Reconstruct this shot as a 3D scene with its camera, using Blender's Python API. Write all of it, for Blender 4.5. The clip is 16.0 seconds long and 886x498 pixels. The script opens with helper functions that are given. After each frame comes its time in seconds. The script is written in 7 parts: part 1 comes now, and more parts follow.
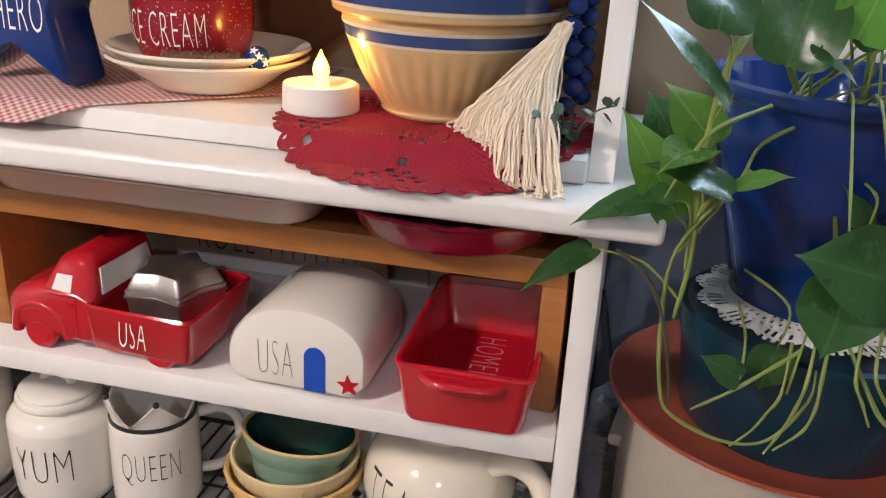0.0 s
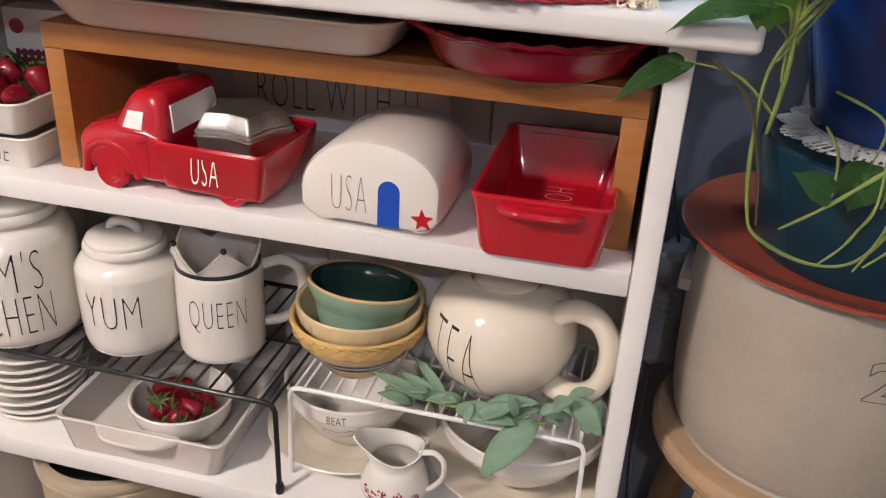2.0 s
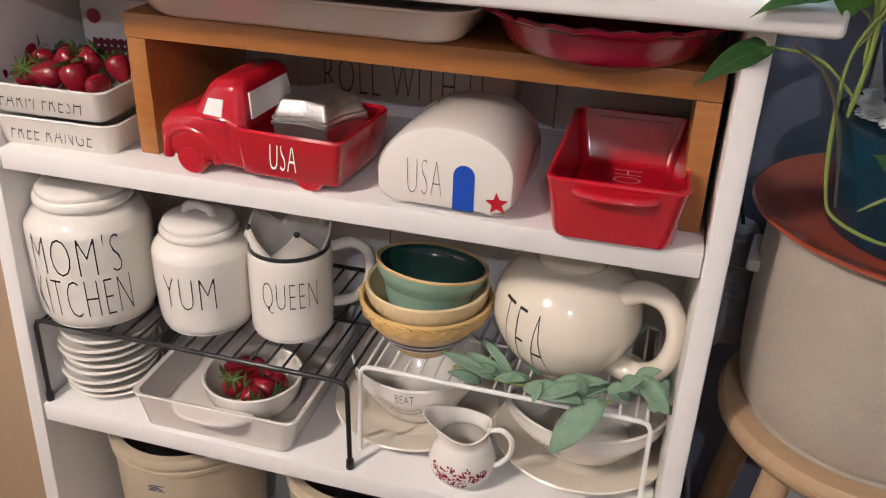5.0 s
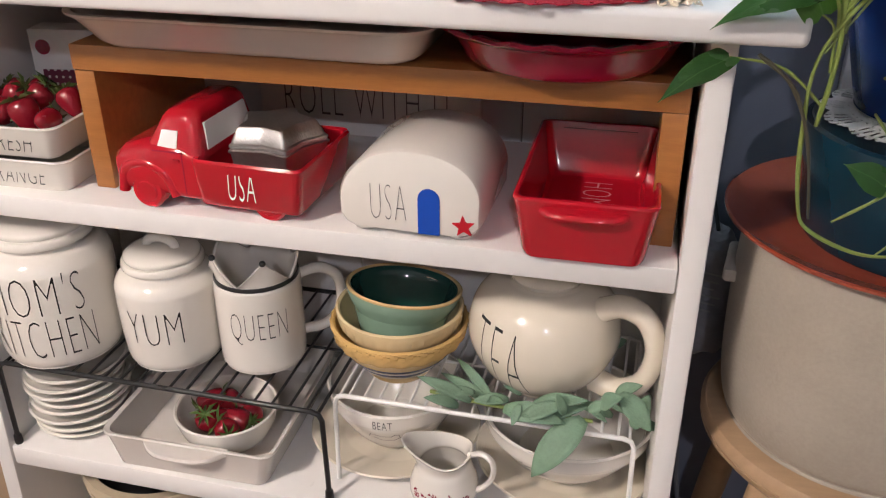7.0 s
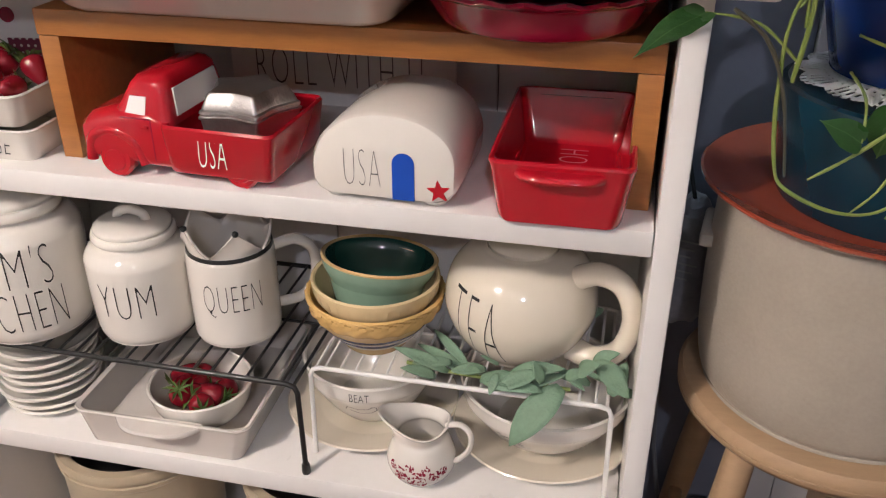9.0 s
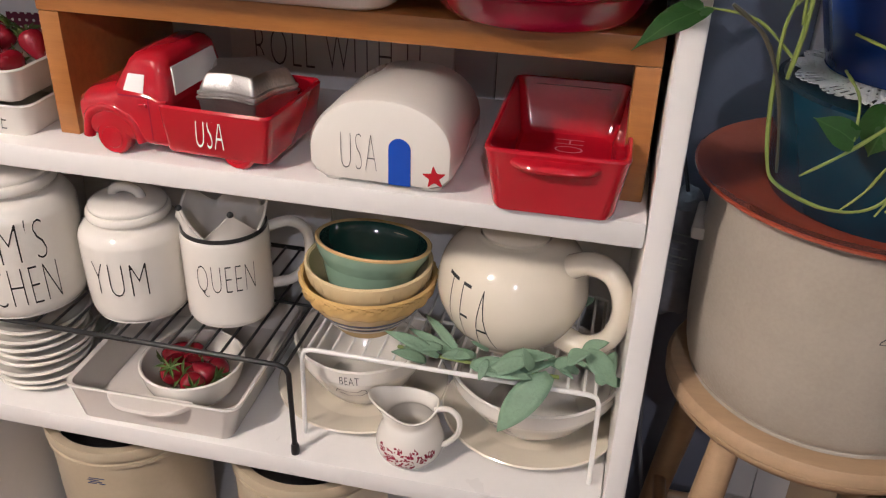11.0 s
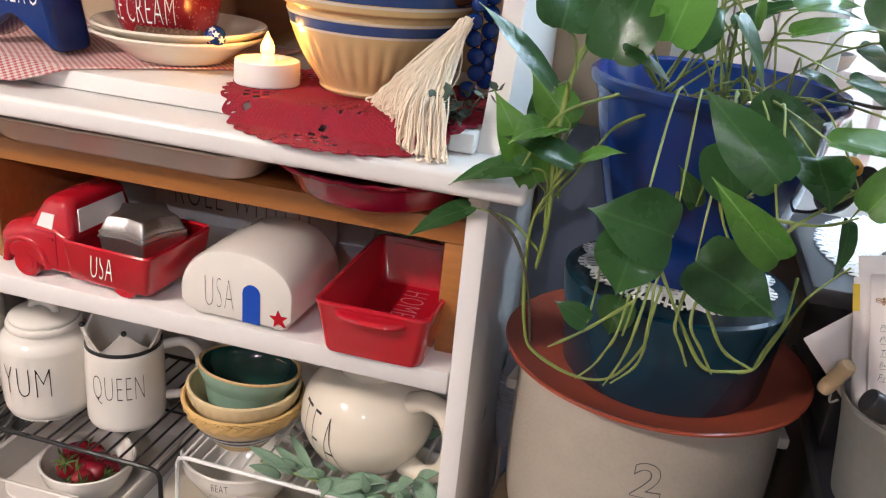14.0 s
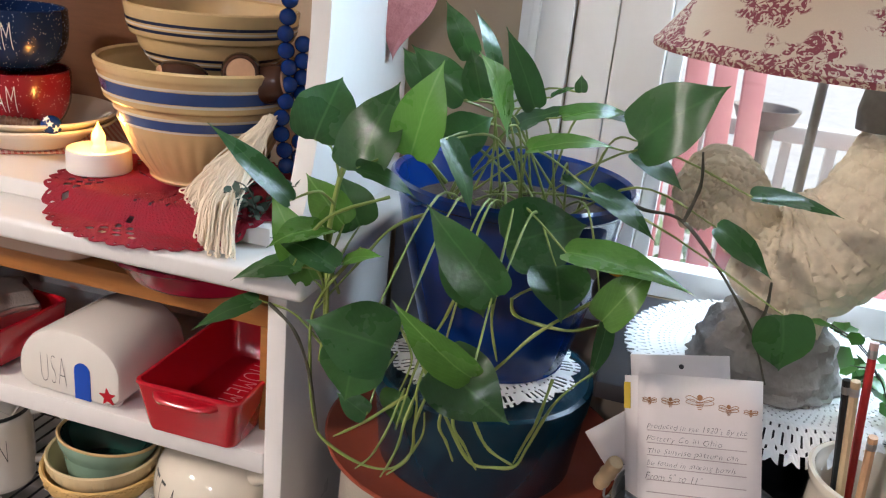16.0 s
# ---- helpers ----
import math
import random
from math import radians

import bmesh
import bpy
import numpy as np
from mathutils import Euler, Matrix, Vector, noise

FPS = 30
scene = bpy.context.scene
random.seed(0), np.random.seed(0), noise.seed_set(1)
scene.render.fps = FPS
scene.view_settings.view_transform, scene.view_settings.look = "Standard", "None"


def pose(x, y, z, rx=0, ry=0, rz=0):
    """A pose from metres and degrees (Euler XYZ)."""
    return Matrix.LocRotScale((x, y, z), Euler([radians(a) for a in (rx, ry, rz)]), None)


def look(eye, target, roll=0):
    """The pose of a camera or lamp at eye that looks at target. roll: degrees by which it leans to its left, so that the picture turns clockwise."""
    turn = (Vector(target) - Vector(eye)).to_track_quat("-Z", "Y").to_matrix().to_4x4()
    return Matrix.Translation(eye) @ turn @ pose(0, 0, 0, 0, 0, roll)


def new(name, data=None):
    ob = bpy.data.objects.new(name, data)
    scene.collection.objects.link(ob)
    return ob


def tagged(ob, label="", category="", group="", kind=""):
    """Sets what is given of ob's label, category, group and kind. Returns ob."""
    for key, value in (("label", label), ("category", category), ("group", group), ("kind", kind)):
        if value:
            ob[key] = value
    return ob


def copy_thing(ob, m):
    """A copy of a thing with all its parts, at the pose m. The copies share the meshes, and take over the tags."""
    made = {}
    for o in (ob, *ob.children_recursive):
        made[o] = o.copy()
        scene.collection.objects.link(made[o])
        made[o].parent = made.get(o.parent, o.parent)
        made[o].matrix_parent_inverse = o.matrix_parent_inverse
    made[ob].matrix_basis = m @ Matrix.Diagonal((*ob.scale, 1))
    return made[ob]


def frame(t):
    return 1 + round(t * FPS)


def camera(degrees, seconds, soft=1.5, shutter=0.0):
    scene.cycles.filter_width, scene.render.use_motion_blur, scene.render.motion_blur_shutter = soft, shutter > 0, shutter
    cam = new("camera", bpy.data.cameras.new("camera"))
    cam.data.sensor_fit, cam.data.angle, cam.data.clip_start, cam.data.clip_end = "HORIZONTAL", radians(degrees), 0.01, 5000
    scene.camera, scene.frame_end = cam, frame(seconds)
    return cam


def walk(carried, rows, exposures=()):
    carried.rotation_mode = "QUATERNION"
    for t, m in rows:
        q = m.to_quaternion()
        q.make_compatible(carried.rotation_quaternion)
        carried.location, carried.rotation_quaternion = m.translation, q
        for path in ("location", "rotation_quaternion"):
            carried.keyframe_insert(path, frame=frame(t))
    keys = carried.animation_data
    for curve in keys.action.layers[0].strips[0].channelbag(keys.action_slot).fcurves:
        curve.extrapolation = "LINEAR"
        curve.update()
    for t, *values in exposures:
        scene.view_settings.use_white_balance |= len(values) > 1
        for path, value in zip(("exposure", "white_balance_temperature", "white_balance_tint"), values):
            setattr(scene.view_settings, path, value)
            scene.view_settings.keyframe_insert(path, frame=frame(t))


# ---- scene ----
cam = camera(54.1, 16.0, soft=1.2)
PATH = [
    (0, (-0.015, -0.014, 1.304), (-0.397, 1.807, 0.571), 3.1),
    (0.5, (-0.014, -0.026, 1.275), (-0.41, 1.785, 0.525), 3.1),
    (1, (-0.038, -0.048, 1.236), (-0.445, 1.737, 0.431), 3.1),
    (1.5, (-0.053, -0.054, 1.216), (-0.459, 1.706, 0.356), 3.1),
    (2, (-0.06, -0.06, 1.207), (-0.461, 1.689, 0.323), 3.2),
    (2.5, (-0.07, -0.073, 1.204), (-0.475, 1.667, 0.304), 3.4),
    (3, (-0.095, -0.095, 1.215), (-0.507, 1.638, 0.304), 3.5),
    (3.5, (-0.107, -0.11, 1.215), (-0.534, 1.617, 0.302), 3.6),
    (6, (-0.097, -0.068, 1.22), (-0.563, 1.64, 0.29), 1.0),
    (6.5, (-0.097, -0.057, 1.227), (-0.542, 1.66, 0.301), 0.5),
    (7, (-0.091, -0.05, 1.227), (-0.524, 1.67, 0.304), -0.2),
    (7.5, (-0.09, -0.051, 1.23), (-0.505, 1.673, 0.304), -0.3),
    (8, (-0.09, -0.05, 1.229), (-0.501, 1.674, 0.303), -0.2),
    (8.5, (-0.089, -0.043, 1.215), (-0.489, 1.678, 0.278), -0.2),
    (9, (-0.087, -0.05, 1.201), (-0.47, 1.669, 0.253), 0.1),
    (11.5, (-0.089, -0.058, 1.206), (-0.448, 1.649, 0.227), 2.1),
    (12, (-0.09, -0.06, 1.208), (-0.447, 1.646, 0.228), 2.1),
    (12.5, (-0.085, -0.061, 1.214), (-0.444, 1.648, 0.239), 2.2),
    (13, (-0.028, -0.08, 1.254), (-0.411, 1.656, 0.338), 2.4),
    (13.5, (0.061, -0.13, 1.297), (-0.37, 1.668, 0.534), 4.9),
    (14, (0.147, -0.136, 1.33), (-0.292, 1.665, 0.582), 5.6),
    (14.5, (0.253, -0.131, 1.373), (-0.203, 1.678, 0.653), 6.2),
    (15, (0.32, -0.118, 1.395), (-0.174, 1.683, 0.678), 6.3),
    (15.5, (0.356, -0.09, 1.416), (-0.14, 1.713, 0.707), 6.3),
    (16, (0.384, -0.071, 1.429), (-0.117, 1.738, 0.74), 5.7),
]
walk(cam, [(t, look(eye, target, roll)) for t, eye, target, roll in PATH],
     exposures=[(0.0, 0.04), (0.5, 0.18), (2.0, 0.15), (7.0, 0.12), (12.5, 0.13), (14.0, 0.24), (15.4, 0.25), (16.0, 0.06)])

# ---- world and lights ----
world = bpy.data.worlds.new("sky")
scene.world = world
world.use_nodes = True
wn = world.node_tree.nodes
sky = wn.new("ShaderNodeTexSky")
sky.sky_type, sky.sun_disc = "NISHITA", False
sky.sun_elevation, sky.sun_rotation = radians(45), radians(88)
world.node_tree.links.new(sky.outputs["Color"], wn["Background"].inputs["Color"])
wn["Background"].inputs["Strength"].default_value = 0.22

sun = new("sun", bpy.data.lights.new("sun", "SUN"))
sun.data.energy, sun.data.angle, sun.data.color = 5.0, radians(0.5), (1.0, 0.95, 0.88)
sun.matrix_world = look((6.0, 2.8, 5.0), (1.0, 2.6, 0.0))


def bulb(place, watts, colour, size):
    lamp = new("ceiling_bulb_light", bpy.data.lights.new("ceiling_bulb_light", "POINT"))
    lamp.data.energy, lamp.data.color, lamp.data.shadow_soft_size = watts, colour, size
    lamp.location = place


WARM = (1.0, 0.89, 0.835)
COOL_FILL = (0.86, 0.86, 1.0)
# three warm bulbs; the fourth is a cool fill added to lift the fronts
BULBS = [(-1.43, -0.88, 2.25), (-1.27, -0.92, 2.25), (-1.34, -0.74, 2.25), (0.30, -1.90, 2.36)]
for place, watts, tone in zip(BULBS, (69, 69, 69, 80), (WARM, WARM, WARM, COOL_FILL)):
    bulb(place, watts, tone, 0.035)

daylight = new("window_daylight", bpy.data.lights.new("window_daylight", "AREA"))
daylight.data.shape, daylight.data.size, daylight.data.size_y = "RECTANGLE", 0.80, 0.50
daylight.data.energy, daylight.data.color = 30, (0.60, 0.80, 1.0)
daylight.matrix_world = look((0.76, 1.19, 1.78), (0.45, 0.2, 0.9))

# ---- materials ----


def pm(name, base, rough=0.5, var=0.12, scale=12.0, fine=180.0, bump=0.0, metallic=0.0, coat=0.0, tint=None, stretch=None, island=0.0, trans=0.0, spec=0.5):
    """A procedural surface: base colour varied at two scales, with fine relief."""
    m = bpy.data.materials.new(name)
    m.use_nodes = True
    nt = m.node_tree
    b = nt.nodes["Principled BSDF"]
    L = nt.links.new
    tc = nt.nodes.new("ShaderNodeTexCoord")
    mp = nt.nodes.new("ShaderNodeMapping")
    L(tc.outputs["Object"], mp.inputs["Vector"])
    if stretch:
        mp.inputs["Scale"].default_value = stretch
    n1 = nt.nodes.new("ShaderNodeTexNoise")
    n1.inputs["Scale"].default_value, n1.inputs["Detail"].default_value = scale, 4
    n2 = nt.nodes.new("ShaderNodeTexNoise")
    n2.inputs["Scale"].default_value, n2.inputs["Detail"].default_value = fine, 3
    L(mp.outputs["Vector"], n1.inputs["Vector"])
    L(mp.outputs["Vector"], n2.inputs["Vector"])
    mix = nt.nodes.new("ShaderNodeMix")
    mix.data_type = "RGBA"
    dark = tint or tuple(c * (1 - 2.2 * var) for c in base)
    mix.inputs["A"].default_value = (*dark, 1)
    mix.inputs["B"].default_value = (*(min(1, c * (1 + 0.35 * var)) for c in base), 1)
    add = nt.nodes.new("ShaderNodeMath")
    add.operation = "MULTIPLY_ADD"
    add.inputs[1].default_value, add.inputs[2].default_value = 0.35, 0.32
    L(n2.outputs["Fac"], add.inputs[0])
    add2 = nt.nodes.new("ShaderNodeMath")
    add2.operation = "MULTIPLY_ADD"
    add2.inputs[1].default_value = 0.75
    L(n1.outputs["Fac"], add2.inputs[0])
    L(add.outputs[0], add2.inputs[2])
    src = add2
    if island:
        gi = nt.nodes.new("ShaderNodeNewGeometry")
        oi = nt.nodes.new("ShaderNodeObjectInfo")
        s1 = nt.nodes.new("ShaderNodeMath")
        s1.operation = "ADD"
        L(gi.outputs["Random Per Island"], s1.inputs[0])
        L(oi.outputs["Random"], s1.inputs[1])
        s2 = nt.nodes.new("ShaderNodeMath")
        s2.operation = "MULTIPLY_ADD"
        s2.inputs[1].default_value = island
        L(s1.outputs[0], s2.inputs[0])
        L(add2.outputs[0], s2.inputs[2])
        s3 = nt.nodes.new("ShaderNodeMath")
        s3.operation = "SUBTRACT"
        s3.inputs[1].default_value = island
        L(s2.outputs[0], s3.inputs[0])
        src = s3
    L(src.outputs[0], mix.inputs["Factor"])
    L(mix.outputs["Result"], b.inputs["Base Color"])
    rr = nt.nodes.new("ShaderNodeMapRange")
    rr.inputs["To Min"].default_value, rr.inputs["To Max"].default_value = max(0.02, rough * 0.75), min(1, rough * 1.25)
    L(n1.outputs["Fac"], rr.inputs["Value"])
    L(rr.outputs["Result"], b.inputs["Roughness"])
    b.inputs["Metallic"].default_value = metallic
    b.inputs["Coat Weight"].default_value = coat
    b.inputs["Coat Roughness"].default_value = 0.08
    b.inputs["Specular IOR Level"].default_value = spec
    b.inputs["Transmission Weight"].default_value = trans
    if bump:
        bp = nt.nodes.new("ShaderNodeBump")
        bp.inputs["Strength"].default_value, bp.inputs["Distance"].default_value = bump, 0.002
        hs = nt.nodes.new("ShaderNodeMath")
        hs.operation = "ADD"
        L(n1.outputs["Fac"], hs.inputs[0])
        L(n2.outputs["Fac"], hs.inputs[1])
        L(hs.outputs[0], bp.inputs["Height"])
        L(bp.outputs["Normal"], b.inputs["Normal"])
    return m


def glow(name, colour, strength):
    m = bpy.data.materials.new(name)
    m.use_nodes = True
    b = m.node_tree.nodes["Principled BSDF"]
    b.inputs["Base Color"].default_value = (*colour, 1)
    b.inputs["Emission Color"].default_value = (*colour, 1)
    b.inputs["Emission Strength"].default_value = strength
    return m


def speckled(name, base, speck, rough=0.2):
    """Glaze with scattered pale specks."""
    m = pm(name, base, rough, 0.15, 15, 120, 0.03)
    nt = m.node_tree
    b = nt.nodes["Principled BSDF"]
    old = b.inputs["Base Color"].links[0].from_socket
    vo = nt.nodes.new("ShaderNodeTexVoronoi")
    vo.inputs["Scale"].default_value = 260
    tc = nt.nodes.new("ShaderNodeTexCoord")
    nt.links.new(tc.outputs["Object"], vo.inputs["Vector"])
    lt = nt.nodes.new("ShaderNodeMath")
    lt.operation = "LESS_THAN"
    lt.inputs[1].default_value = 0.16
    nt.links.new(vo.outputs["Distance"], lt.inputs[0])
    mx = nt.nodes.new("ShaderNodeMix")
    mx.data_type = "RGBA"
    nt.links.new(lt.outputs[0], mx.inputs["Factor"])
    nt.links.new(old, mx.inputs["A"])
    mx.inputs["B"].default_value = (*speck, 1)
    nt.links.new(mx.outputs["Result"], b.inputs["Base Color"])
    return m


def checked(name, a, c, size):
    """Woven gingham: two sets of stripes that cross."""
    m = pm(name, a, 0.9, 0.1, 30, 900, 0.25)
    nt = m.node_tree
    b = nt.nodes["Principled BSDF"]
    tc = nt.nodes.new("ShaderNodeTexCoord")
    sp = nt.nodes.new("ShaderNodeSeparateXYZ")
    nt.links.new(tc.outputs["UV"], sp.inputs[0])
    sums = []
    for ax in ("X", "Y"):
        mu = nt.nodes.new("ShaderNodeMath")
        mu.operation = "MULTIPLY"
        mu.inputs[1].default_value = 1 / size
        fr = nt.nodes.new("ShaderNodeMath")
        fr.operation = "FRACT"
        gt = nt.nodes.new("ShaderNodeMath")
        gt.operation = "GREATER_THAN"
        gt.inputs[1].default_value = 0.5
        nt.links.new(sp.outputs[ax], mu.inputs[0])
        nt.links.new(mu.outputs[0], fr.inputs[0])
        nt.links.new(fr.outputs[0], gt.inputs[0])
        sums.append(gt)
    ad = nt.nodes.new("ShaderNodeMath")
    ad.operation = "ADD"
    nt.links.new(sums[0].outputs[0], ad.inputs[0])
    nt.links.new(sums[1].outputs[0], ad.inputs[1])
    hf = nt.nodes.new("ShaderNodeMath")
    hf.operation = "MULTIPLY"
    hf.inputs[1].default_value = 0.5
    nt.links.new(ad.outputs[0], hf.inputs[0])
    mx = nt.nodes.new("ShaderNodeMix")
    mx.data_type = "RGBA"
    nt.links.new(hf.outputs[0], mx.inputs["Factor"])
    mx.inputs["A"].default_value, mx.inputs["B"].default_value = (*a, 1), (*c, 1)
    nt.links.new(mx.outputs["Result"], b.inputs["Base Color"])
    return m


WHITE_PAINT = pm("white_paint", (0.75, 0.725, 0.695), 0.30, 0.05, 6, 90, 0.06)
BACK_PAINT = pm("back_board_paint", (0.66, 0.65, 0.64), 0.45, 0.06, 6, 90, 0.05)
BEIGE_WALL = pm("beige_wall_paint", (0.44, 0.33, 0.22), 0.7, 0.05, 5, 160, 0.15)
ROOM_WALL = pm("grey_room_wall_paint", (0.40, 0.385, 0.375), 0.7, 0.05, 5, 160, 0.1)
# next: bluish shade of the lower wall, put into a colour
SHADE_WALL = pm("wall_shade_slate", (0.17, 0.18, 0.225), 0.7, 0.06, 5, 160, 0.15)
CEIL = pm("ceiling_paint", (0.75, 0.72, 0.68), 0.8, 0.04, 5, 160, 0.1)
FLOOR_WOOD = pm("floor_wood", (0.14, 0.085, 0.05), 0.4, 0.2, 5, 60, 0.1, stretch=(1, 12, 1), island=0.3)
CRATE_WOOD = pm("orange_pine", (0.34, 0.135, 0.036), 0.32, 0.30, 10, 60, 0.08, stretch=(1.2, 10, 10), tint=(0.13, 0.045, 0.012))
STOOL_WOOD = pm("pale_oak", (0.40, 0.265, 0.155), 0.42, 0.18, 8, 90, 0.08, stretch=(1.5, 14, 14))
CREAM = pm("cream_glaze", (0.74, 0.70, 0.635), 0.13, 0.03, 14, 60, 0.02, coat=0.5)
IVORY = pm("ivory_glaze", (0.74, 0.67, 0.55), 0.12, 0.03, 14, 60, 0.02, coat=0.5)
GREYISH = pm("greyish_white_glaze", (0.66, 0.61, 0.56), 0.2, 0.05, 10, 60, 0.02, coat=0.3)
RED_GLAZE = pm("red_glaze", (0.45, 0.008, 0.020), 0.13, 0.06, 10, 60, 0.02, coat=0.6)
DARK_RED = pm("crimson_glaze", (0.30, 0.008, 0.035), 0.16, 0.1, 10, 60, 0.02, coat=0.4)
BLUE_GLAZE = pm("cobalt_glaze", (0.003, 0.024, 0.140), 0.12, 0.1, 9, 50, 0.03, coat=0.0, spec=0.5)
BLUE_PAINT = pm("blue_door_paint", (0.01, 0.07, 0.42), 0.2, 0.05, 20, 80)
TEAL = pm("dark_teal_tin", (0.003, 0.030, 0.052), 0.25, 0.15, 6, 70, 0.03)
TERRACOTTA = pm("terracotta_glaze", (0.30, 0.062, 0.033), 0.22, 0.14, 7, 90, 0.05, coat=0.2)
STONEWARE = pm("grey_stoneware", (0.38, 0.335, 0.275), 0.36, 0.2, 11, 210, 0.3, tint=(0.22, 0.19, 0.15))
TAN_CROCK = pm("tan_stoneware", (0.45, 0.37, 0.26), 0.3, 0.12, 8, 120, 0.06)
YELLOW = pm("yellow_ware", (0.62, 0.40, 0.15), 0.2, 0.1, 12, 70, 0.04, coat=0.3)
BUFF = pm("buff_ware", (0.60, 0.42, 0.20), 0.25, 0.12, 10, 80, 0.06, coat=0.3)
PALE_BUFF = pm("pale_buff_ware", (0.66, 0.52, 0.30), 0.25, 0.1, 10, 80, 0.04, coat=0.3)
GREEN_BOWL = pm("sage_green_glaze", (0.22, 0.335, 0.25), 0.18, 0.16, 12, 80, 0.03, coat=0.3)
GREEN_DEEP = pm("deep_green_glaze", (0.010, 0.058, 0.045), 0.12, 0.2, 14, 80, 0.03, coat=0.5)
STRIPE_BLUE = pm("blue_slip", (0.035, 0.07, 0.20), 0.22, 0.15, 25, 120, coat=0.3)
STRIPE_DARK = pm("dark_slip", (0.015, 0.02, 0.045), 0.25, 0.15, 25, 120)
STRIPE_WHITE = pm("white_slip", (0.66, 0.60, 0.48), 0.25, 0.08, 25, 120)
INK = pm("black_lettering", (0.02, 0.02, 0.02), 0.3, 0.1, 40, 100)
INK_GREY = pm("grey_lettering", (0.09, 0.085, 0.085), 0.5, 0.1, 40, 100)
WHITE_INK = pm("white_lettering", (0.82, 0.80, 0.77), 0.3, 0.03, 40, 100)
PINK_INK = pm("impressed_letters", (0.58, 0.20, 0.22), 0.3, 0.1, 40, 100)
BLACK_WIRE = pm("black_coated_wire", (0.012, 0.012, 0.013), 0.3, 0.2, 30, 100)
WHITE_WIRE = pm("white_coated_wire", (0.78, 0.76, 0.73), 0.3, 0.05, 30, 100)
TIN = pm("old_aluminium", (0.44, 0.425, 0.41), 0.44, 0.22, 45, 260, 0.3, metallic=1.0)
GALV = pm("galvanised_steel", (0.30, 0.31, 0.30), 0.45, 0.2, 14, 90, 0.05, metallic=0.7)
BERRY = pm("strawberry_skin", (0.20, 0.007, 0.016), 0.25, 0.3, 25, 240, 0.35, island=0.25)
BERRY_GREEN = pm("strawberry_calyx", (0.075, 0.125, 0.025), 0.5, 0.2, 30, 200, 0.1)
SAGE = pm("lambs_ear_leaf", (0.16, 0.26, 0.17), 0.6, 0.3, 40, 260, 0.5, island=0.2)
EUCA = pm("dark_sprig_leaf", (0.05, 0.085, 0.06), 0.6, 0.2, 40, 300, island=0.3)
STEM = pm("vine_stem", (0.20, 0.26, 0.06), 0.45, 0.2, 25, 150)
STEM_DARK = pm("old_vine_stem", (0.055, 0.05, 0.03), 0.5, 0.2, 25, 150)
SOIL = pm("potting_soil", (0.035, 0.020, 0.013), 0.9, 0.4, 60, 300, 0.8)
COTTON = pm("natural_cotton", (0.80, 0.69, 0.54), 0.9, 0.12, 40, 500, 0.3, island=0.25)
RED_THREAD = pm("red_crochet", (0.29, 0.004, 0.022), 0.85, 0.30, 70, 420, 1.0)
LACE = pm("white_lace", (0.78, 0.77, 0.75), 0.85, 0.08, 60, 600, 0.3)
GINGHAM = checked("red_gingham", (0.70, 0.61, 0.56), (0.45, 0.09, 0.10), 0.0072)
WAX = pm("white_plastic", (0.80, 0.76, 0.70), 0.35, 0.03, 20, 90)
FLAME = glow("flame_bulb", (1.0, 0.50, 0.10), 5.0)
PAPER = pm("note_paper", (0.74, 0.68, 0.66), 0.8, 0.04, 12, 300, 0.05)
BROWN_INK = pm("brown_print", (0.36, 0.17, 0.08), 0.7, 0.1, 40, 200)
ROOSTER = pm("aged_plaster", (0.68, 0.58, 0.42), 0.6, 0.25, 22, 140, 0.5, tint=(0.22, 0.16, 0.09))
ROCK = pm("grey_plaster_rock", (0.26, 0.235, 0.21), 0.7, 0.45, 25, 120, 0.8)
BLACK_WOOD = pm("black_painted_wood", (0.015, 0.015, 0.018), 0.35, 0.2, 8, 120, 0.05)
BROWN_WOOD = pm("brown_wood", (0.13, 0.06, 0.03), 0.4, 0.25, 12, 120, 0.08, stretch=(2, 12, 12))
NUT = pm("dark_nut_shell", (0.06, 0.022, 0.012), 0.22, 0.25, 20, 120)
TAN_END = pm("tan_cut_end", (0.50, 0.28, 0.15), 0.6, 0.15, 60, 300, 0.1)
HANDLE_WOOD = pm("bare_turned_wood", (0.52, 0.38, 0.22), 0.55, 0.2, 20, 150, 0.08)


# ---- mesh helpers ----


def part(name, bm, material, parent=None, label="", smooth=True):
    """Links a bmesh as one mesh object, under its thing or part."""
    bmesh.ops.recalc_face_normals(bm, faces=bm.faces)
    me = bpy.data.meshes.new(name)
    bm.to_mesh(me)
    bm.free()
    for mm in (material if isinstance(material, (list, tuple)) else [material]):
        me.materials.append(mm)
    if smooth:
        me.shade_smooth()
        me.set_sharp_from_angle(angle=radians(38))
    ob = new(name, me)
    if parent is not None:
        ob.parent = parent
    if label:
        ob["label"] = label
    return ob


def thing(name, label, category, place=(0, 0, 0), rz=0.0, group="", kind=""):
    ob = new(name)
    ob.empty_display_size = 0.05
    ob.matrix_world = pose(*place, 0, 0, rz)
    return tagged(ob, label, category, group, kind)


def skin(rings, close=True, cap0=True, cap1=True):
    """Skins rings of equal counts into a surface."""
    bm = bmesh.new()
    rows = [[bm.verts.new(p) for p in r] for r in rings]
    n = len(rows[0])
    for a, b in zip(rows, rows[1:]):
        for i in range(n if close else n - 1):
            j = (i + 1) % n
            bm.faces.new((a[i], a[j], b[j], b[i]))
    if cap0:
        bm.faces.new(rows[0][::-1])
    if cap1:
        bm.faces.new(rows[-1])
    return bm


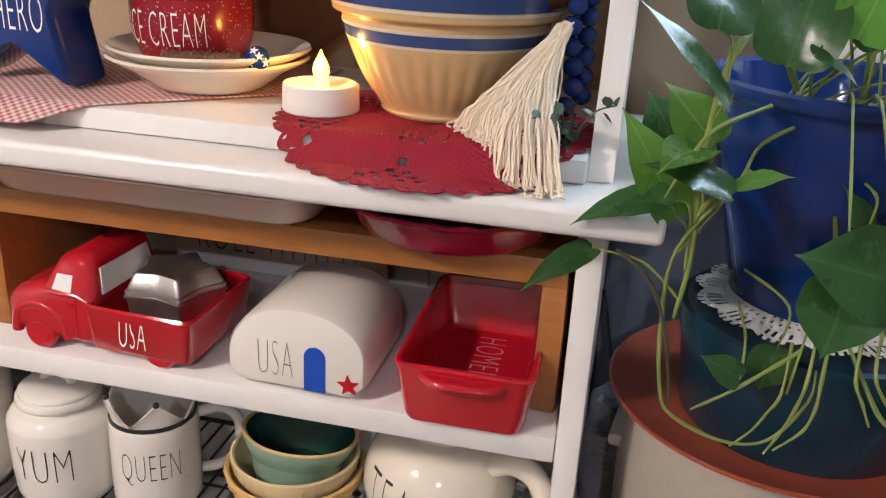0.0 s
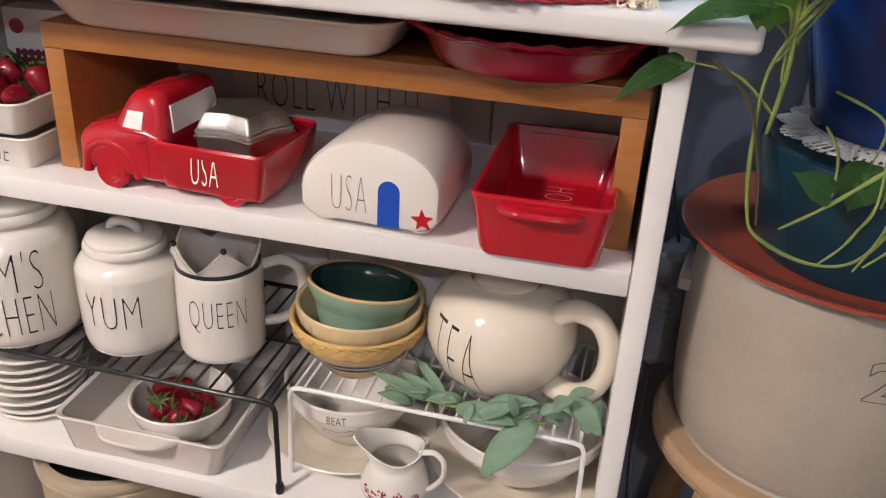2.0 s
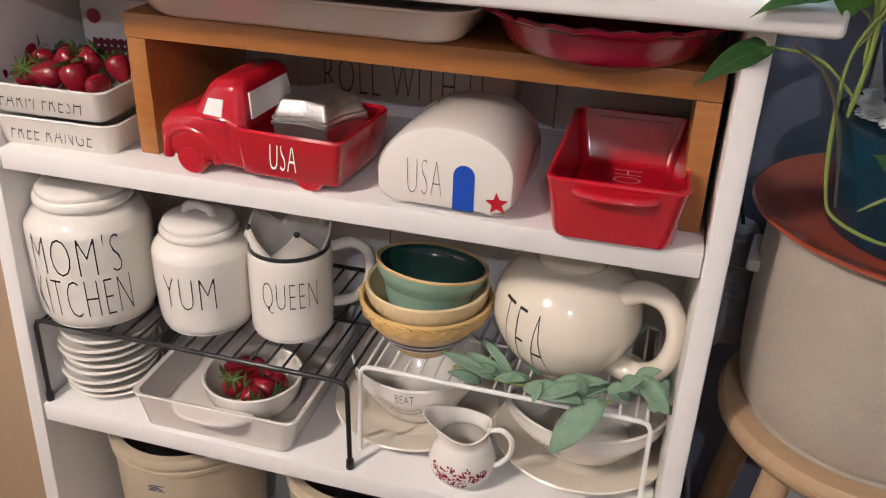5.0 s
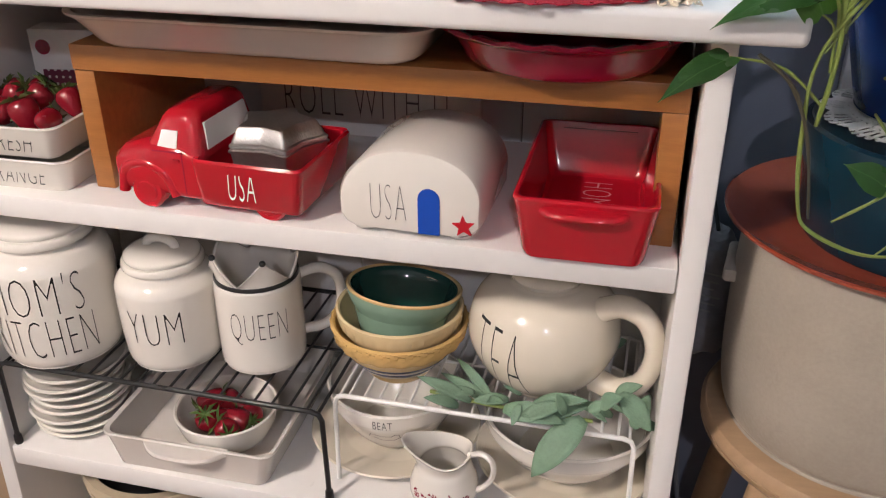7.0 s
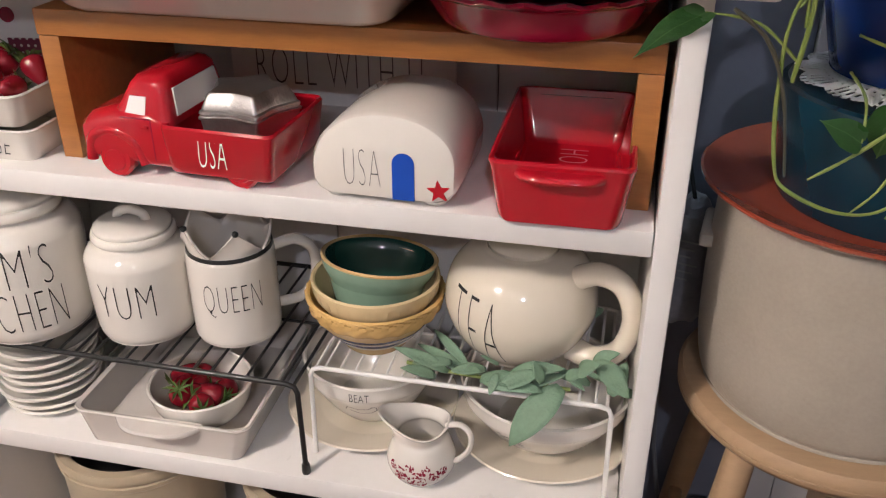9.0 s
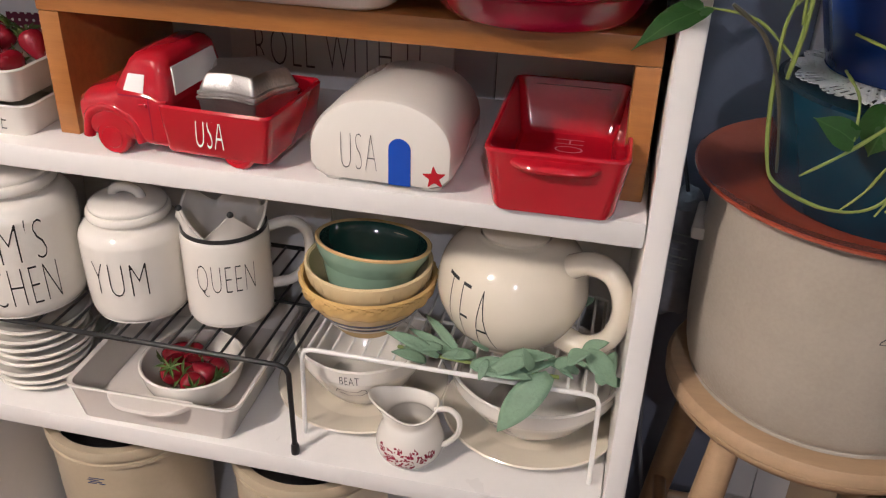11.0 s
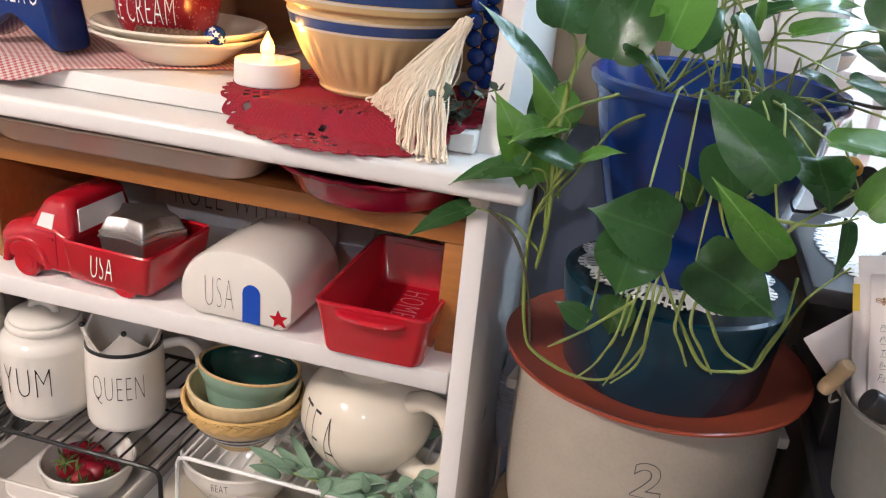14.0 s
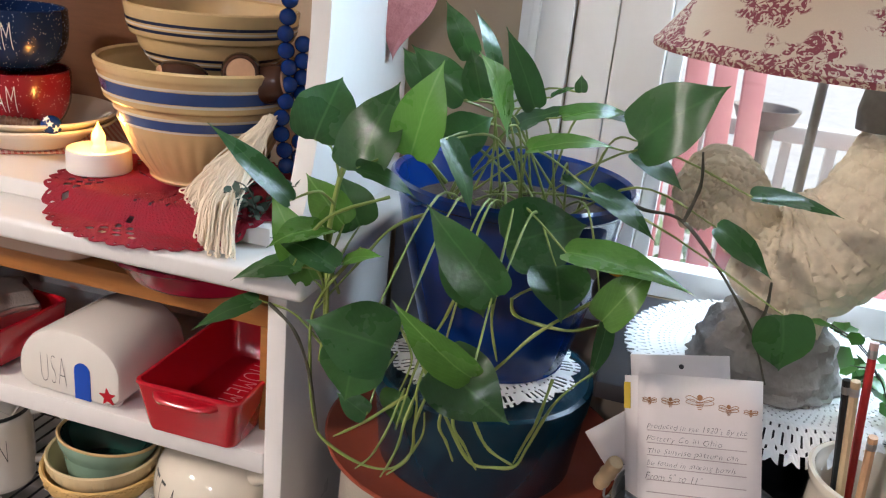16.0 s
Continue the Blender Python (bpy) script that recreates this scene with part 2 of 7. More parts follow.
def lathe(profile, n=56, mod=None, capped=True):
    """Turns (r, z) pairs about z; mod(angle, r, z) may alter the radius or give (r, z)."""
    rings = []
    for r, z in profile:
        ring = []
        for i in range(n):
            a = 2 * math.pi * i / n
            rr, zz = r, z
            if mod:
                rr = mod(a, r, z)
                if isinstance(rr, tuple):
                    rr, zz = rr
            ring.append((rr * math.cos(a), rr * math.sin(a), zz))
        rings.append(ring)
    return skin(rings, True, capped, capped)


def smooth_profile(pts, k=5):
    """A Catmull-Rom curve through (r, z) points."""
    out = []
    P = [pts[0], *pts, pts[-1]]
    for i in range(1, len(P) - 2):
        for s in range(k):
            t = s / k
            q = []
            for c in range(len(pts[0])):
                p0, p1, p2, p3 = P[i - 1][c], P[i][c], P[i + 1][c], P[i + 2][c]
                q.append(0.5 * (2 * p1 + (p2 - p0) * t + (2 * p0 - 5 * p1 + 4 * p2 - p3) * t * t + (3 * p1 - p0 - 3 * p2 + p3) * t ** 3))
            out.append(tuple(q))
    out.append(tuple(pts[-1]))
    return out


def rrect(hx, hy, r, z, k=6, cx=0.0, cy=0.0):
    r = min(r, hx * 0.999, hy * 0.999)
    out = []
    for sx, sy, a0 in ((1, 1, 0), (-1, 1, 90), (-1, -1, 180), (1, -1, 270)):
        for i in range(k + 1):
            a = radians(a0 + 90 * i / k)
            out.append((cx + sx * (hx - r) + r * math.cos(a), cy + sy * (hy - r) + r * math.sin(a), z))
    return out


def box(x0, x1, y0, y1, z0, z1, bevel=0.002, seg=2):
    bm = bmesh.new()
    bmesh.ops.create_cube(bm, size=1)
    for v in bm.verts:
        v.co = Vector(((x0 + x1) / 2 + v.co.x * (x1 - x0), (y0 + y1) / 2 + v.co.y * (y1 - y0), (z0 + z1) / 2 + v.co.z * (z1 - z0)))
    if bevel:
        bmesh.ops.bevel(bm, geom=bm.edges[:], offset=bevel, segments=seg, affect="EDGES", profile=0.5)
    return bm


def join(*bms):
    """Joins bmeshes of one part."""
    out = bms[0]
    for b in bms[1:]:
        me = bpy.data.meshes.new("joined")
        b.to_mesh(me)
        out.from_mesh(me)
        b.free()
        bpy.data.meshes.remove(me)
    return out


def tube(pts, r, n=8, k=6, ends=True, flat=1.0):
    """A round bar along a smooth curve; r is a radius or a function of 0..1."""
    C = [Vector(p) for p in (smooth_profile([tuple(p) for p in pts], k) if len(pts) > 2 and k > 1 else pts)]
    rings = []
    up = Vector((0, 0, 1))
    T0 = (C[1] - C[0]).normalized()
    side = T0.cross(up) if abs(T0.z) < 0.95 else T0.cross(Vector((0, 1, 0)))
    side.normalize()
    for i, c in enumerate(C):
        T = (C[min(i + 1, len(C) - 1)] - C[max(i - 1, 0)]).normalized()
        side = (side - T * side.dot(T)).normalized()
        nor = T.cross(side)
        rad = r(i / (len(C) - 1)) if callable(r) else r
        rings.append([c + side * (rad * math.cos(2 * math.pi * j / n)) + nor * (rad * flat * math.sin(2 * math.pi * j / n)) for j in range(n)])
    return skin(rings, True, ends, ends)


def moved(bm, m):
    bm.transform(m)
    return bm


def lettering(text, height, width, depth_cuts=0, thin=0.012):
    """Flat lettering in the built-in font, fitted to width and height in x and y, its middle at the origin."""
    cu = bpy.data.curves.new("lettering", "FONT")
    cu.body, cu.size, cu.offset, cu.resolution_u = text, 1.0, -thin, 3
    cu.space_character = 1.12
    ob = new("lettering_source", cu)
    me = bpy.data.meshes.new_from_object(ob.evaluated_get(bpy.context.evaluated_depsgraph_get()))
    bpy.data.objects.remove(ob)
    bm = bmesh.new()
    bm.from_mesh(me)
    bpy.data.meshes.remove(me)
    xs, ys = [v.co.x for v in bm.verts], [v.co.y for v in bm.verts]
    x0, x1, y0, y1 = min(xs), max(xs), min(ys), max(ys)
    for v in bm.verts:
        v.co = Vector(((v.co.x - (x0 + x1) / 2) * width / (x1 - x0), (v.co.y - (y0 + y1) / 2) * height / (y1 - y0), 0))
    for i in range(1, depth_cuts + 1):
        yy = -height / 2 + height * i / (depth_cuts + 1)
        bmesh.ops.bisect_plane(bm, geom=bm.verts[:] + bm.edges[:] + bm.faces[:], plane_co=(0, yy, 0), plane_no=(0, 1, 0))
        xx = -width / 2 + width * i / (depth_cuts + 1)
        bmesh.ops.bisect_plane(bm, geom=bm.verts[:] + bm.edges[:] + bm.faces[:], plane_co=(xx, 0, 0), plane_no=(1, 0, 0))
    return bm


def radius_at(profile, z):
    best = 0
    for (r0, z0), (r1, z1) in zip(profile, profile[1:]):
        if min(z0, z1) <= z <= max(z0, z1) and z1 != z0:
            best = max(best, r0 + (r1 - r0) * (z - z0) / (z1 - z0))
    return best


def wrap(bm, profile, z, angle, lift=0.0007, slant=0.0):
    """Bends flat lettering round a turned form: its middle at height z and the direction angle (degrees, -90 is towards -y)."""
    for v in bm.verts:
        x, y = v.co.x, v.co.y
        zz = z + y + slant * x
        r = radius_at(profile, zz) + lift
        a = radians(angle) + x / max(r, 0.01)
        v.co = Vector((r * math.cos(a), r * math.sin(a), zz))
    return bm


def stand(bm, x, y, z, rz=0.0, rx=90.0):
    """Stands flat lettering up on a plane that faces -y."""
    bm.transform(pose(x, y, z, rx, 0, rz))
    return bm


def vessel(outer, wall, floor_z, k=5):
    """A profile with thickness: up the outside, over a rounded lip, down the inside."""
    out = smooth_profile(outer, k)
    top_r, top_z = out[-1]
    inner = [(top_r - wall * 0.5, top_z + wall * 0.35), (top_r - wall, top_z)]
    for r, z in reversed(out[:-1]):
        if z > floor_z and r - wall > 0.002:
            inner.append((r - wall, max(z, floor_z)))
    inner.append((max(0.002, inner[-1][0] * 0.8), floor_z))
    inner.append((0.001, floor_z))
    return [(0.001, out[0][1]), *out, *inner]


def star_ring(R, ratio, z, n=5, a0=90.0, rnd=4):
    """A star outline with softened tips."""
    pts = []
    for i in range(2 * n):
        a = radians(a0 + 180 * i / n)
        rr = R if i % 2 == 0 else R * ratio
        pts.append((rr * math.cos(a), rr * math.sin(a)))
    out = []
    m = len(pts)
    for i in range(m):
        p0, p1, p2 = pts[i - 1], pts[i], pts[(i + 1) % m]
        f = 0.16
        a = (p1[0] + (p0[0] - p1[0]) * f, p1[1] + (p0[1] - p1[1]) * f)
        b = (p1[0] + (p2[0] - p1[0]) * f, p1[1] + (p2[1] - p1[1]) * f)
        for s in range(rnd):
            t = s / (rnd - 1)
            out.append(((1 - t) ** 2 * a[0] + 2 * t * (1 - t) * p1[0] + t * t * b[0], (1 - t) ** 2 * a[1] + 2 * t * (1 - t) * p1[1] + t * t * b[1], z))
    return out


# ---- the room ----
WALL_Y = 1.12


def setting(name, bm, material, label, category="wall"):
    return tagged(part(name, bm, material), label, category, kind="structure")


setting("floor", box(-2.4, 2.4, -3.2, 1.24, -0.10, 0.0, 0), FLOOR_WOOD, "dark brown wooden floor", "floor")
setting("ceiling", box(-2.4, 2.4, -3.2, 1.24, 2.50, 2.60, 0), CEIL, "off-white painted ceiling", "ceiling")
WIN_X0, WIN_X1, WIN_Z0, WIN_Z1 = 0.33, 1.18, 0.965, 2.05
wall = join(box(-2.4, WIN_X0 - 0.002, WALL_Y, 1.24, 0, 2.5, 0), box(WIN_X1 + 0.002, 2.4, WALL_Y, 1.24, 0, 2.5, 0),
            box(WIN_X0 - 0.002, WIN_X1 + 0.002, WALL_Y, 1.24, 0, WIN_Z0, 0), box(WIN_X0 - 0.002, WIN_X1 + 0.002, WALL_Y, 1.24, WIN_Z1, 2.5, 0))
setting("wall_north", wall, BEIGE_WALL, "beige painted wall with a window")
setting("wall_south", box(-2.4, 2.4, -3.3, -3.2, 0, 2.5, 0), ROOM_WALL, "grey painted wall of the room")
setting("wall_west", box(-2.5, -2.4, -3.3, 1.24, 0, 2.5, 0), ROOM_WALL, "grey painted wall of the room")
setting("wall_east", box(2.4, 2.5, -3.3, 1.24, 0, 2.5, 0), ROOM_WALL, "grey painted wall of the room")

# added panel whose colour carries the shade on the wall beside the hutch
setting("trim", box(-0.020, 0.134, 1.108, 1.1195, 0.0, 1.044, 0.002), SHADE_WALL, "added slate grey panel that darkens the lower wall beside the hutch", "panel")

window = thing("window_1", "white painted window with wide casing, bright daylight outside", "window", kind="structure")
for nm, b in (("casing", join(box(0.135, 0.205, 1.098, 1.119, 0.0, 2.12), box(0.208, 0.262, 1.106, 1.1195, 0.0, 2.12), box(0.150, 0.162, 1.091, 1.097, 0.0, 2.12))),
              ("casing", box(1.19, 1.30, 1.098, 1.119, 0.0, 2.12)),
              ("casing", box(0.135, 1.30, 1.094, 1.1185, 2.125, 2.22)),
              ("frame", box(0.264, 0.329, 1.10, 1.20, 0.94, 2.10)),
              ("frame", box(0.330, 0.352, 1.125, 1.165, WIN_Z0 + 0.03, 2.04)),
              ("frame", box(1.15, 1.18, 1.125, 1.165, WIN_Z0 + 0.03, 2.04)),
              ("frame", box(0.330, 1.18, 1.123, 1.167, WIN_Z0 + 0.001, WIN_Z0 + 0.045)),
              ("frame", box(0.330, 1.18, 1.123, 1.167, 2.005, 2.049)),
              ("window_sill", box(0.264, 1.25, 1.06, 1.122, 0.936, 0.962, 0.004))):
    part(nm, b, WHITE_PAINT, window)
glass = pm("window_glass", (0.95, 0.97, 0.97), 0.02, 0.0, trans=1.0)
pane = part("pane", box(0.352, 1.15, 1.142, 1.146, WIN_Z0 + 0.045, 2.005, 0), glass, window)
pane.visible_shadow = False

# the fourth housing only stands at the added fill light
for place in BULBS:
    lamp = thing("ceiling_light", "unseen white ceiling spotlight; three hold warm bulbs, one an added cool fill", "ceiling light", (place[0], place[1], 2.5))
    drop = 2.36 - place[2]
    part("canopy", lathe([(0.05, 0.0), (0.05, -0.02), (0.02, -0.03), (0.02, -0.10 - drop)], 24), WHITE_PAINT, lamp)
    part("shade", lathe([(0.02, -0.10 - drop), (0.065, -0.16 - drop), (0.062, -0.16 - drop), (0.018, -0.103 - drop)], 24), WHITE_PAINT, lamp)

# ---- outside ----
GRASS = pm("pale_gravel", (0.50, 0.48, 0.46), 0.9, 0.3, 4, 80, 0.3)
SIDING = pm("faded_red_boards", (0.58, 0.25, 0.27), 0.7, 0.15, 4, 60, 0.1)
setting("ground", box(-60, 60, 1.26, 120, -0.9, -0.75, 0), GRASS, "pale sunlit gravel yard outside the window", "ground")
setting("porch_floor", box(-1.5, 4.5, 1.26, 3.4, -0.10, -0.02, 0), WHITE_PAINT, "pale painted porch floor", "floor")
rail = thing("porch_railing", "white painted wooden porch railing", "railing", (0, 3.2, -0.02))
part("top_rail", box(-1.0, 4.2, -0.04, 0.04, 0.86, 0.92, 0.006), WHITE_PAINT, rail)
part("post", box(-1.06, -0.98, -0.04, 0.04, 0.0, 1.0, 0.006), WHITE_PAINT, rail)
part("bottom_rail", box(-1.0, 4.2, -0.03, 0.03, 0.08, 0.13, 0.006), WHITE_PAINT, rail)
bal = part("baluster", box(-0.018, 0.018, -0.018, 0.018, 0.131, 0.859, 0.003), WHITE_PAINT, rail)
for i in range(34):
    o = new("baluster", bal.data)
    o.parent = rail
    o.location = (-0.95 + 0.15 * (i + 1), 0, 0)


def porch_chair(x, y, rz):
    ch = thing("garden_chair", "faded red wooden slatted garden chair", "chair", (x, y, -0.02), rz, "porch chairs")
    for i in range(7):
        part("slat", moved(box(-0.035, 0.035, -0.01, 0.01, 0, 0.95 - 0.05 * abs(i - 3), 0.004), pose(-0.27 + 0.09 * i, 0.30, 0.38, -14, 0, 0)), SIDING, ch)
    part("seat", box(-0.32, 0.32, -0.28, 0.30, 0.36, 0.39, 0.004), SIDING, ch)
    for sx in (-1, 1):
        part("arm", box(sx * 0.40 - 0.07, sx * 0.40 + 0.07, -0.32, 0.36, 0.60, 0.625, 0.004), SIDING, ch)
        part("leg", box(sx * 0.36 - 0.03, sx * 0.36 + 0.03, -0.30, -0.22, 0.0, 0.599, 0.004), SIDING, ch)
        part("leg", box(sx * 0.36 - 0.03, sx * 0.36 + 0.03, 0.24, 0.32, 0.0, 0.599, 0.004), SIDING, ch)


porch_chair(0.35, 2.35, 10)
porch_chair(1.35, 2.45, -12)
dish = thing("bird_bath", "shallow grey stone dish on a slim pedestal on the porch", "bird bath", (0.60, 3.03, -0.02))
dish.scale = (1.1, 1.1, 0.93)
part("bowl", lathe([(0.001, 0.99), (0.04, 0.99), (0.085, 1.02), (0.098, 1.06), (0.100, 1.068), (0.092, 1.068), (0.078, 1.034), (0.001, 1.012)], 48), ROCK, dish)
part("pedestal", lathe([(0.001, 0.0), (0.11, 0.0), (0.11, 0.03), (0.04, 0.06), (0.028, 0.5), (0.036, 0.99), (0.001, 0.99)], 32), ROCK, dish)
HEDGE = pm("hedge_leaves", (0.24, 0.34, 0.18), 0.6, 0.3, 8, 60, island=0.4)


def hedge(x, y, w, h):
    bm = bmesh.new()
    rnd = random.Random(int(x * 10) + 5)
    for i in range(520):
        a, b, c = rnd.gauss(0, 0.33), rnd.gauss(0, 0.33), rnd.random()
        p = Vector((a * w, b * 0.8, c * h * (1 - 0.25 * abs(a))))
        m = Matrix.Translation(p) @ Euler((rnd.random() * 6, rnd.random() * 6, rnd.random() * 6)).to_matrix().to_4x4()
        s = 0.05 + 0.05 * rnd.random()
        vs = [bm.verts.new(m @ Vector(q)) for q in ((-s, 0, 0), (0, -s * 0.5, 0), (s, 0, 0), (0, s * 0.5, 0.02))]
        bm.faces.new(vs)
    ob = part("hedge", bm, HEDGE, smooth=False)
    ob.location = (x, y, -0.75)
    tagged(ob, "loose green garden shrub beyond the porch", "shrub", kind="stuff")


hedge(-0.6, 5.0, 2.2, 1.0)
hedge(2.2, 5.6, 2.6, 1.1)
hedge(4.6, 6.6, 2.6, 1.5)
# glowing board added so the view outside looks bright and washed out
setting("backdrop", box(-60, 60, 40, 40.1, -0.75, 14, 0), glow("backdrop_glow", (0.84, 0.93, 1.0), 2.4), "pale glowing board that stands in for the blown-out light outdoors", "backdrop")

# ---- the white hutch ----
PX0, PX1 = -0.047, -0.022
hutch = thing("hutch", "white painted wooden hutch with open shelves full of pottery", "hutch")
part("side_panel", box(PX0, PX1, 0.754, 1.095, 0.0, 1.045, 0.0025), WHITE_PAINT, hutch)
lean = box(-0.025, 0.0, 0.754, 1.095, 0.0, 1.045, 0.0025)
for v in lean.verts:
    v.co.x += -0.953 + 0.042 * (v.co.z - 0.2)
part("side_panel", lean, WHITE_PAINT, hutch)
part("shelf", box(-0.922, PX0 - 0.001, 0.754, 1.083, 0.772, 0.802, 0.003), WHITE_PAINT, hutch)
part("shelf", box(-0.942, PX0 - 0.001, 0.754, 1.083, 0.360, 0.392, 0.003), WHITE_PAINT, hutch)
part("bottom_board", box(-0.945, PX0 - 0.001, 0.76, 1.083, 0.02, 0.045, 0.003), WHITE_PAINT, hutch)
part("ledge", box(-1.02, 0.026, 0.690, 1.105, 1.046, 1.073, 0.007, 3), WHITE_PAINT, hutch)
part("upper_base", box(-0.98, -0.0475, 0.757, 1.105, 1.074, 1.097, 0.003), WHITE_PAINT, hutch)
edge = [(0.774, 1.0735), (0.777, 1.085), (0.792, 1.115), (0.808, 1.155), (0.822, 1.200), (0.833, 1.250), (0.840, 1.310), (0.842, 1.40), (0.842, 1.95)]
outline = edge + [(1.108, 1.95), (1.108, 1.0735)]
for x0 in (-0.0470, -1.005):
    bm = skin([[(x0, y, z) for y, z in outline], [(x0 + 0.024, y, z) for y, z in outline]])
    bmesh.ops.bevel(bm, geom=[e for e in bm.edges if e.calc_face_angle(0) > 1.2], offset=0.003, segments=2, affect="EDGES", profile=0.5)
    part("upper_side", bm, WHITE_PAINT, hutch)
part("upper_shelf", box(-0.980, -0.048, 0.85, 1.108, 1.52, 1.54, 0.003), WHITE_PAINT, hutch)
part("top", box(-1.02, -0.01, 0.74, 1.112, 1.951, 1.975, 0.003), WHITE_PAINT, hutch)
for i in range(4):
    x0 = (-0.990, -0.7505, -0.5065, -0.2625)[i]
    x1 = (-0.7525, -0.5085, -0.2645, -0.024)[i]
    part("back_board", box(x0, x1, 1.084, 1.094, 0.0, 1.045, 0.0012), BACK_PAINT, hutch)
# black sheet added so the joints between the boards show dark
setting("backing", box(-0.99, -0.023, 1.0955, 1.1, 0.0, 1.04, 0), BLACK_WOOD, "black sheet added behind the hutch boards to darken their joints", "panel")

# something tan beside the hutch
setting("door_1", box(-1.85, -1.0, 0.86, 0.90, 0.01, 2.05, 0.004), pm("tan_door", (0.42, 0.30, 0.19), 0.5, 0.12, 4, 60, 0.05, stretch=(8, 8, 1)), "tan wooden door beside the hutch", "door")

# ---- middle shelf ----
MID = 0.802
crate = thing("wooden_riser", "orange-stained pine riser box standing open at front", "riser", (-0.40, 0.80, MID))
part("top_board", box(-0.345, 0.345, 0.0, 0.25, 0.148, 0.178, 0.002), CRATE_WOOD, crate)
part("side_board", box(-0.345, -0.319, 0.002, 0.248, 0.0, 0.1475, 0.002), CRATE_WOOD, crate)
part("side_board", box(0.319, 0.345, 0.002, 0.248, 0.0, 0.1475, 0.002), CRATE_WOOD, crate)

platter = thing("platter", "long white ceramic serving platter on the wooden riser", "platter", (-0.518, 0.872, MID + 0.179))
part("dish", skin([rrect(0.168, 0.072, 0.030, 0.0), rrect(0.180, 0.082, 0.034, 0.002), rrect(0.188, 0.090, 0.036, 0.008), rrect(0.203, 0.112, 0.042, 0.036), rrect(0.210, 0.120, 0.045, 0.041), rrect(0.211, 0.121, 0.045, 0.044), rrect(0.204, 0.114, 0.042, 0.044), rrect(0.182, 0.088, 0.036, 0.010), rrect(0.170, 0.076, 0.030, 0.006)]), GREYISH, platter)

pie = thing("pie_dish", "dark red ceramic pie dish with a fluted rim", "dish", (-0.186, 0.864, MID + 0.179))
pp = smooth_profile([(0.090, 0), (0.100, 0.003), (0.108, 0.010), (0.119, 0.030), (0.124, 0.037), (0.137, 0.041), (0.141, 0.044)], 3) + [(0.139, 0.047), (0.133, 0.047), (0.118, 0.040), (0.104, 0.014), (0.094, 0.008), (0.001, 0.007)]
part("dish", lathe([(0.001, 0)] + pp, 144, lambda a, r, z: (r + (0.0042 * math.cos(24 * a) if r > 0.130 else 0), z + (0.0022 * math.cos(24 * a) if r > 0.130 else 0))), DARK_RED, pie)

sign = thing("wooden_sign", "white board sign with thin dark letters", "sign", (-0.475, 1.050, MID))
part("board", box(-0.16, 0.16, 0.0, 0.010, 0.0, 0.095, 0.002), WHITE_PAINT, sign)
part("lettering", stand(lettering("ROLL WITH IT", 0.052, 0.245, 0, 0.025), 0.0, -0.0006, 0.054), INK_GREY, sign)


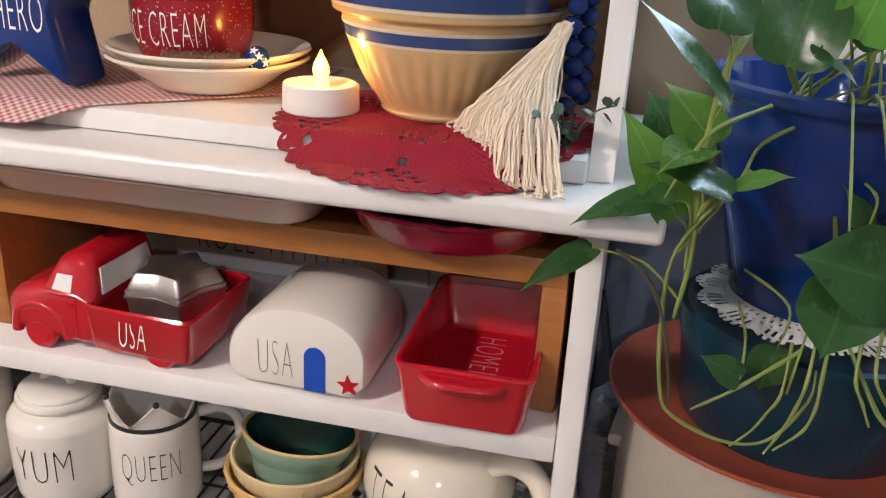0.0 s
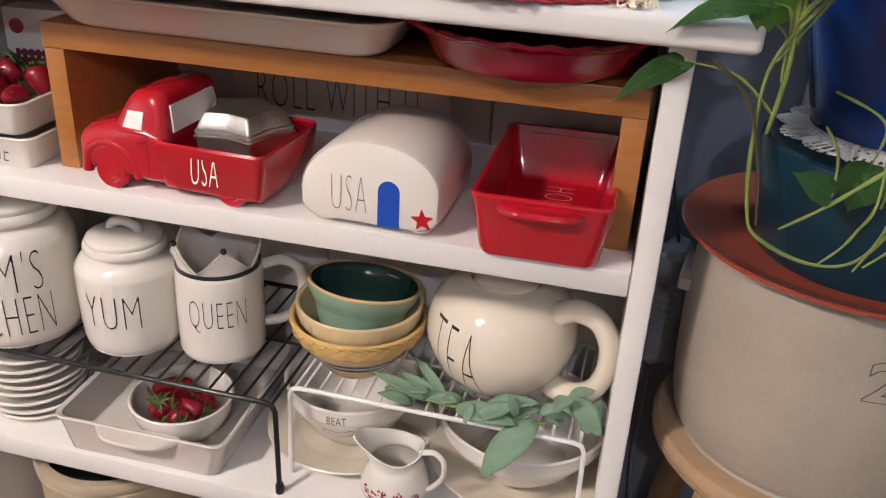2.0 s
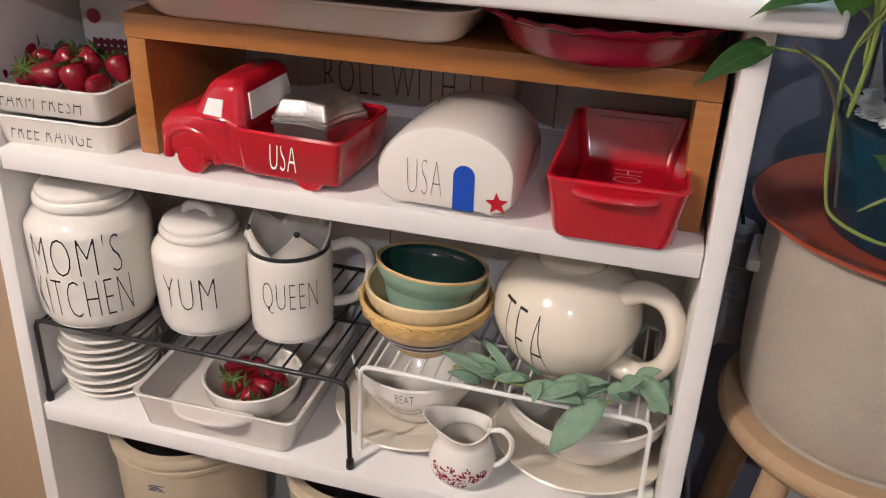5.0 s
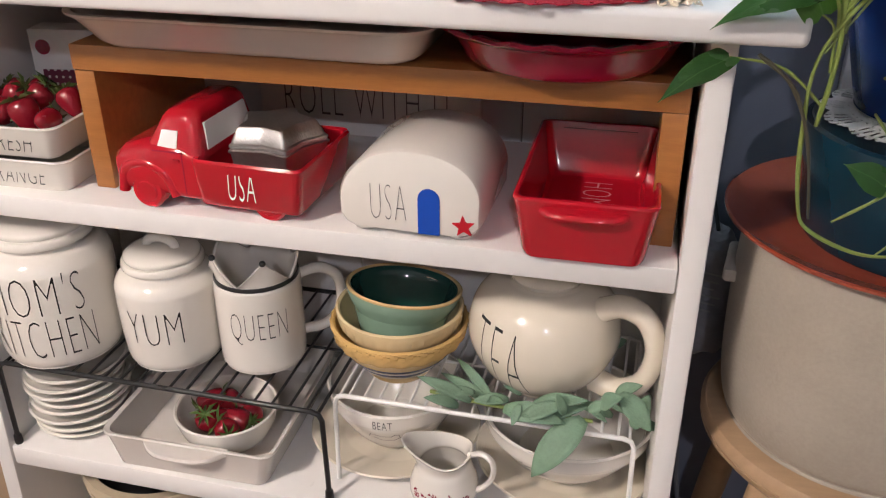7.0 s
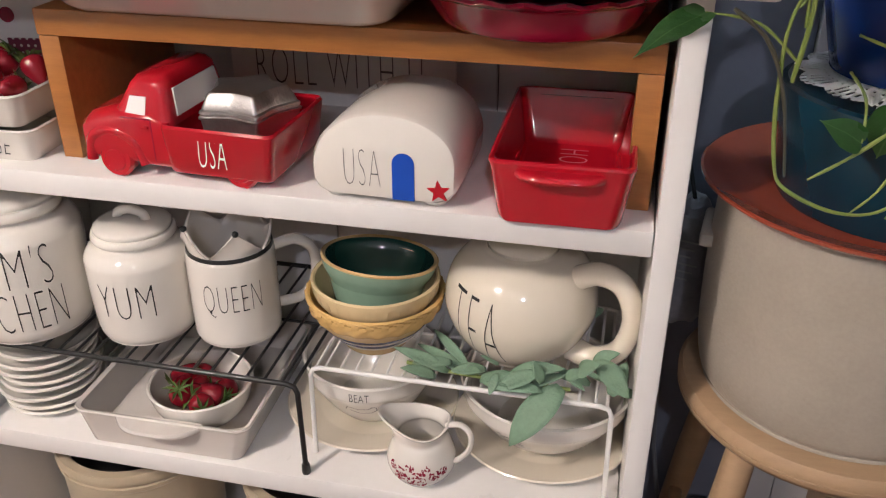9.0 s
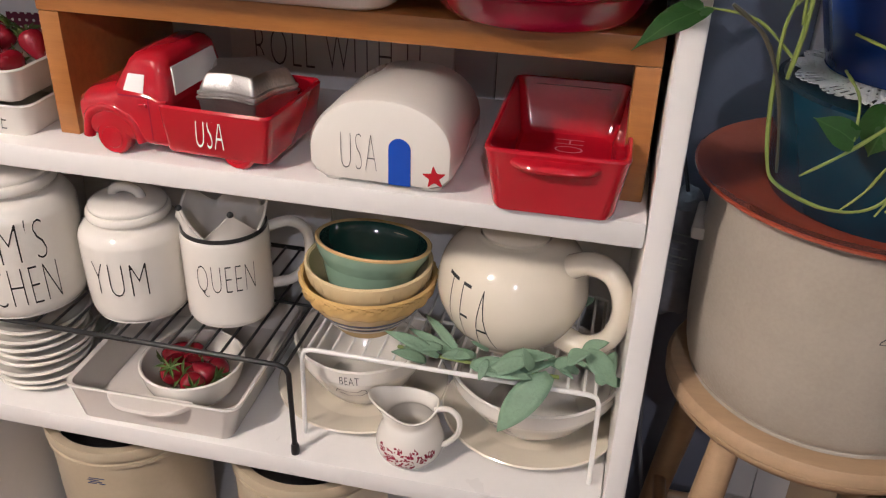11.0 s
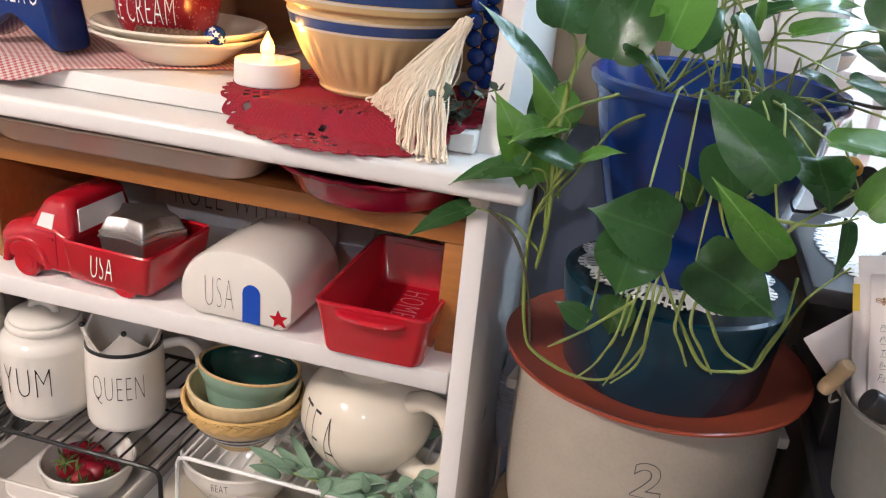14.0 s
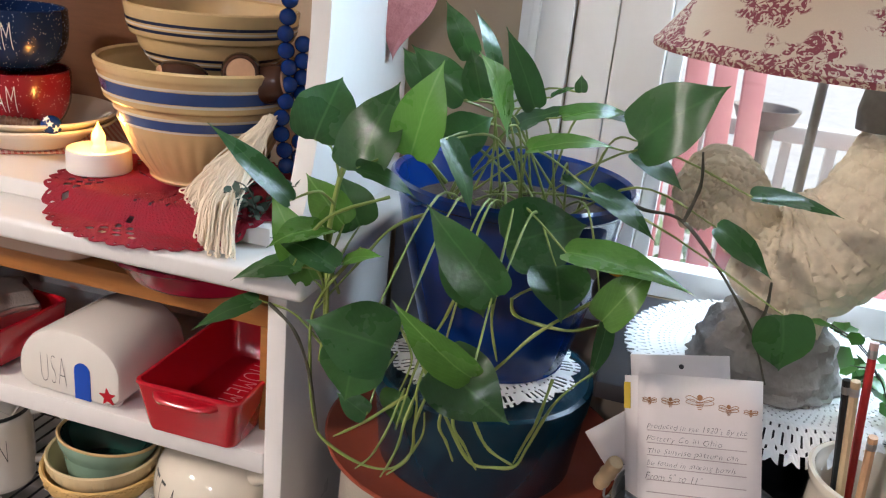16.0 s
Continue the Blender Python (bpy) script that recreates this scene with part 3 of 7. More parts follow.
def truck():
    tr = thing("ceramic_truck", "glossy red ceramic pickup truck planter with white windows", "figurine", (-0.575, 0.830, MID), -3)

    def sec(x, hw, z0, z1, r, k=5):
        out = []
        r = min(r, hw * 0.99, (z1 - z0) / 2 * 0.99)
        for sy, sz, a0 in ((1, 1, 0), (-1, 1, 90), (-1, -1, 180), (1, -1, 270)):
            for i in range(k + 1):
                a = radians(a0 + 90 * i / k)
                out.append((x, sy * (hw - r) + r * math.cos(a), (z1 + z0) / 2 + sz * ((z1 - z0) / 2 - r) + r * math.sin(a)))
        return out
    body = skin([sec(-0.113, 0.035, 0.026, 0.044, 0.008), sec(-0.115, 0.055, 0.020, 0.056, 0.012), sec(-0.110, 0.066, 0.017, 0.066, 0.016), sec(-0.098, 0.071, 0.015, 0.074, 0.02),
                 sec(-0.075, 0.072, 0.014, 0.080, 0.022), sec(-0.055, 0.072, 0.014, 0.084, 0.02), sec(-0.02, 0.070, 0.014, 0.080, 0.012), sec(0.0, 0.069, 0.014, 0.070, 0.01)])
    part("body", body, RED_GLAZE, tr)
    cab = []
    for z, x0, x1, hw in ((0.064, -0.072, 0.004, 0.068), (0.078, -0.068, 0.003, 0.066), (0.098, -0.056, 0.000, 0.061), (0.109, -0.050, -0.002, 0.058), (0.1155, -0.044, -0.007, 0.053), (0.118, -0.036, -0.014, 0.045)):
        cab.append(rrect((x1 - x0) / 2, hw, 0.014, z, 5, (x0 + x1) / 2))
    part("cab", skin(cab), RED_GLAZE, tr)
    bed = [rrect(0.062, 0.066, 0.008, 0.012, 4, 0.058), rrect(0.064, 0.069, 0.010, 0.016, 4, 0.058), rrect(0.068, 0.074, 0.010, 0.066, 4, 0.060), rrect(0.066, 0.072, 0.009, 0.069, 4, 0.060), rrect(0.062, 0.068, 0.008, 0.067, 4, 0.060), rrect(0.056, 0.062, 0.008, 0.030, 4, 0.058)]
    part("bed", skin(bed), RED_GLAZE, tr)
    for sx in (-0.070, 0.082):
        for sy in (-1, 1):
            w = moved(lathe([(0.001, -0.008), (0.012, -0.009), (0.0135, -0.0075), (0.0185, -0.0075), (0.0215, -0.004), (0.0215, 0.006), (0.001, 0.006)], 28), pose(sx, sy * (0.064 if sx < 0 else 0.058), 0.0210, 90 * (1 if sy < 0 else -1) + 180, 0, 0))
            part("wheel", w, RED_GLAZE, tr)
        if sx < 0:
            for sy in (-1, 1):
                part("fender", tube([(sx - 0.034, sy * 0.066, 0.018), (sx - 0.026, sy * 0.067, 0.046), (sx, sy * 0.067, 0.056), (sx + 0.026, sy * 0.067, 0.044), (sx + 0.036, sy * 0.066, 0.018)], 0.0068, 10), RED_GLAZE, tr)
    part("headlight", moved(lathe([(0.001, 0.003), (0.006, 0.002), (0.008, 0), (0.008, -0.004), (0.001, -0.004)], 20), pose(-0.116, -0.048, 0.046, 0, -80, 0)), RED_GLAZE, tr)
    # side and rear windows in white
    pane1 = skin([[(x, -y, z) for x, y, z in ((-0.052, 0.0672, 0.073), (-0.026, 0.0676, 0.073), (-0.024, 0.0627, 0.096), (-0.044, 0.0627, 0.096))], [(x, -y + 0.004, z) for x, y, z in ((-0.052, 0.0672, 0.073), (-0.026, 0.0676, 0.073), (-0.024, 0.0627, 0.096), (-0.044, 0.0627, 0.096))]])
    part("window", pane1, WHITE_INK, tr, "white painted side window")
    pane2 = skin([[(0.0052 - dx, -0.050, 0.073), (0.0052 - dx, 0.050, 0.073), (0.0012 - dx, 0.044, 0.103), (0.0012 - dx, -0.046, 0.103)] for dx in (0, 0.004)])
    part("window", pane2, WHITE_INK, tr, "white painted rear window")
    part("lettering", stand(lettering("USA", 0.034, 0.034, 0, 0.018), 0.056, -0.0742, 0.043, 0, 84), WHITE_INK, tr)
    part("door_line", join(box(-0.056, -0.018, -0.0702, -0.0692, 0.072, 0.0735, 0), box(-0.019, -0.0178, -0.0705, -0.0692, 0.024, 0.072, 0)), DARK_RED, tr)
    part("door_handle", box(-0.030, -0.021, -0.073, -0.070, 0.062, 0.0655, 0.001), RED_GLAZE, tr)


truck()

tin = thing("star_mould", "old dull aluminium star-shaped baking mould in the truck bed", "baking mould", (-0.515, 0.838, MID + 0.038), -4)
tr_ = 0.67
part("mould", skin([star_ring(0.057, tr_, 0.0), star_ring(0.061, tr_, 0.027), star_ring(0.0635, tr_, 0.028), star_ring(0.0640, tr_, 0.0305), star_ring(0.0610, tr_, 0.0315), star_ring(0.0610, tr_, 0.0335),
                    star_ring(0.0625, tr_, 0.0345), star_ring(0.0620, tr_, 0.037), star_ring(0.0585, tr_, 0.0385), star_ring(0.0580, tr_, 0.041), star_ring(0.0500, tr_, 0.0545), star_ring(0.0470, tr_, 0.0565), star_ring(0.020, tr_, 0.0575)]), TIN, tin)


def camper():
    ca = thing("ceramic_camper", "glossy white ceramic camper trailer with a blue door", "figurine", (-0.332, 0.755, MID), -1)
    W, Hh = 0.0795, 0.0950

    def arch(s, y):
        pts = []
        for i in range(33):
            a = math.pi * i / 32
            ca_, sa = math.cos(a), math.sin(a)
            x = (W - s) * math.copysign(abs(ca_) ** 0.90, ca_)
            z = 0.034 + (Hh - 0.034 - s) * abs(sa) ** 0.94
            pts.append((x + 0.004 * sa + 0.0012 * math.sin(60 * y + 3 * a), y, z + 0.008 + 0.0014 * math.sin(45 * y + 2 * a) * min(1, y * 20)))
        for x, z in ((-(W - s), 0.024), (-(W - s) + 0.006, 0.012 + s), (-(W - s) + 0.018, 0.006 + s), ((W - s) - 0.022, 0.006 + s), ((W - s) - 0.008, 0.011 + s), ((W - s), 0.022)):
            pts.append((x, y, z))
        return pts
    part("body", skin([arch(0.007, 0.0), arch(0.003, 0.0015), arch(0.0, 0.007), arch(0.0, 0.138), arch(0.003, 0.144), arch(0.008, 0.147)]), CREAM, ca)
    for x in (-0.055, 0.052):
        for y in (0.022, 0.118):
            part("foot", moved(lathe([(0.010, 0.012), (0.0125, 0.006), (0.011, 0.001), (0.001, 0.0)], 16), Matrix.Translation((x, y, 0)) @ Matrix.Diagonal((1.2, 1, 1, 1))), CREAM, ca)
    door = []
    for x, z in [(-0.012, 0.009), (0.012, 0.009)] + [(0.012 * math.cos(radians(a)), 0.050 + 0.012 * math.sin(radians(a))) for a in range(0, 181, 18)]:
        door.append((0.023 + x, z))
    part("door", skin([[(x, -0.0012, z) for x, z in door], [(x, 0.004, z) for x, z in door]]), BLUE_PAINT, ca, "bright blue arched door")
    st = star_ring(0.0135, 0.42, 0, a0=95)
    part("star", skin([[(x + 0.061, -0.0012, y + 0.023) for x, y, z in st], [(x + 0.061, 0.004, y + 0.023) for x, y, z in st]]), RED_GLAZE, ca, "small red star")
    part("lettering", stand(lettering("USA", 0.041, 0.040, 0, 0.033), -0.022, -0.0006, 0.042), INK_GREY, ca)


camper()


def loaf():
    lo = thing("loaf_dish", "glossy red rectangular ceramic loaf dish with side handles", "baking dish", (-0.147, 0.856, MID), 1)
    prof = [(0.058, 0.108, 0.010, 0.0), (0.0615, 0.1115, 0.014, 0.002), (0.0640, 0.1130, 0.015, 0.008), (0.0720, 0.1215, 0.014, 0.064), (0.0735, 0.1235, 0.014, 0.0695), (0.0725, 0.1225, 0.013, 0.072), (0.0700, 0.1200, 0.012, 0.073), (0.0675, 0.1175, 0.011, 0.072), (0.0660, 0.1160, 0.010, 0.066), (0.0580, 0.1035, 0.012, 0.015), (0.0540, 0.0990, 0.012, 0.009), (0.050, 0.094, 0.010, 0.008)]
    part("dish", skin([rrect(*p) for p in prof]), RED_GLAZE, lo)
    for sy in (-1, 1):
        pts = []
        for i in range(17):
            t = -1 + i / 8
            pts.append((0.045 * t, sy * (0.1195 + 0.017 * (1 - t ** 4))))
        rings = []
        for z, o in ((0.0565, -0.005), (0.0555, -0.002), (0.0565, 0.0005), (0.0595, 0.002), (0.0630, 0.0005), (0.0645, -0.002), (0.0650, -0.005)):
            rings.append([(x, y + sy * o, z) for x, y in pts] + [(0.045, sy * 0.1180, z), (-0.045, sy * 0.1180, z)])
        part("handle", skin(rings), RED_GLAZE, lo)
    t = moved(lettering("HOMEMADE", 0.034, 0.165, 0, 0.024), pose(0.004, 0.0, 0.0088, 0, 0, -90))
    part("lettering", t, PINK_INK, lo, "pale impressed letters inside")


loaf()


def tray(z, text, shift):
    t = thing("egg_tray", "white glazed ceramic egg tray with thin black letters", "tray", (-0.865 + shift, 0.842, z), 1.5, "stacked egg trays")
    part("dish", skin([rrect(0.088, 0.064, 0.012, 0.0), rrect(0.091, 0.067, 0.016, 0.004), rrect(0.097, 0.073, 0.018, 0.034), rrect(0.099, 0.075, 0.018, 0.039), rrect(0.097, 0.073, 0.018, 0.041), rrect(0.092, 0.068, 0.016, 0.038), rrect(0.086, 0.062, 0.014, 0.008)]), CREAM, t)
    part("lettering", stand(lettering(text, 0.021, 0.116, 0, 0.022), 0.008, -0.0713, 0.021, 0, 79), INK, t)


tray(MID, "FREE RANGE", 0.004)
tray(MID + 0.0415, "FARM FRESH", -0.004)


def strawberry(x, y, z, s, rx, ry, rz, group):
    b = thing("strawberry", "ripe red artificial strawberry with green leaves", "strawberry", (0, 0, 0), 0, group)
    b.matrix_world = pose(x, y, z, rx, ry, rz) @ Matrix.Diagonal((s, s, s, 1))
    if "berry" not in BERRY_DATA:
        prof = smooth_profile([(0.001, -0.021), (0.006, -0.018), (0.012, -0.006), (0.0145, 0.004), (0.012, 0.012), (0.005, 0.0145), (0.001, 0.014)], 3)
        f = part("fruit", lathe(prof, 16), BERRY, b)
        bm = bmesh.new()
        mid = bm.verts.new((0, 0, 0.0150))
        rim = []
        for i in range(9):
            L = 0.0150 + 0.003 * (i % 3)
            for k, (rr, dz) in enumerate(((0.0045, 0.0160), (L * 0.55, 0.0185), (L, 0.0150 + 0.003 * (i % 2)), (L * 0.55, 0.0185))):
                a = 2 * math.pi * (i + (0.0, 0.24, 0.5, 0.76)[k]) / 9
                rim.append(bm.verts.new((rr * math.cos(a), rr * math.sin(a), dz)))
        for k in range(len(rim)):
            bm.faces.new((mid, rim[k], rim[(k + 1) % len(rim)]))
        c = part("calyx", bm, BERRY_GREEN, b, "green calyx", smooth=False)
        BERRY_DATA["berry"], BERRY_DATA["calyx"] = f.data, c.data
    else:
        for nm, key in (("fruit", "berry"), ("calyx", "calyx")):
            o = new(nm, BERRY_DATA[key])
            o.parent = b
            if nm == "calyx":
                o["label"] = "green calyx"


BERRY_DATA = {}
rb = random.Random(4)
for i in range(13):
    cx = -0.935 + 0.036 * (i % 5) + rb.uniform(-0.006, 0.006)
    cy = 0.80 + 0.038 * (i // 5) + rb.uniform(-0.006, 0.006)
    strawberry(cx, cy, MID + 0.083 + (0.013 if 5 <= i < 10 else 0) + rb.uniform(-0.003, 0.006), rb.uniform(1.05, 1.3), rb.uniform(10, 115), rb.uniform(-30, 30), rb.uniform(0, 360), "strawberries in the tray")

card = thing("card_box", "small box with a red and white dotted pattern", "box", (-0.853, 0.950, MID), 8)
part("carton", box(-0.048, 0.048, -0.02, 0.02, 0.0, 0.158, 0.001), WHITE_PAINT, card)
DOTTED = speckled("dotted_red_card", (0.16, 0.02, 0.05), (0.7, 0.66, 0.62), 0.6)
for node in DOTTED.node_tree.nodes:
    if node.type == "TEX_VORONOI":
        node.inputs["Scale"].default_value, node.inputs["Randomness"].default_value = 105, 0.0
    if node.type == "MATH" and node.operation == "LESS_THAN":
        node.inputs[1].default_value = 0.30
part("band", box(-0.036, 0.0485, -0.0212, 0.0, 0.03, 0.105, 0), DOTTED, card, "dark red band with white dots")
part("dot", moved(lathe([(0.001, 0.001), (0.010, 0.001), (0.010, 0), (0.001, 0)], 24), pose(-0.030, -0.0205, 0.135, 90, 0, 0)), DARK_RED, card)

# ---- bottom shelf ----
LOW = 0.392


def wire_rack(name, label, x0, x1, y0, y1, z1, mat, rw, rc, n, feet):
    rk = thing(name, label, "wire rack", (x0, y0, LOW))
    w, d, h = x1 - x0, y1 - y0, z1 - LOW - rw
    for yy in (0.0, d):
        pts = [(-0.002, yy, 0.002), (0.0, yy, h - 0.012), (0.004, yy, h - 0.003), (0.014, yy, h), (w - 0.014, yy, h), (w - 0.004, yy, h - 0.003), (w, yy, h - 0.012), (w + 0.002, yy, 0.002)]
        part("frame_wire", tube(pts, rw, 10, 1), mat, rk)
    for xx in (0.006, w - 0.006):
        part("side_wire", tube([(xx, 0, h - 0.004), (xx, d, h - 0.004)], rc * 1.2, 8, 1), mat, rk)
    cw = part("cross_wire", tube([(0, 0, h + rw * 0.2), (0, d, h + rw * 0.2)], rc, 8, 1), mat, rk)
    for i in range(n):
        xx = 0.02 + (w - 0.04) * i / (n - 1)
        if i == 0:
            cw.location = (xx, 0, 0)
        else:
            o = new("cross_wire", cw.data)
            o.parent = rk
            o.location = (xx, 0, 0)
    part("middle_wire", tube([(0.006, d / 2, h - rc * 2), (w - 0.006, d / 2, h - rc * 2)], rc * 1.1, 8, 1), mat, rk)
    if feet:
        for xx in (-0.002, w + 0.002):
            for yy in (0, d):
                part("rubber_foot", moved(lathe([(0.001, 0), (0.0055, 0), (0.006, 0.003), (0.0055, 0.014), (0.0045, 0.016), (0.001, 0.016)], 14), Matrix.Translation((xx, yy, 0))), mat, rk)


wire_rack("shelf_rack", "black coated wire shelf rack holding jars", -0.934, -0.456, 0.765, 1.055, 0.5385, BLACK_WIRE, 0.0036, 0.0020, 19, True)
wire_rack("shelf_rack", "white coated wire shelf rack over bowls", -0.453, -0.068, 0.805, 1.03, 0.5395, WHITE_WIRE, 0.0032, 0.0019, 18, False)
RACK = 0.5395


def jar(x, y, r, h, text, tw, th, tz, lidded, ang):
    j = thing("canister", "glossy cream ceramic canister with tall thin black letters", "canister", (x, y, RACK), 0, "lettered canisters")
    prof = smooth_profile([(0.001, 0.0), (r * 0.80, 0.0), (r * 0.89, 0.003), (r * 0.95, 0.012), (r * 0.975, 0.03), (r * 0.995, h * 0.40), (r, h * 0.64), (r * 0.975, h * 0.715), (r * 0.87, h * 0.78), (r * 0.74, h * 0.81), (r * 0.72, h * 0.825)], 5)
    part("body", lathe(prof + [(r * 0.70, h * 0.835), (r * 0.62, h * 0.835), (0.001, h * 0.80)], 64), CREAM, j)
    lid = smooth_profile([(r * 0.72, h * 0.836), (r * 0.785, h * 0.842), (r * 0.80, h * 0.87), (r * 0.775, h * 0.90), (r * 0.72, h * 0.905), (r * 0.735, h * 0.92), (r * 0.72, h * 0.945), (r * 0.60, h * 0.97), (r * 0.35, h * 0.985), (0.001, h * 0.99)], 4)
    top = part("lid", lathe([(0.001, h * 0.836)] + lid, 56), CREAM, j)
    part("knob", tube([(-r * 0.30, 0, h * 0.97), (-r * 0.24, 0, h * 1.025), (0, 0, h * 1.055), (r * 0.24, 0, h * 1.025), (r * 0.30, 0, h * 0.97)], r * 0.10, 10), CREAM, top)
    lines = text.split("\n")
    for k, line in enumerate(lines):
        zz = tz + (len(lines) - 1 - 2 * k) * th * 0.56
        part("lettering", wrap(lettering(line, th, tw if not isinstance(tw, tuple) else tw[k], 3, 0.028), prof, zz, ang), INK, j)


jar(-0.868, 0.832, 0.084, 0.205, "MOM'S\nKITCHEN", (0.126, 0.140), 0.058, 0.085, True, -70)
jar(-0.704, 0.852, 0.0685, 0.165, "YUM", 0.074, 0.048, 0.071, True, -79)


def pitcher(x, y):
    p = thing("pitcher", "cream ceramic pitcher with a crown-shaped rim and black line", "pitcher", (x, y, RACK))
    r = 0.0580
    outer = smooth_profile([(0.001, 0), (r * 0.84, 0), (r * 0.97, 0.006), (r, 0.02), (r, 0.115), (r * 0.95, 0.128), (r * 0.93, 0.133), (r * 0.97, 0.150), (r * 1.03, 0.168)], 5)
    full = outer + [(r * 1.01, 0.1695), (r * 0.97, 0.168), (r * 0.90, 0.14), (r * 0.86, 0.125), (r * 0.90, 0.1), (r * 0.9, 0.02), (0.001, 0.015)]

    def crown(a, rr, z):
        """Five points with deep notches between them."""
        if z > 0.134:
            saw = abs((((a - radians(-54)) / radians(72)) % 1.0) * 2 - 1)
            return rr, 0.134 + (z - 0.134) * (0.10 + 0.98 * saw ** 1.15)
        return rr
    part("body", lathe(full, 160, crown), CREAM, p)
    for k in range(5):
        a = radians(-54 + 72 * k)
        part("bead", moved(lathe([(0.0042 * math.sin(radians(q)) + 0.0002, -0.0042 * math.cos(radians(q))) for q in range(0, 181, 30)], 12), Matrix.Translation((r * 1.02 * math.cos(a), r * 1.02 * math.sin(a), 0.1705))), INK, p, "black dot on a point of the rim")
    band = [(r * 0.948, 0.1275), (r * 0.975, 0.1285), (r * 0.962, 0.1335), (r * 0.935, 0.1335)]
    part("rim_line", lathe(band + [band[0]], 64, capped=False), INK, p, "black painted line below the lip")
    part("handle", tube([(r * 0.8, 0.028, 0.118), (r * 1.3, 0.04, 0.125), (r * 1.65, 0.05, 0.105), (r * 1.65, 0.05, 0.06), (r * 1.3, 0.042, 0.035), (r * 0.85, 0.03, 0.030)], lambda t: 0.0075, 12), CREAM, p)
    part("lettering", wrap(lettering("QUEEN", 0.047, 0.078, 3, 0.028), outer, 0.074, -67), INK, p)


pitcher(-0.578, 0.868)


def bowl_stack():
    x, y = -0.387, 0.882
    g = "nested mixing bowls"
    b = thing("mixing_bowl", "small tan mixing bowl with blue and white stripes", "bowl", (x, y, RACK), 0, g)
    o = [(0.040, 0.0), (0.044, 0.004), (0.056, 0.02), (0.072, 0.040), (0.078, 0.050), (0.079, 0.054)]
    prof = vessel(o, 0.005, 0.008)
    part("bowl", lathe(prof, 56), BUFF, b)
    for z0, z1, m in ((0.018, 0.021, STRIPE_WHITE), (0.023, 0.028, STRIPE_BLUE), (0.030, 0.033, STRIPE_WHITE), (0.035, 0.040, STRIPE_BLUE)):
        sp = smooth_profile(o, 5)
        ring = [(radius_at(sp, z0) + 0.0006, z0), (radius_at(sp, z1) + 0.0006, z1), (radius_at(sp, z1) - 0.001, z1), (radius_at(sp, z0) - 0.001, z0)]
        part("stripe", lathe(ring + [ring[0]], 56, capped=False), m, b)
    b = thing("mixing_bowl", "yellow pottery bowl with a moulded leaf border", "bowl", (x + 0.002, y, RACK + 0.012), 0, g)
    o = [(0.036, 0.0), (0.045, 0.008), (0.060, 0.026), (0.078, 0.040), (0.086, 0.046), (0.090, 0.064), (0.091, 0.068)]
    part("bowl", lathe(vessel(o, 0.006, 0.01), 120, lambda a, r, z: r + (0.0016 * math.sin(30 * a + 900 * z) * (1 if r > 0.085 and 0.05 < z < 0.068 else 0)) + (0.0014 * math.cos(20 * a) if r > 0.075 and 0.036 < z < 0.051 else 0)), YELLOW, b)
    b = thing("mixing_bowl", "pale yellow pottery bowl with an embossed rim", "bowl", (x + 0.003, y, RACK + 0.034), 0, g)
    o = [(0.045, 0.0), (0.055, 0.008), (0.070, 0.030), (0.079, 0.044), (0.083, 0.058), (0.084, 0.066)]
    part("bowl", lathe(vessel(o, 0.006, 0.01), 96, lambda a, r, z: r + (0.0012 * math.cos(34 * a) if r > 0.078 and 0.044 < z < 0.06 else 0)), PALE_BUFF, b)
    b = thing("mixing_bowl", "sage green pottery bowl with a dark glazed inside", "bowl", (0, 0, 0), 0, g)
    b.matrix_world = pose(x + 0.002, y + 0.002, RACK + 0.062, -9, 4, 0)
    o = [(0.034, 0.0), (0.043, 0.005), (0.058, 0.022), (0.0705, 0.042), (0.0745, 0.052), (0.0760, 0.060)]
    pr = vessel(o, 0.005, 0.01)
    k = max(i for i, p in enumerate(pr) if p[1] == max(q[1] for q in pr))
    part("bowl", lathe(pr[:k + 1] + [(0.055, 0.0), (0.001, 0.0)], 56), GREEN_BOWL, b)
    part("inside", lathe(pr[k:], 56, capped=False), GREEN_DEEP, b, "dark green glazed inside")
    part("rim_line", lathe([(0.0764, 0.0590), (0.0768, 0.0610), (0.0743, 0.0628), (0.0706, 0.0605), (0.0718, 0.059), (0.0764, 0.0590)], 56, capped=False), BUFF, b, "bare tan rim")


bowl_stack()


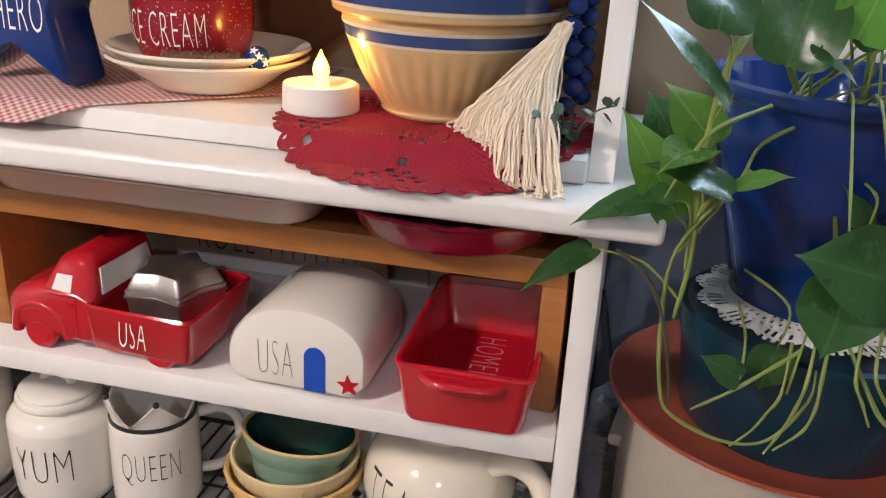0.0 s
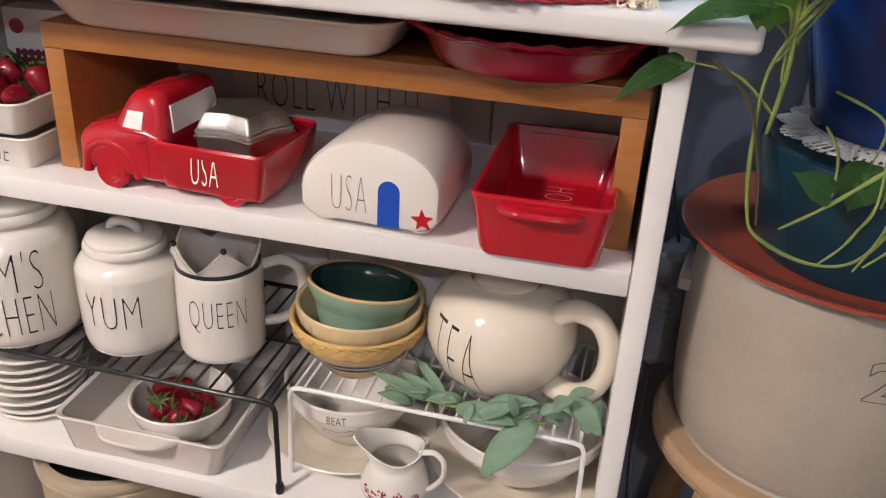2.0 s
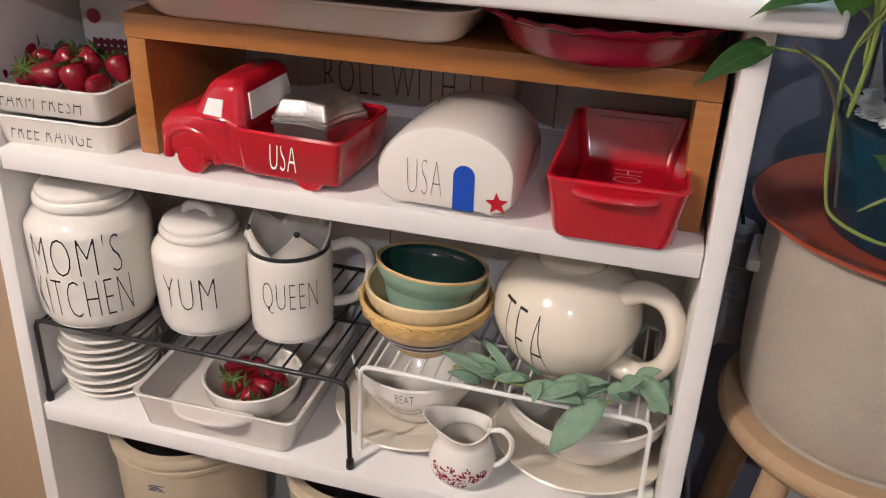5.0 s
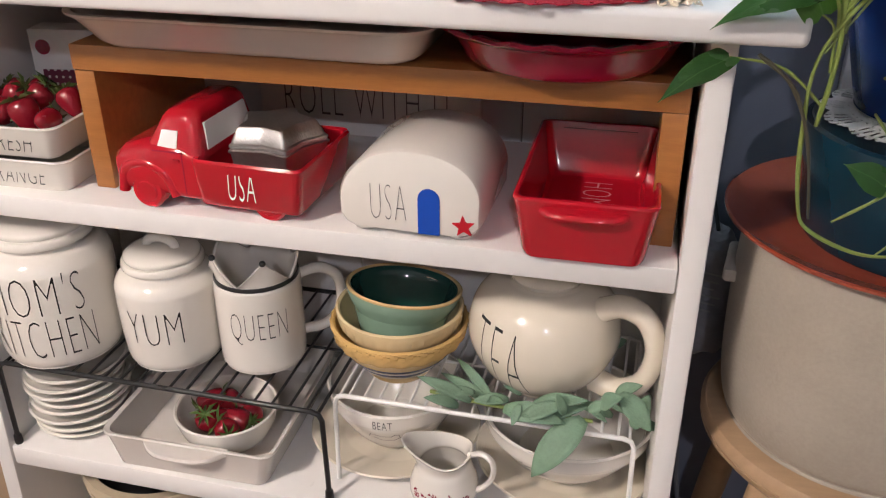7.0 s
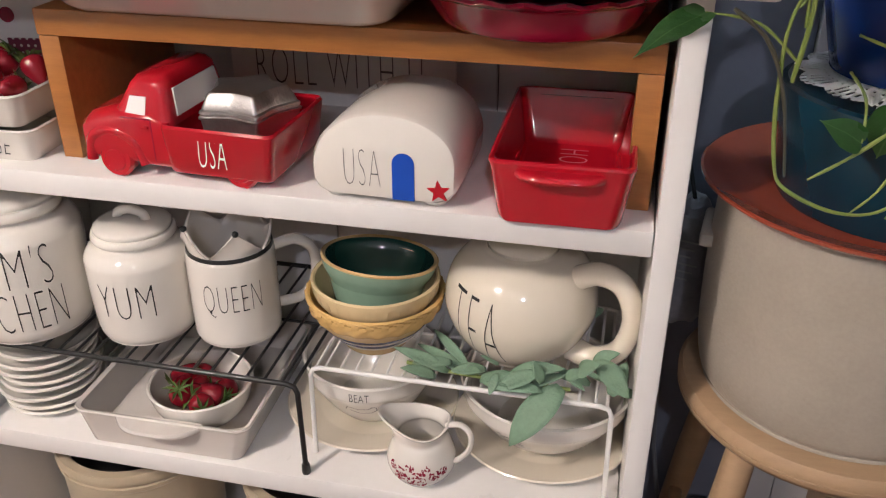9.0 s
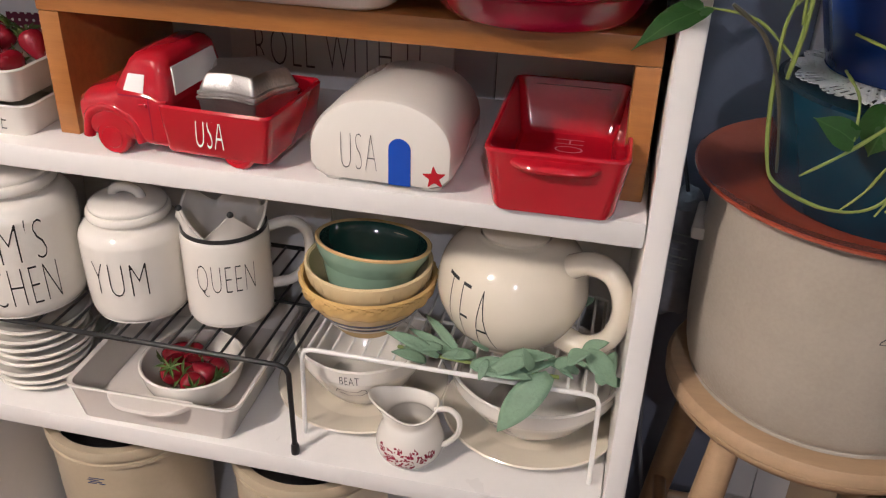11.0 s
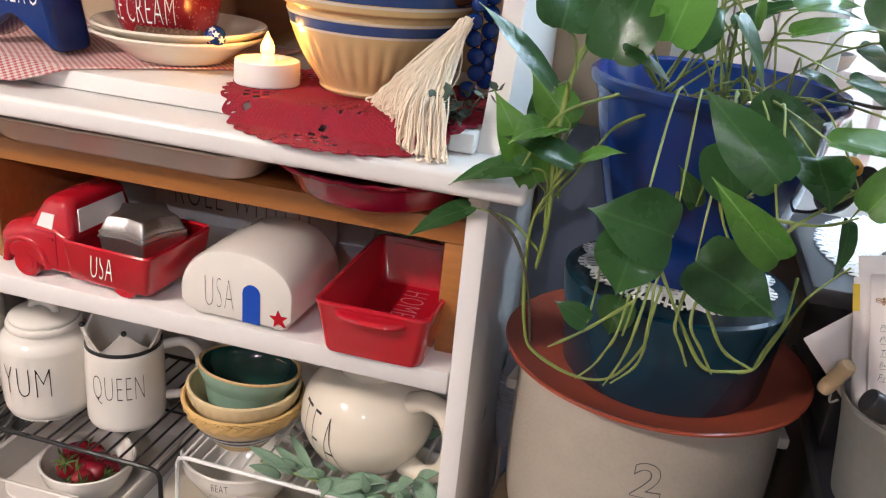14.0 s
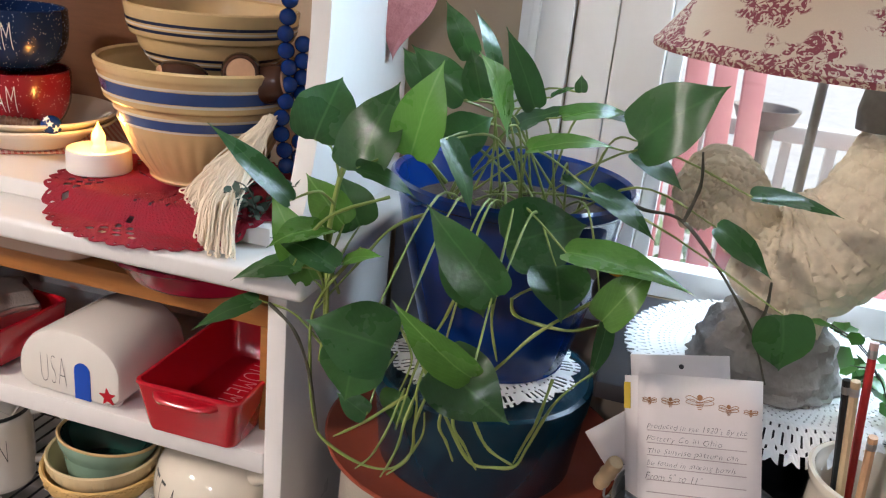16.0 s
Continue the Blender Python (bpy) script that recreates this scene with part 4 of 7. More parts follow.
def tea_mug():
    t = thing("teapot_jug", "large round cream ceramic jug with black letters", "jug", (-0.197, 0.910, RACK))
    o = smooth_profile([(0.001, 0), (0.050, 0), (0.058, 0.003), (0.062, 0.008), (0.082, 0.030), (0.0965, 0.062), (0.0985, 0.085), (0.092, 0.115), (0.076, 0.138), (0.060, 0.147), (0.050, 0.150)], 5)
    part("body", lathe(o + [(0.046, 0.152), (0.044, 0.149), (0.001, 0.145)], 72), IVORY, t)
    part("lid", lathe([(0.001, 0.150), (0.044, 0.1505), (0.0445, 0.155), (0.040, 0.160), (0.02, 0.165), (0.001, 0.166)], 48), IVORY, t)
    d = Vector((0.93, -0.36, 0)).normalized()
    pts = []
    for q, z in ((0.078, 0.128), (0.106, 0.142), (0.137, 0.134), (0.152, 0.096), (0.141, 0.048), (0.110, 0.022), (0.076, 0.024)):
        pts.append((d.x * q, d.y * q, z))
    part("handle", tube(pts, lambda t: 0.0185 - 0.0035 * math.sin(math.pi * t), 16, flat=0.85), IVORY, t)
    part("lettering", wrap(lettering("TEA", 0.088, 0.070, 6, 0.030), o, 0.072, -119, slant=-0.10), INK, t)


tea_mug()


def mixing(x, y, r, rim, label, plate_r, plate_z):
    pl = thing("plate", "large cream ceramic plate under a bowl", "plate", (x, y, LOW))
    part("plate", lathe([(0.001, 0.0), (plate_r * 0.6, 0.0), (plate_r * 0.66, 0.003), (plate_r * 0.97, 0.014), (plate_r, 0.017), (plate_r * 0.985, 0.019), (plate_r * 0.64, 0.008), (plate_r * 0.6, 0.006), (0.001, 0.006)], 64), IVORY, pl)
    b = thing("mixing_bowl", label, "bowl", (x, y, LOW + 0.0065))
    h = rim
    o = [(r * 0.50, 0.0), (r * 0.54, 0.003), (r * 0.72, h * 0.28), (r * 0.90, h * 0.62), (r * 0.935, h * 0.74), (r * 0.965, h * 0.745), (r * 0.985, h * 0.92), (r, h)]
    part("bowl", lathe(vessel(o, 0.006, 0.009), 64), CREAM, b)
    return b, smooth_profile(o, 5)


beat, bo = mixing(-0.408, 0.925, 0.098, 0.090, "white mixing bowl with small printed word and a bird outline", 0.125, 0.4)
part("lettering", wrap(lettering("BEAT", 0.014, 0.027, 2, 0.01), bo, 0.076, -84), INK, beat)
part("drawing", wrap(join(*[moved(box(-0.0006, 0.0006, 0, L, -0.0002, 0.0002, 0), pose(xx, yy, 0, 0, 0, rot)) for xx, yy, L, rot in ((-0.022, 0.008, 0.010, 160), (-0.019, -0.002, 0.014, -118), (-0.006, -0.009, 0.016, -84), (0.010, -0.007, 0.013, -50), (0.019, 0.001, 0.008, 10), (0.018, 0.008, 0.007, 80), (0.012, 0.008, 0.008, 130), (0.006, 0.003, 0.014, 95), (-0.007, 0.002, 0.016, 75))]), bo, 0.047, -82), INK_GREY, beat)
rb2, ro = mixing(-0.157, 0.922, 0.119, 0.088, "white mixing bowl with a small dark printed emblem", 0.128, 0.4)
part("emblem", wrap(join(*[moved(box(-0.018 + 0.004 * (i % 3), 0.018 - 0.005 * (i % 2), 0, 0.0026, -0.0002, 0.0002, 0), Matrix.Translation((0.002 * (i % 2), -0.012 + 0.0036 * i, 0))) for i in range(7)]), ro, 0.046, -110), INK_GREY, rb2)


def creamer(x, y):
    c = thing("cream_jug", "small white pitcher with red printed flowers", "pitcher", (x, y, LOW), 8)
    c.scale = (1.06, 1.06, 1.06)
    o = [(0.024, 0.0), (0.028, 0.002), (0.040, 0.018), (0.0425, 0.034), (0.036, 0.056), (0.031, 0.068), (0.033, 0.082), (0.036, 0.090)]
    sp = smooth_profile(o, 5)

    def lip(a, r, z):
        d = math.cos(a - radians(188))
        if z > 0.06:
            f = (z - 0.06) / 0.03
            s = max(0, d) ** 6
            return (r + 0.016 * s * f, z + 0.010 * s * f - 0.010 * f * max(0, math.cos(a - radians(285))) ** 2 - 0.010 * f * max(0, math.cos(a - radians(75))) ** 2)
        return r
    part("body", lathe(vessel(o, 0.0032, 0.005), 64, lip), CREAM, c)
    part("handle", tube([(0.031, -0.006, 0.083), (0.048, -0.012, 0.090), (0.060, -0.016, 0.080), (0.060, -0.016, 0.058), (0.048, -0.012, 0.038), (0.037, -0.008, 0.030)], 0.0045, 10, flat=0.8), CREAM, c)
    rnd = random.Random(9)
    bm = bmesh.new()
    for cx, cz, R, nn in ((-0.022, 0.030, 0.010, 44), (0.0, 0.026, 0.0125, 60), (0.022, 0.030, 0.008, 34), (-0.034, 0.037, 0.006, 16), (0.034, 0.034, 0.006, 18), (0.010, 0.040, 0.006, 14), (-0.010, 0.040, 0.006, 14)):
        for i in range(nn):
            a, q = rnd.random() * 6.28, R * math.sqrt(rnd.random())
            u, v = cx + q * math.cos(a), cz - 0.03 + q * math.sin(a)
            s = 0.0012 + 0.0018 * rnd.random()
            b = a + rnd.uniform(0.6, 2.2)
            p = [(u + s * math.cos(b), v + s * math.sin(b)), (u - 0.5 * s * math.sin(b), v + 0.5 * s * math.cos(b)), (u - s * math.cos(b), v - s * math.sin(b)), (u + 0.5 * s * math.sin(b), v - 0.5 * s * math.cos(b))]
            bm.faces.new([bm.verts.new((*w, 0)) for w in p])
    part("flower_print", wrap(bm, sp, 0.030, -92, 0.0006), pm("transfer_red", (0.26, 0.025, 0.05), 0.25, 0.35, 90, 400), c, "dark red printed rose spray")


creamer(-0.304, 0.798)

pan = thing("casserole", "pale rectangular ceramic casserole dish with lobed handles", "baking dish", (-0.660, 0.890, LOW), 1)
part("dish", skin([rrect(0.108, 0.126, 0.012, 0.0), rrect(0.112, 0.130, 0.016, 0.004), rrect(0.124, 0.1335, 0.018, 0.050), rrect(0.128, 0.1365, 0.018, 0.057), rrect(0.127, 0.1355, 0.018, 0.0595), rrect(0.121, 0.130, 0.016, 0.057), rrect(0.108, 0.124, 0.014, 0.009)]), GREYISH, pan)
for sy in (-1, 1):
    edge = [(0.062 * (-1 + i / 8), sy * (0.133 + 0.028 * (1 - abs(-1 + i / 8) ** 3.2))) for i in range(17)]
    part("handle", skin([[(x, y + sy * o, z) for x, y in edge] + [(0.062, sy * 0.127, z), (-0.062, sy * 0.127, z)] for z, o in ((0.049, -0.003), (0.0495, 0.0), (0.0535, 0.001), (0.0565, -0.001), (0.057, -0.004))]), GREYISH, pan)

sb = thing("fruit_bowl", "small cream bowl filled with strawberries", "bowl", (-0.632, 0.836, LOW + 0.0095))
part("bowl", lathe(vessel([(0.034, 0.0), (0.037, 0.003), (0.055, 0.016), (0.067, 0.038), (0.073, 0.062)], 0.005, 0.008), 56), CREAM, sb)
for i in range(11):
    a = i * 2.4
    q = 0.011 * math.sqrt(i) * 1.12
    strawberry(-0.632 + q * math.cos(a), 0.836 + q * math.sin(a), LOW + 0.062 + rb.uniform(-0.004, 0.006) - q * 0.15, rb.uniform(1.05, 1.25), rb.uniform(0, 110), rb.uniform(-40, 40), rb.uniform(0, 360), "strawberries in the bowl")

plate0 = None
for i in range(8):
    m = pose(-0.878 + 0.003 * math.sin(i * 2.1), 0.846 + 0.003 * math.cos(i * 1.7), LOW + 0.0135 * i, 0.7 * math.sin(i * 1.3), 0.8 * math.cos(i * 2.3), 40 * i)
    if plate0 is None:
        plate0 = thing("side_plate", "small cream dessert plate in a stack", "plate", (0, 0, 0), 0, "stack of dessert plates")
        plate0.matrix_world = m
        part("plate", lathe([(0.001, 0), (0.050, 0.0), (0.053, 0.002), (0.068, 0.008), (0.0720, 0.012), (0.0720, 0.0145), (0.069, 0.0155), (0.052, 0.007), (0.001, 0.006)], 56), CREAM, plate0)
    else:
        copy_thing(plate0, m)


def crock_low(x, y, r, h, label, base):
    c = thing("stoneware_crock", label, "crock", (x, y, base), 0, "crocks under the shelf")
    o = [(r * 0.88, 0.0), (r * 0.91, 0.004), (r * 0.94, h * 0.5), (r * 0.955, h * 0.86), (r * 0.985, h * 0.875), (r * 0.985, h * 0.90), (r * 0.96, h * 0.905), (r * 0.96, h * 0.93), (r, h * 0.94), (r, h * 0.985), (r * 0.985, h)]
    pr = [(0.001, 0)] + o + [(r * 0.88, h), (r * 0.86, h * 0.985), (r * 0.85, 0.02), (0.001, 0.015)]
    part("crock", lathe(pr, 64), TAN_CROCK, c)
    part("filling", lathe([(0.001, h * 0.86), (r * 0.84, h * 0.84), (r * 0.84, h * 0.8), (0.001, h * 0.8)], 32), BLACK_WOOD, c, "dark contents")
    part("stamp", wrap(join(*[moved(box(-0.014 + 0.003 * (i % 2), 0.014 - 0.004 * (i % 3), 0, 0.002, -0.0002, 0.0002, 0), Matrix.Translation((0, 0.0035 * i, 0))) for i in range(4)]), [(r * 0.94, h * 0.5), (r * 0.955, h * 0.86)], h * 0.74, -86), STRIPE_BLUE, c, "faded blue stamp")


crock_low(-0.799, 0.905, 0.127, 0.255, "tan stoneware crock with a thick rolled rim", 0.045)
crock_low(-0.490, 0.910, 0.126, 0.250, "tan stoneware crock beside another crock", 0.045)

# ---- upper shelf of the hutch ----
UP = 1.0975


def cloth_sheet(name, label, category, height, region, mat, nx, ny, x0, x1, y0, y1, uv_rot=0.0, thick=0.0016):
    """A thin draped cloth: a grid over a region of the plan, with thickness."""
    bm = bmesh.new()
    uvl = bm.loops.layers.uv.new("UVMap")
    grid = {}
    for i in range(nx + 1):
        for j in range(ny + 1):
            x, y = region(x0 + (x1 - x0) * i / nx, y0 + (y1 - y0) * j / ny)
            grid[i, j] = bm.verts.new((x, y, height(x, y)))
    for i in range(nx):
        for j in range(ny):
            f = bm.faces.new((grid[i, j], grid[i + 1, j], grid[i + 1, j + 1], grid[i, j + 1]))
            for lp in f.loops:
                u, v = lp.vert.co.x, lp.vert.co.y
                c, s = math.cos(uv_rot), math.sin(uv_rot)
                lp[uvl].uv = (c * u - s * v + 3, s * u + c * v + 3)
    ob = part(name, bm, mat)
    sol = ob.modifiers.new("thickness", "SOLIDIFY")
    sol.thickness, sol.offset = thick, 1.0
    return tagged(ob, label, category)


def gingham_height(x, y):
    z = UP + 0.0012 + 0.0020 * (1 + math.sin(38 * x + 9 * y)) * (0.5 + 0.5 * math.sin(23 * y - 11 * x))
    if y < 0.757:
        z = UP + 0.001 - (0.757 - y) * 0.35
    return max(z, 1.0745)


def gingham_region(x, y):
    front = 0.715 + max(0.0, x + 0.60) * 0.86
    t = (y - 0.70) / 0.36
    return x, front + (1.07 - front) * t


cloth_sheet("tea_towel", "red and white gingham cloth lying on the shelf", "cloth", gingham_height, gingham_region, GINGHAM, 70, 40, -0.97, -0.388, 0.70, 1.06, 0.75)

hero = thing("ceramic_star", "glossy blue ceramic star with white letters", "figurine", (-0.664, 0.832, UP + 0.003), -8)
prof = []
for s, y in ((0.90, -0.032), (0.97, -0.028), (1.0, -0.018), (1.0, 0.018), (0.97, 0.028), (0.90, 0.032)):
    prof.append([(a * s, y, b * s + 0.102) for a, b, c in star_ring(0.126, 0.46, 0)])
part("star", skin(prof), BLUE_GLAZE, hero)
part("lettering", stand(lettering("HERO", 0.040, 0.066, 0, 0.020), 0.016, -0.0328, 0.080), WHITE_INK, hero)

PLX, PLY = -0.484, 0.890
for i in range(2):
    pl = thing("plate", "cream pottery plate with a raised rim", "plate", (PLX + 0.002 * i, PLY, UP + 0.006 + 0.010 * i), 0, "two stacked plates")
    part("plate", lathe([(0.001, 0), (0.060, 0.0), (0.064, 0.003), (0.095, 0.024), (0.109, 0.031), (0.112, 0.034), (0.110, 0.0365), (0.094, 0.030), (0.062, 0.009), (0.001, 0.008)], 72), IVORY, pl)

RED_SPECK = speckled("speckled_red_glaze", (0.26, 0.012, 0.020), (0.75, 0.5, 0.45))
NAVY_SPECK = speckled("speckled_navy_glaze", (0.008, 0.022, 0.075), (0.45, 0.5, 0.6))


def ice_cup(z, mat, label, text):
    c = thing("ice_cream_bowl", label, "bowl", (-0.505, 0.896, z), 0, "stacked ice cream bowls")
    o = [(0.036, 0.0), (0.042, 0.002), (0.056, 0.014), (0.065, 0.036), (0.0675, 0.060), (0.067, 0.080)]
    part("bowl", lathe(vessel(o, 0.004, 0.006), 56), mat, c)
    part("lettering", wrap(lettering(text, 0.036, 0.098, 3, 0.022), smooth_profile(o, 5), 0.050, -93), WHITE_INK, c)


ice_cup(UP + 0.022, RED_SPECK, "speckled red ceramic bowl with thin white letters", "ICE CREAM")
ice_cup(UP + 0.022 + 0.081, NAVY_SPECK, "speckled navy ceramic bowl with thin white letters", "ICE CREAM")

pick = thing("wooden_dipper", "brown grooved wooden stick with a starry blue ball", "ornament", (-0.458, 0.826, UP + 0.047), 6)
gp = [(0.001, -0.045)]
for i in range(11):
    z = -0.045 + 0.008 * i
    gp += [(0.0055, z), (0.0075, z + 0.003), (0.0055, z + 0.0065)]
gp.append((0.001, 0.043))
part("stick", moved(lathe(gp, 16), pose(0, 0, 0, 0, 88, 0)), BROWN_WOOD, pick)
ball = part("ball", moved(lathe([(0.013 * math.sin(radians(a)) + 0.0003, -0.013 * math.cos(radians(a))) for a in range(0, 181, 12)], 24), Matrix.Translation((0.058, 0, 0.003))), BLUE_GLAZE, pick, "shiny navy ball")
for ax, az in ((-62, 20), (-110, -12), (-95, 48), (-30, -10)):
    d = Vector((math.cos(radians(ax)) * math.cos(radians(az)), math.sin(radians(ax)) * math.cos(radians(az)), math.sin(radians(az))))
    m = Matrix.Translation(Vector((0.058, 0, 0.003)) + d * 0.0131) @ d.to_track_quat("Z", "Y").to_matrix().to_4x4()
    part("star", moved(skin([star_ring(0.005, 0.42, -0.001), star_ring(0.005, 0.42, 0.0005)]), m), WHITE_INK, ball)

board = thing("round_board", "round brown wooden board leaning at the back", "board", (-0.50, 1.04, UP + 0.004))
part("board", moved(lathe([(0.001, 0), (0.150, 0), (0.156, 0.004), (0.156, 0.012), (0.150, 0.016), (0.001, 0.016)], 64), pose(0, 0.02, 0.156, 100, 0, 0)), BROWN_WOOD, board)

candle = thing("tea_light", "white battery tea light with a glowing flame", "candle", (-0.331, 0.834, UP + 0.003))
part("cup", lathe([(0.001, 0), (0.0385, 0.0), (0.0400, 0.0015), (0.0395, 0.026), (0.0385, 0.0285), (0.036, 0.0288), (0.032, 0.026), (0.012, 0.0235), (0.001, 0.023)], 56), WAX, candle)
part("flame", lathe(smooth_profile([(0.0085, 0.0232), (0.0085, 0.030), (0.0068, 0.034), (0.0086, 0.040), (0.0072, 0.048), (0.0030, 0.056), (0.0006, 0.062)], 4), 20), FLAME, candle, "glowing amber flame-shaped bulb")
candle_light = new("candle_light", bpy.data.lights.new("candle_light", "POINT"))
candle_light.data.energy, candle_light.data.color, candle_light.data.shadow_soft_size = 0.36, (1.0, 0.46, 0.10), 0.009
candle_light.location = (-0.331, 0.822, UP + 0.054)

# red crochet doily
DX, DY, DR = -0.207, 0.838, 0.158


def doily_z(x, y):
    if y > 0.760:
        return UP + 0.0016
    return max(1.0748, UP + 0.0016 - (0.760 - y) * 0.75)


def crochet(cx, cy, R, zf, mat, name, label, holes, lobes, rings=22, seg=144, sx=1.0, squash=1.0, edge=0.045):
    """A crocheted round: a fine polar net with gaps left open in bands, and a scalloped edge."""
    bm = bmesh.new()
    V = {}
    for i in range(rings + 1):
        for j in range(seg):
            a = 2 * math.pi * j / seg
            f = i / rings
            r = R * f * (1 + (edge * abs(math.sin(lobes * a / 2)) if f > 0.9 else 0.02 * math.sin(5 * a) * f))
            x, y = cx + sx * r * math.cos(a), cy + squash * r * math.sin(a)
            V[i, j] = bm.verts.new((x, y, zf(x, y) + (0.0004 * ((i + j) % 2))))
    for i in range(rings):
        for j in range(seg):
            if holes(i, j):
                continue
            k = (j + 1) % seg
            q = [V[i, j], V[i + 1, j], V[i + 1, k], V[i, k]]
            bm.faces.new(q)
    for v in [v for v in bm.verts if not v.link_faces]:
        bm.verts.remove(v)
    ob = part(name, bm, mat, smooth=False)
    sol = ob.modifiers.new("thickness", "SOLIDIFY")
    sol.thickness, sol.offset = 0.0010, 1.0
    return tagged(ob, label, "doily")


def red_holes(i, j):
    if i >= 38:
        return j % 4 == 1 and i == 38
    s = (j + 4) % 44
    if 25 <= i <= 35:
        row = (i - 25) // 3
        return i % 3 != 0 and abs(s - 22) <= 4 + 3 * row and (j + 3 * row) % 6 in (1, 2, 3)
    return 10 <= i <= 21 and i % 3 != 0 and (s + i) % 11 in (3, 4) and (j // 44) % 2 == 0


crochet(DX, DY, DR, doily_z, RED_THREAD, "crochet_doily", "dark red crocheted doily draped over the shelf edge", red_holes, 44, 40, 264, edge=0.05)


def stripe(parent, outline, z0, z1, mat, lift=0.0007):
    pts = []
    for i in range(5):
        z = z0 + (z1 - z0) * i / 4
        pts.append((radius_at(outline, z) + lift, z))
    part("stripe", lathe(pts + [(pts[-1][0] - 0.002, z1), (pts[0][0] - 0.002, z0), pts[0]], 72, capped=False), mat, parent)


BX, BY = -0.213, 0.886
big = thing("mixing_bowl", "large yellow ware mixing bowl with two blue bands", "bowl", (BX, BY, UP + 0.0035), 0, "yellow ware bowls")
o = [(0.062, 0.0), (0.066, 0.004), (0.067, 0.010), (0.085, 0.036), (0.099, 0.066), (0.105, 0.085), (0.1075, 0.094), (0.1085, 0.100), (0.117, 0.104), (0.1185, 0.110), (0.124, 0.134), (0.1275, 0.141), (0.1285, 0.149)]
sp = smooth_profile(o, 5)
part("bowl", lathe(vessel(o, 0.007, 0.012), 240, lambda a, r, z: r + (0.0024 * (abs(math.sin(17 * a)) - 1) * max(0, math.sin(math.pi * (z - 0.008) / 0.066)) if 0.008 < z < 0.074 and r > 0.064 else 0)), BUFF, big)
stripe(big, sp, 0.0765, 0.0790, STRIPE_WHITE)
stripe(big, sp, 0.0795, 0.0905, STRIPE_BLUE)
stripe(big, sp, 0.0910, 0.0940, STRIPE_WHITE)
stripe(big, sp, 0.1105, 0.1135, STRIPE_WHITE)
stripe(big, sp, 0.1145, 0.1285, STRIPE_BLUE)
stripe(big, sp, 0.1295, 0.1325, STRIPE_WHITE)
inner = thing("mixing_bowl", "yellow ware bowl with thin dark bands, nested in another", "bowl", (BX + 0.004, BY + 0.018, UP + 0.120), 0, "yellow ware bowls")
o2 = [(0.055, 0.0), (0.059, 0.003), (0.072, 0.022), (0.088, 0.046), (0.093, 0.060), (0.100, 0.064), (0.105, 0.088), (0.106, 0.096)]
sp2 = smooth_profile(o2, 5)
part("bowl", lathe(vessel(o2, 0.006, 0.008), 72), BUFF, inner)
for z0, z1, m in ((0.030, 0.0335, STRIPE_DARK), (0.0355, 0.0375, STRIPE_WHITE), (0.0395, 0.043, STRIPE_DARK), (0.069, 0.0725, STRIPE_DARK), (0.0745, 0.0765, STRIPE_WHITE), (0.0785, 0.082, STRIPE_DARK)):
    stripe(inner, sp2, z0, z1, m)
part("collar", lathe([(0.050, 0.0), (0.062, -0.03), (0.074, -0.09), (0.055, -0.10), (0.048, -0.002), (0.050, 0.0)], 48, capped=False), NUT, inner, "dark stand inside the larger bowl")
for px, py, pz, face in ((-0.186, 0.800, 0.139, (-0.7, -0.7, 0.12)), (-0.133, 0.840, 0.152, (0.45, -0.87, 0.18)), (-0.108, 0.850, 0.141, (0.9, 0.1, 0.2))):
    nut = thing("nut", "dark brown round nut with a tan cut end", "nut", (0, 0, 0), 0, "nuts in the bowl")
    nut.matrix_world = Matrix.Translation((px, py, UP + pz)) @ Vector(face).to_track_quat("Z", "Y").to_matrix().to_4x4() @ Matrix.Scale(1.22, 4)
    shell = part("shell", lathe(smooth_profile([(0.001, -0.024), (0.012, -0.022), (0.0185, -0.010), (0.0195, 0.004), (0.0175, 0.018), (0.0145, 0.022)], 4) + [(0.012, 0.0215), (0.001, 0.021)], 24), NUT, nut)
    part("end", lathe([(0.001, 0.0215), (0.0135, 0.0215), (0.0125, 0.0232), (0.001, 0.0235)], 20), TAN_END, shell, "pale tan cut end")

# bead garland with tassel
garland = thing("bead_garland", "string of shiny cobalt beads with a cotton tassel", "garland", (-0.076, 0.840, UP))
bead = part("bead", lathe([(0.0098 * math.sin(radians(a)) + 0.0003, -0.0098 * math.cos(radians(a))) for a in range(0, 181, 15)], 20), BLUE_GLAZE, garland)
bead.location = (-0.004, -0.004, 0.030)
for i in range(1, 19):
    b2 = new("bead", bead.data)
    b2.parent = garland
    b2.location = (0.003 * math.sin(i * 1.3) - 0.0004 * i, 0.004 * math.cos(i * 0.9) + 0.001 * i, 0.030 + 0.0192 * i)
for i in range(9):
    b2 = new("bead", bead.data)
    b2.parent = garland
    b2.location = (0.010, 0.022, 0.038 + 0.0192 * i)
rt = random.Random(7)
part("tassel_neck", tube([(-0.008, -0.014, 0.112), (-0.012, -0.020, 0.098), (-0.018, -0.028, 0.084)], lambda t: (0.0042 + 0.0030 * t) * (1 - 0.12 * math.exp(-((t - 0.30) / 0.10) ** 2)), 18, 14), COTTON, garland, "bound cotton tassel head")
bm = bmesh.new()
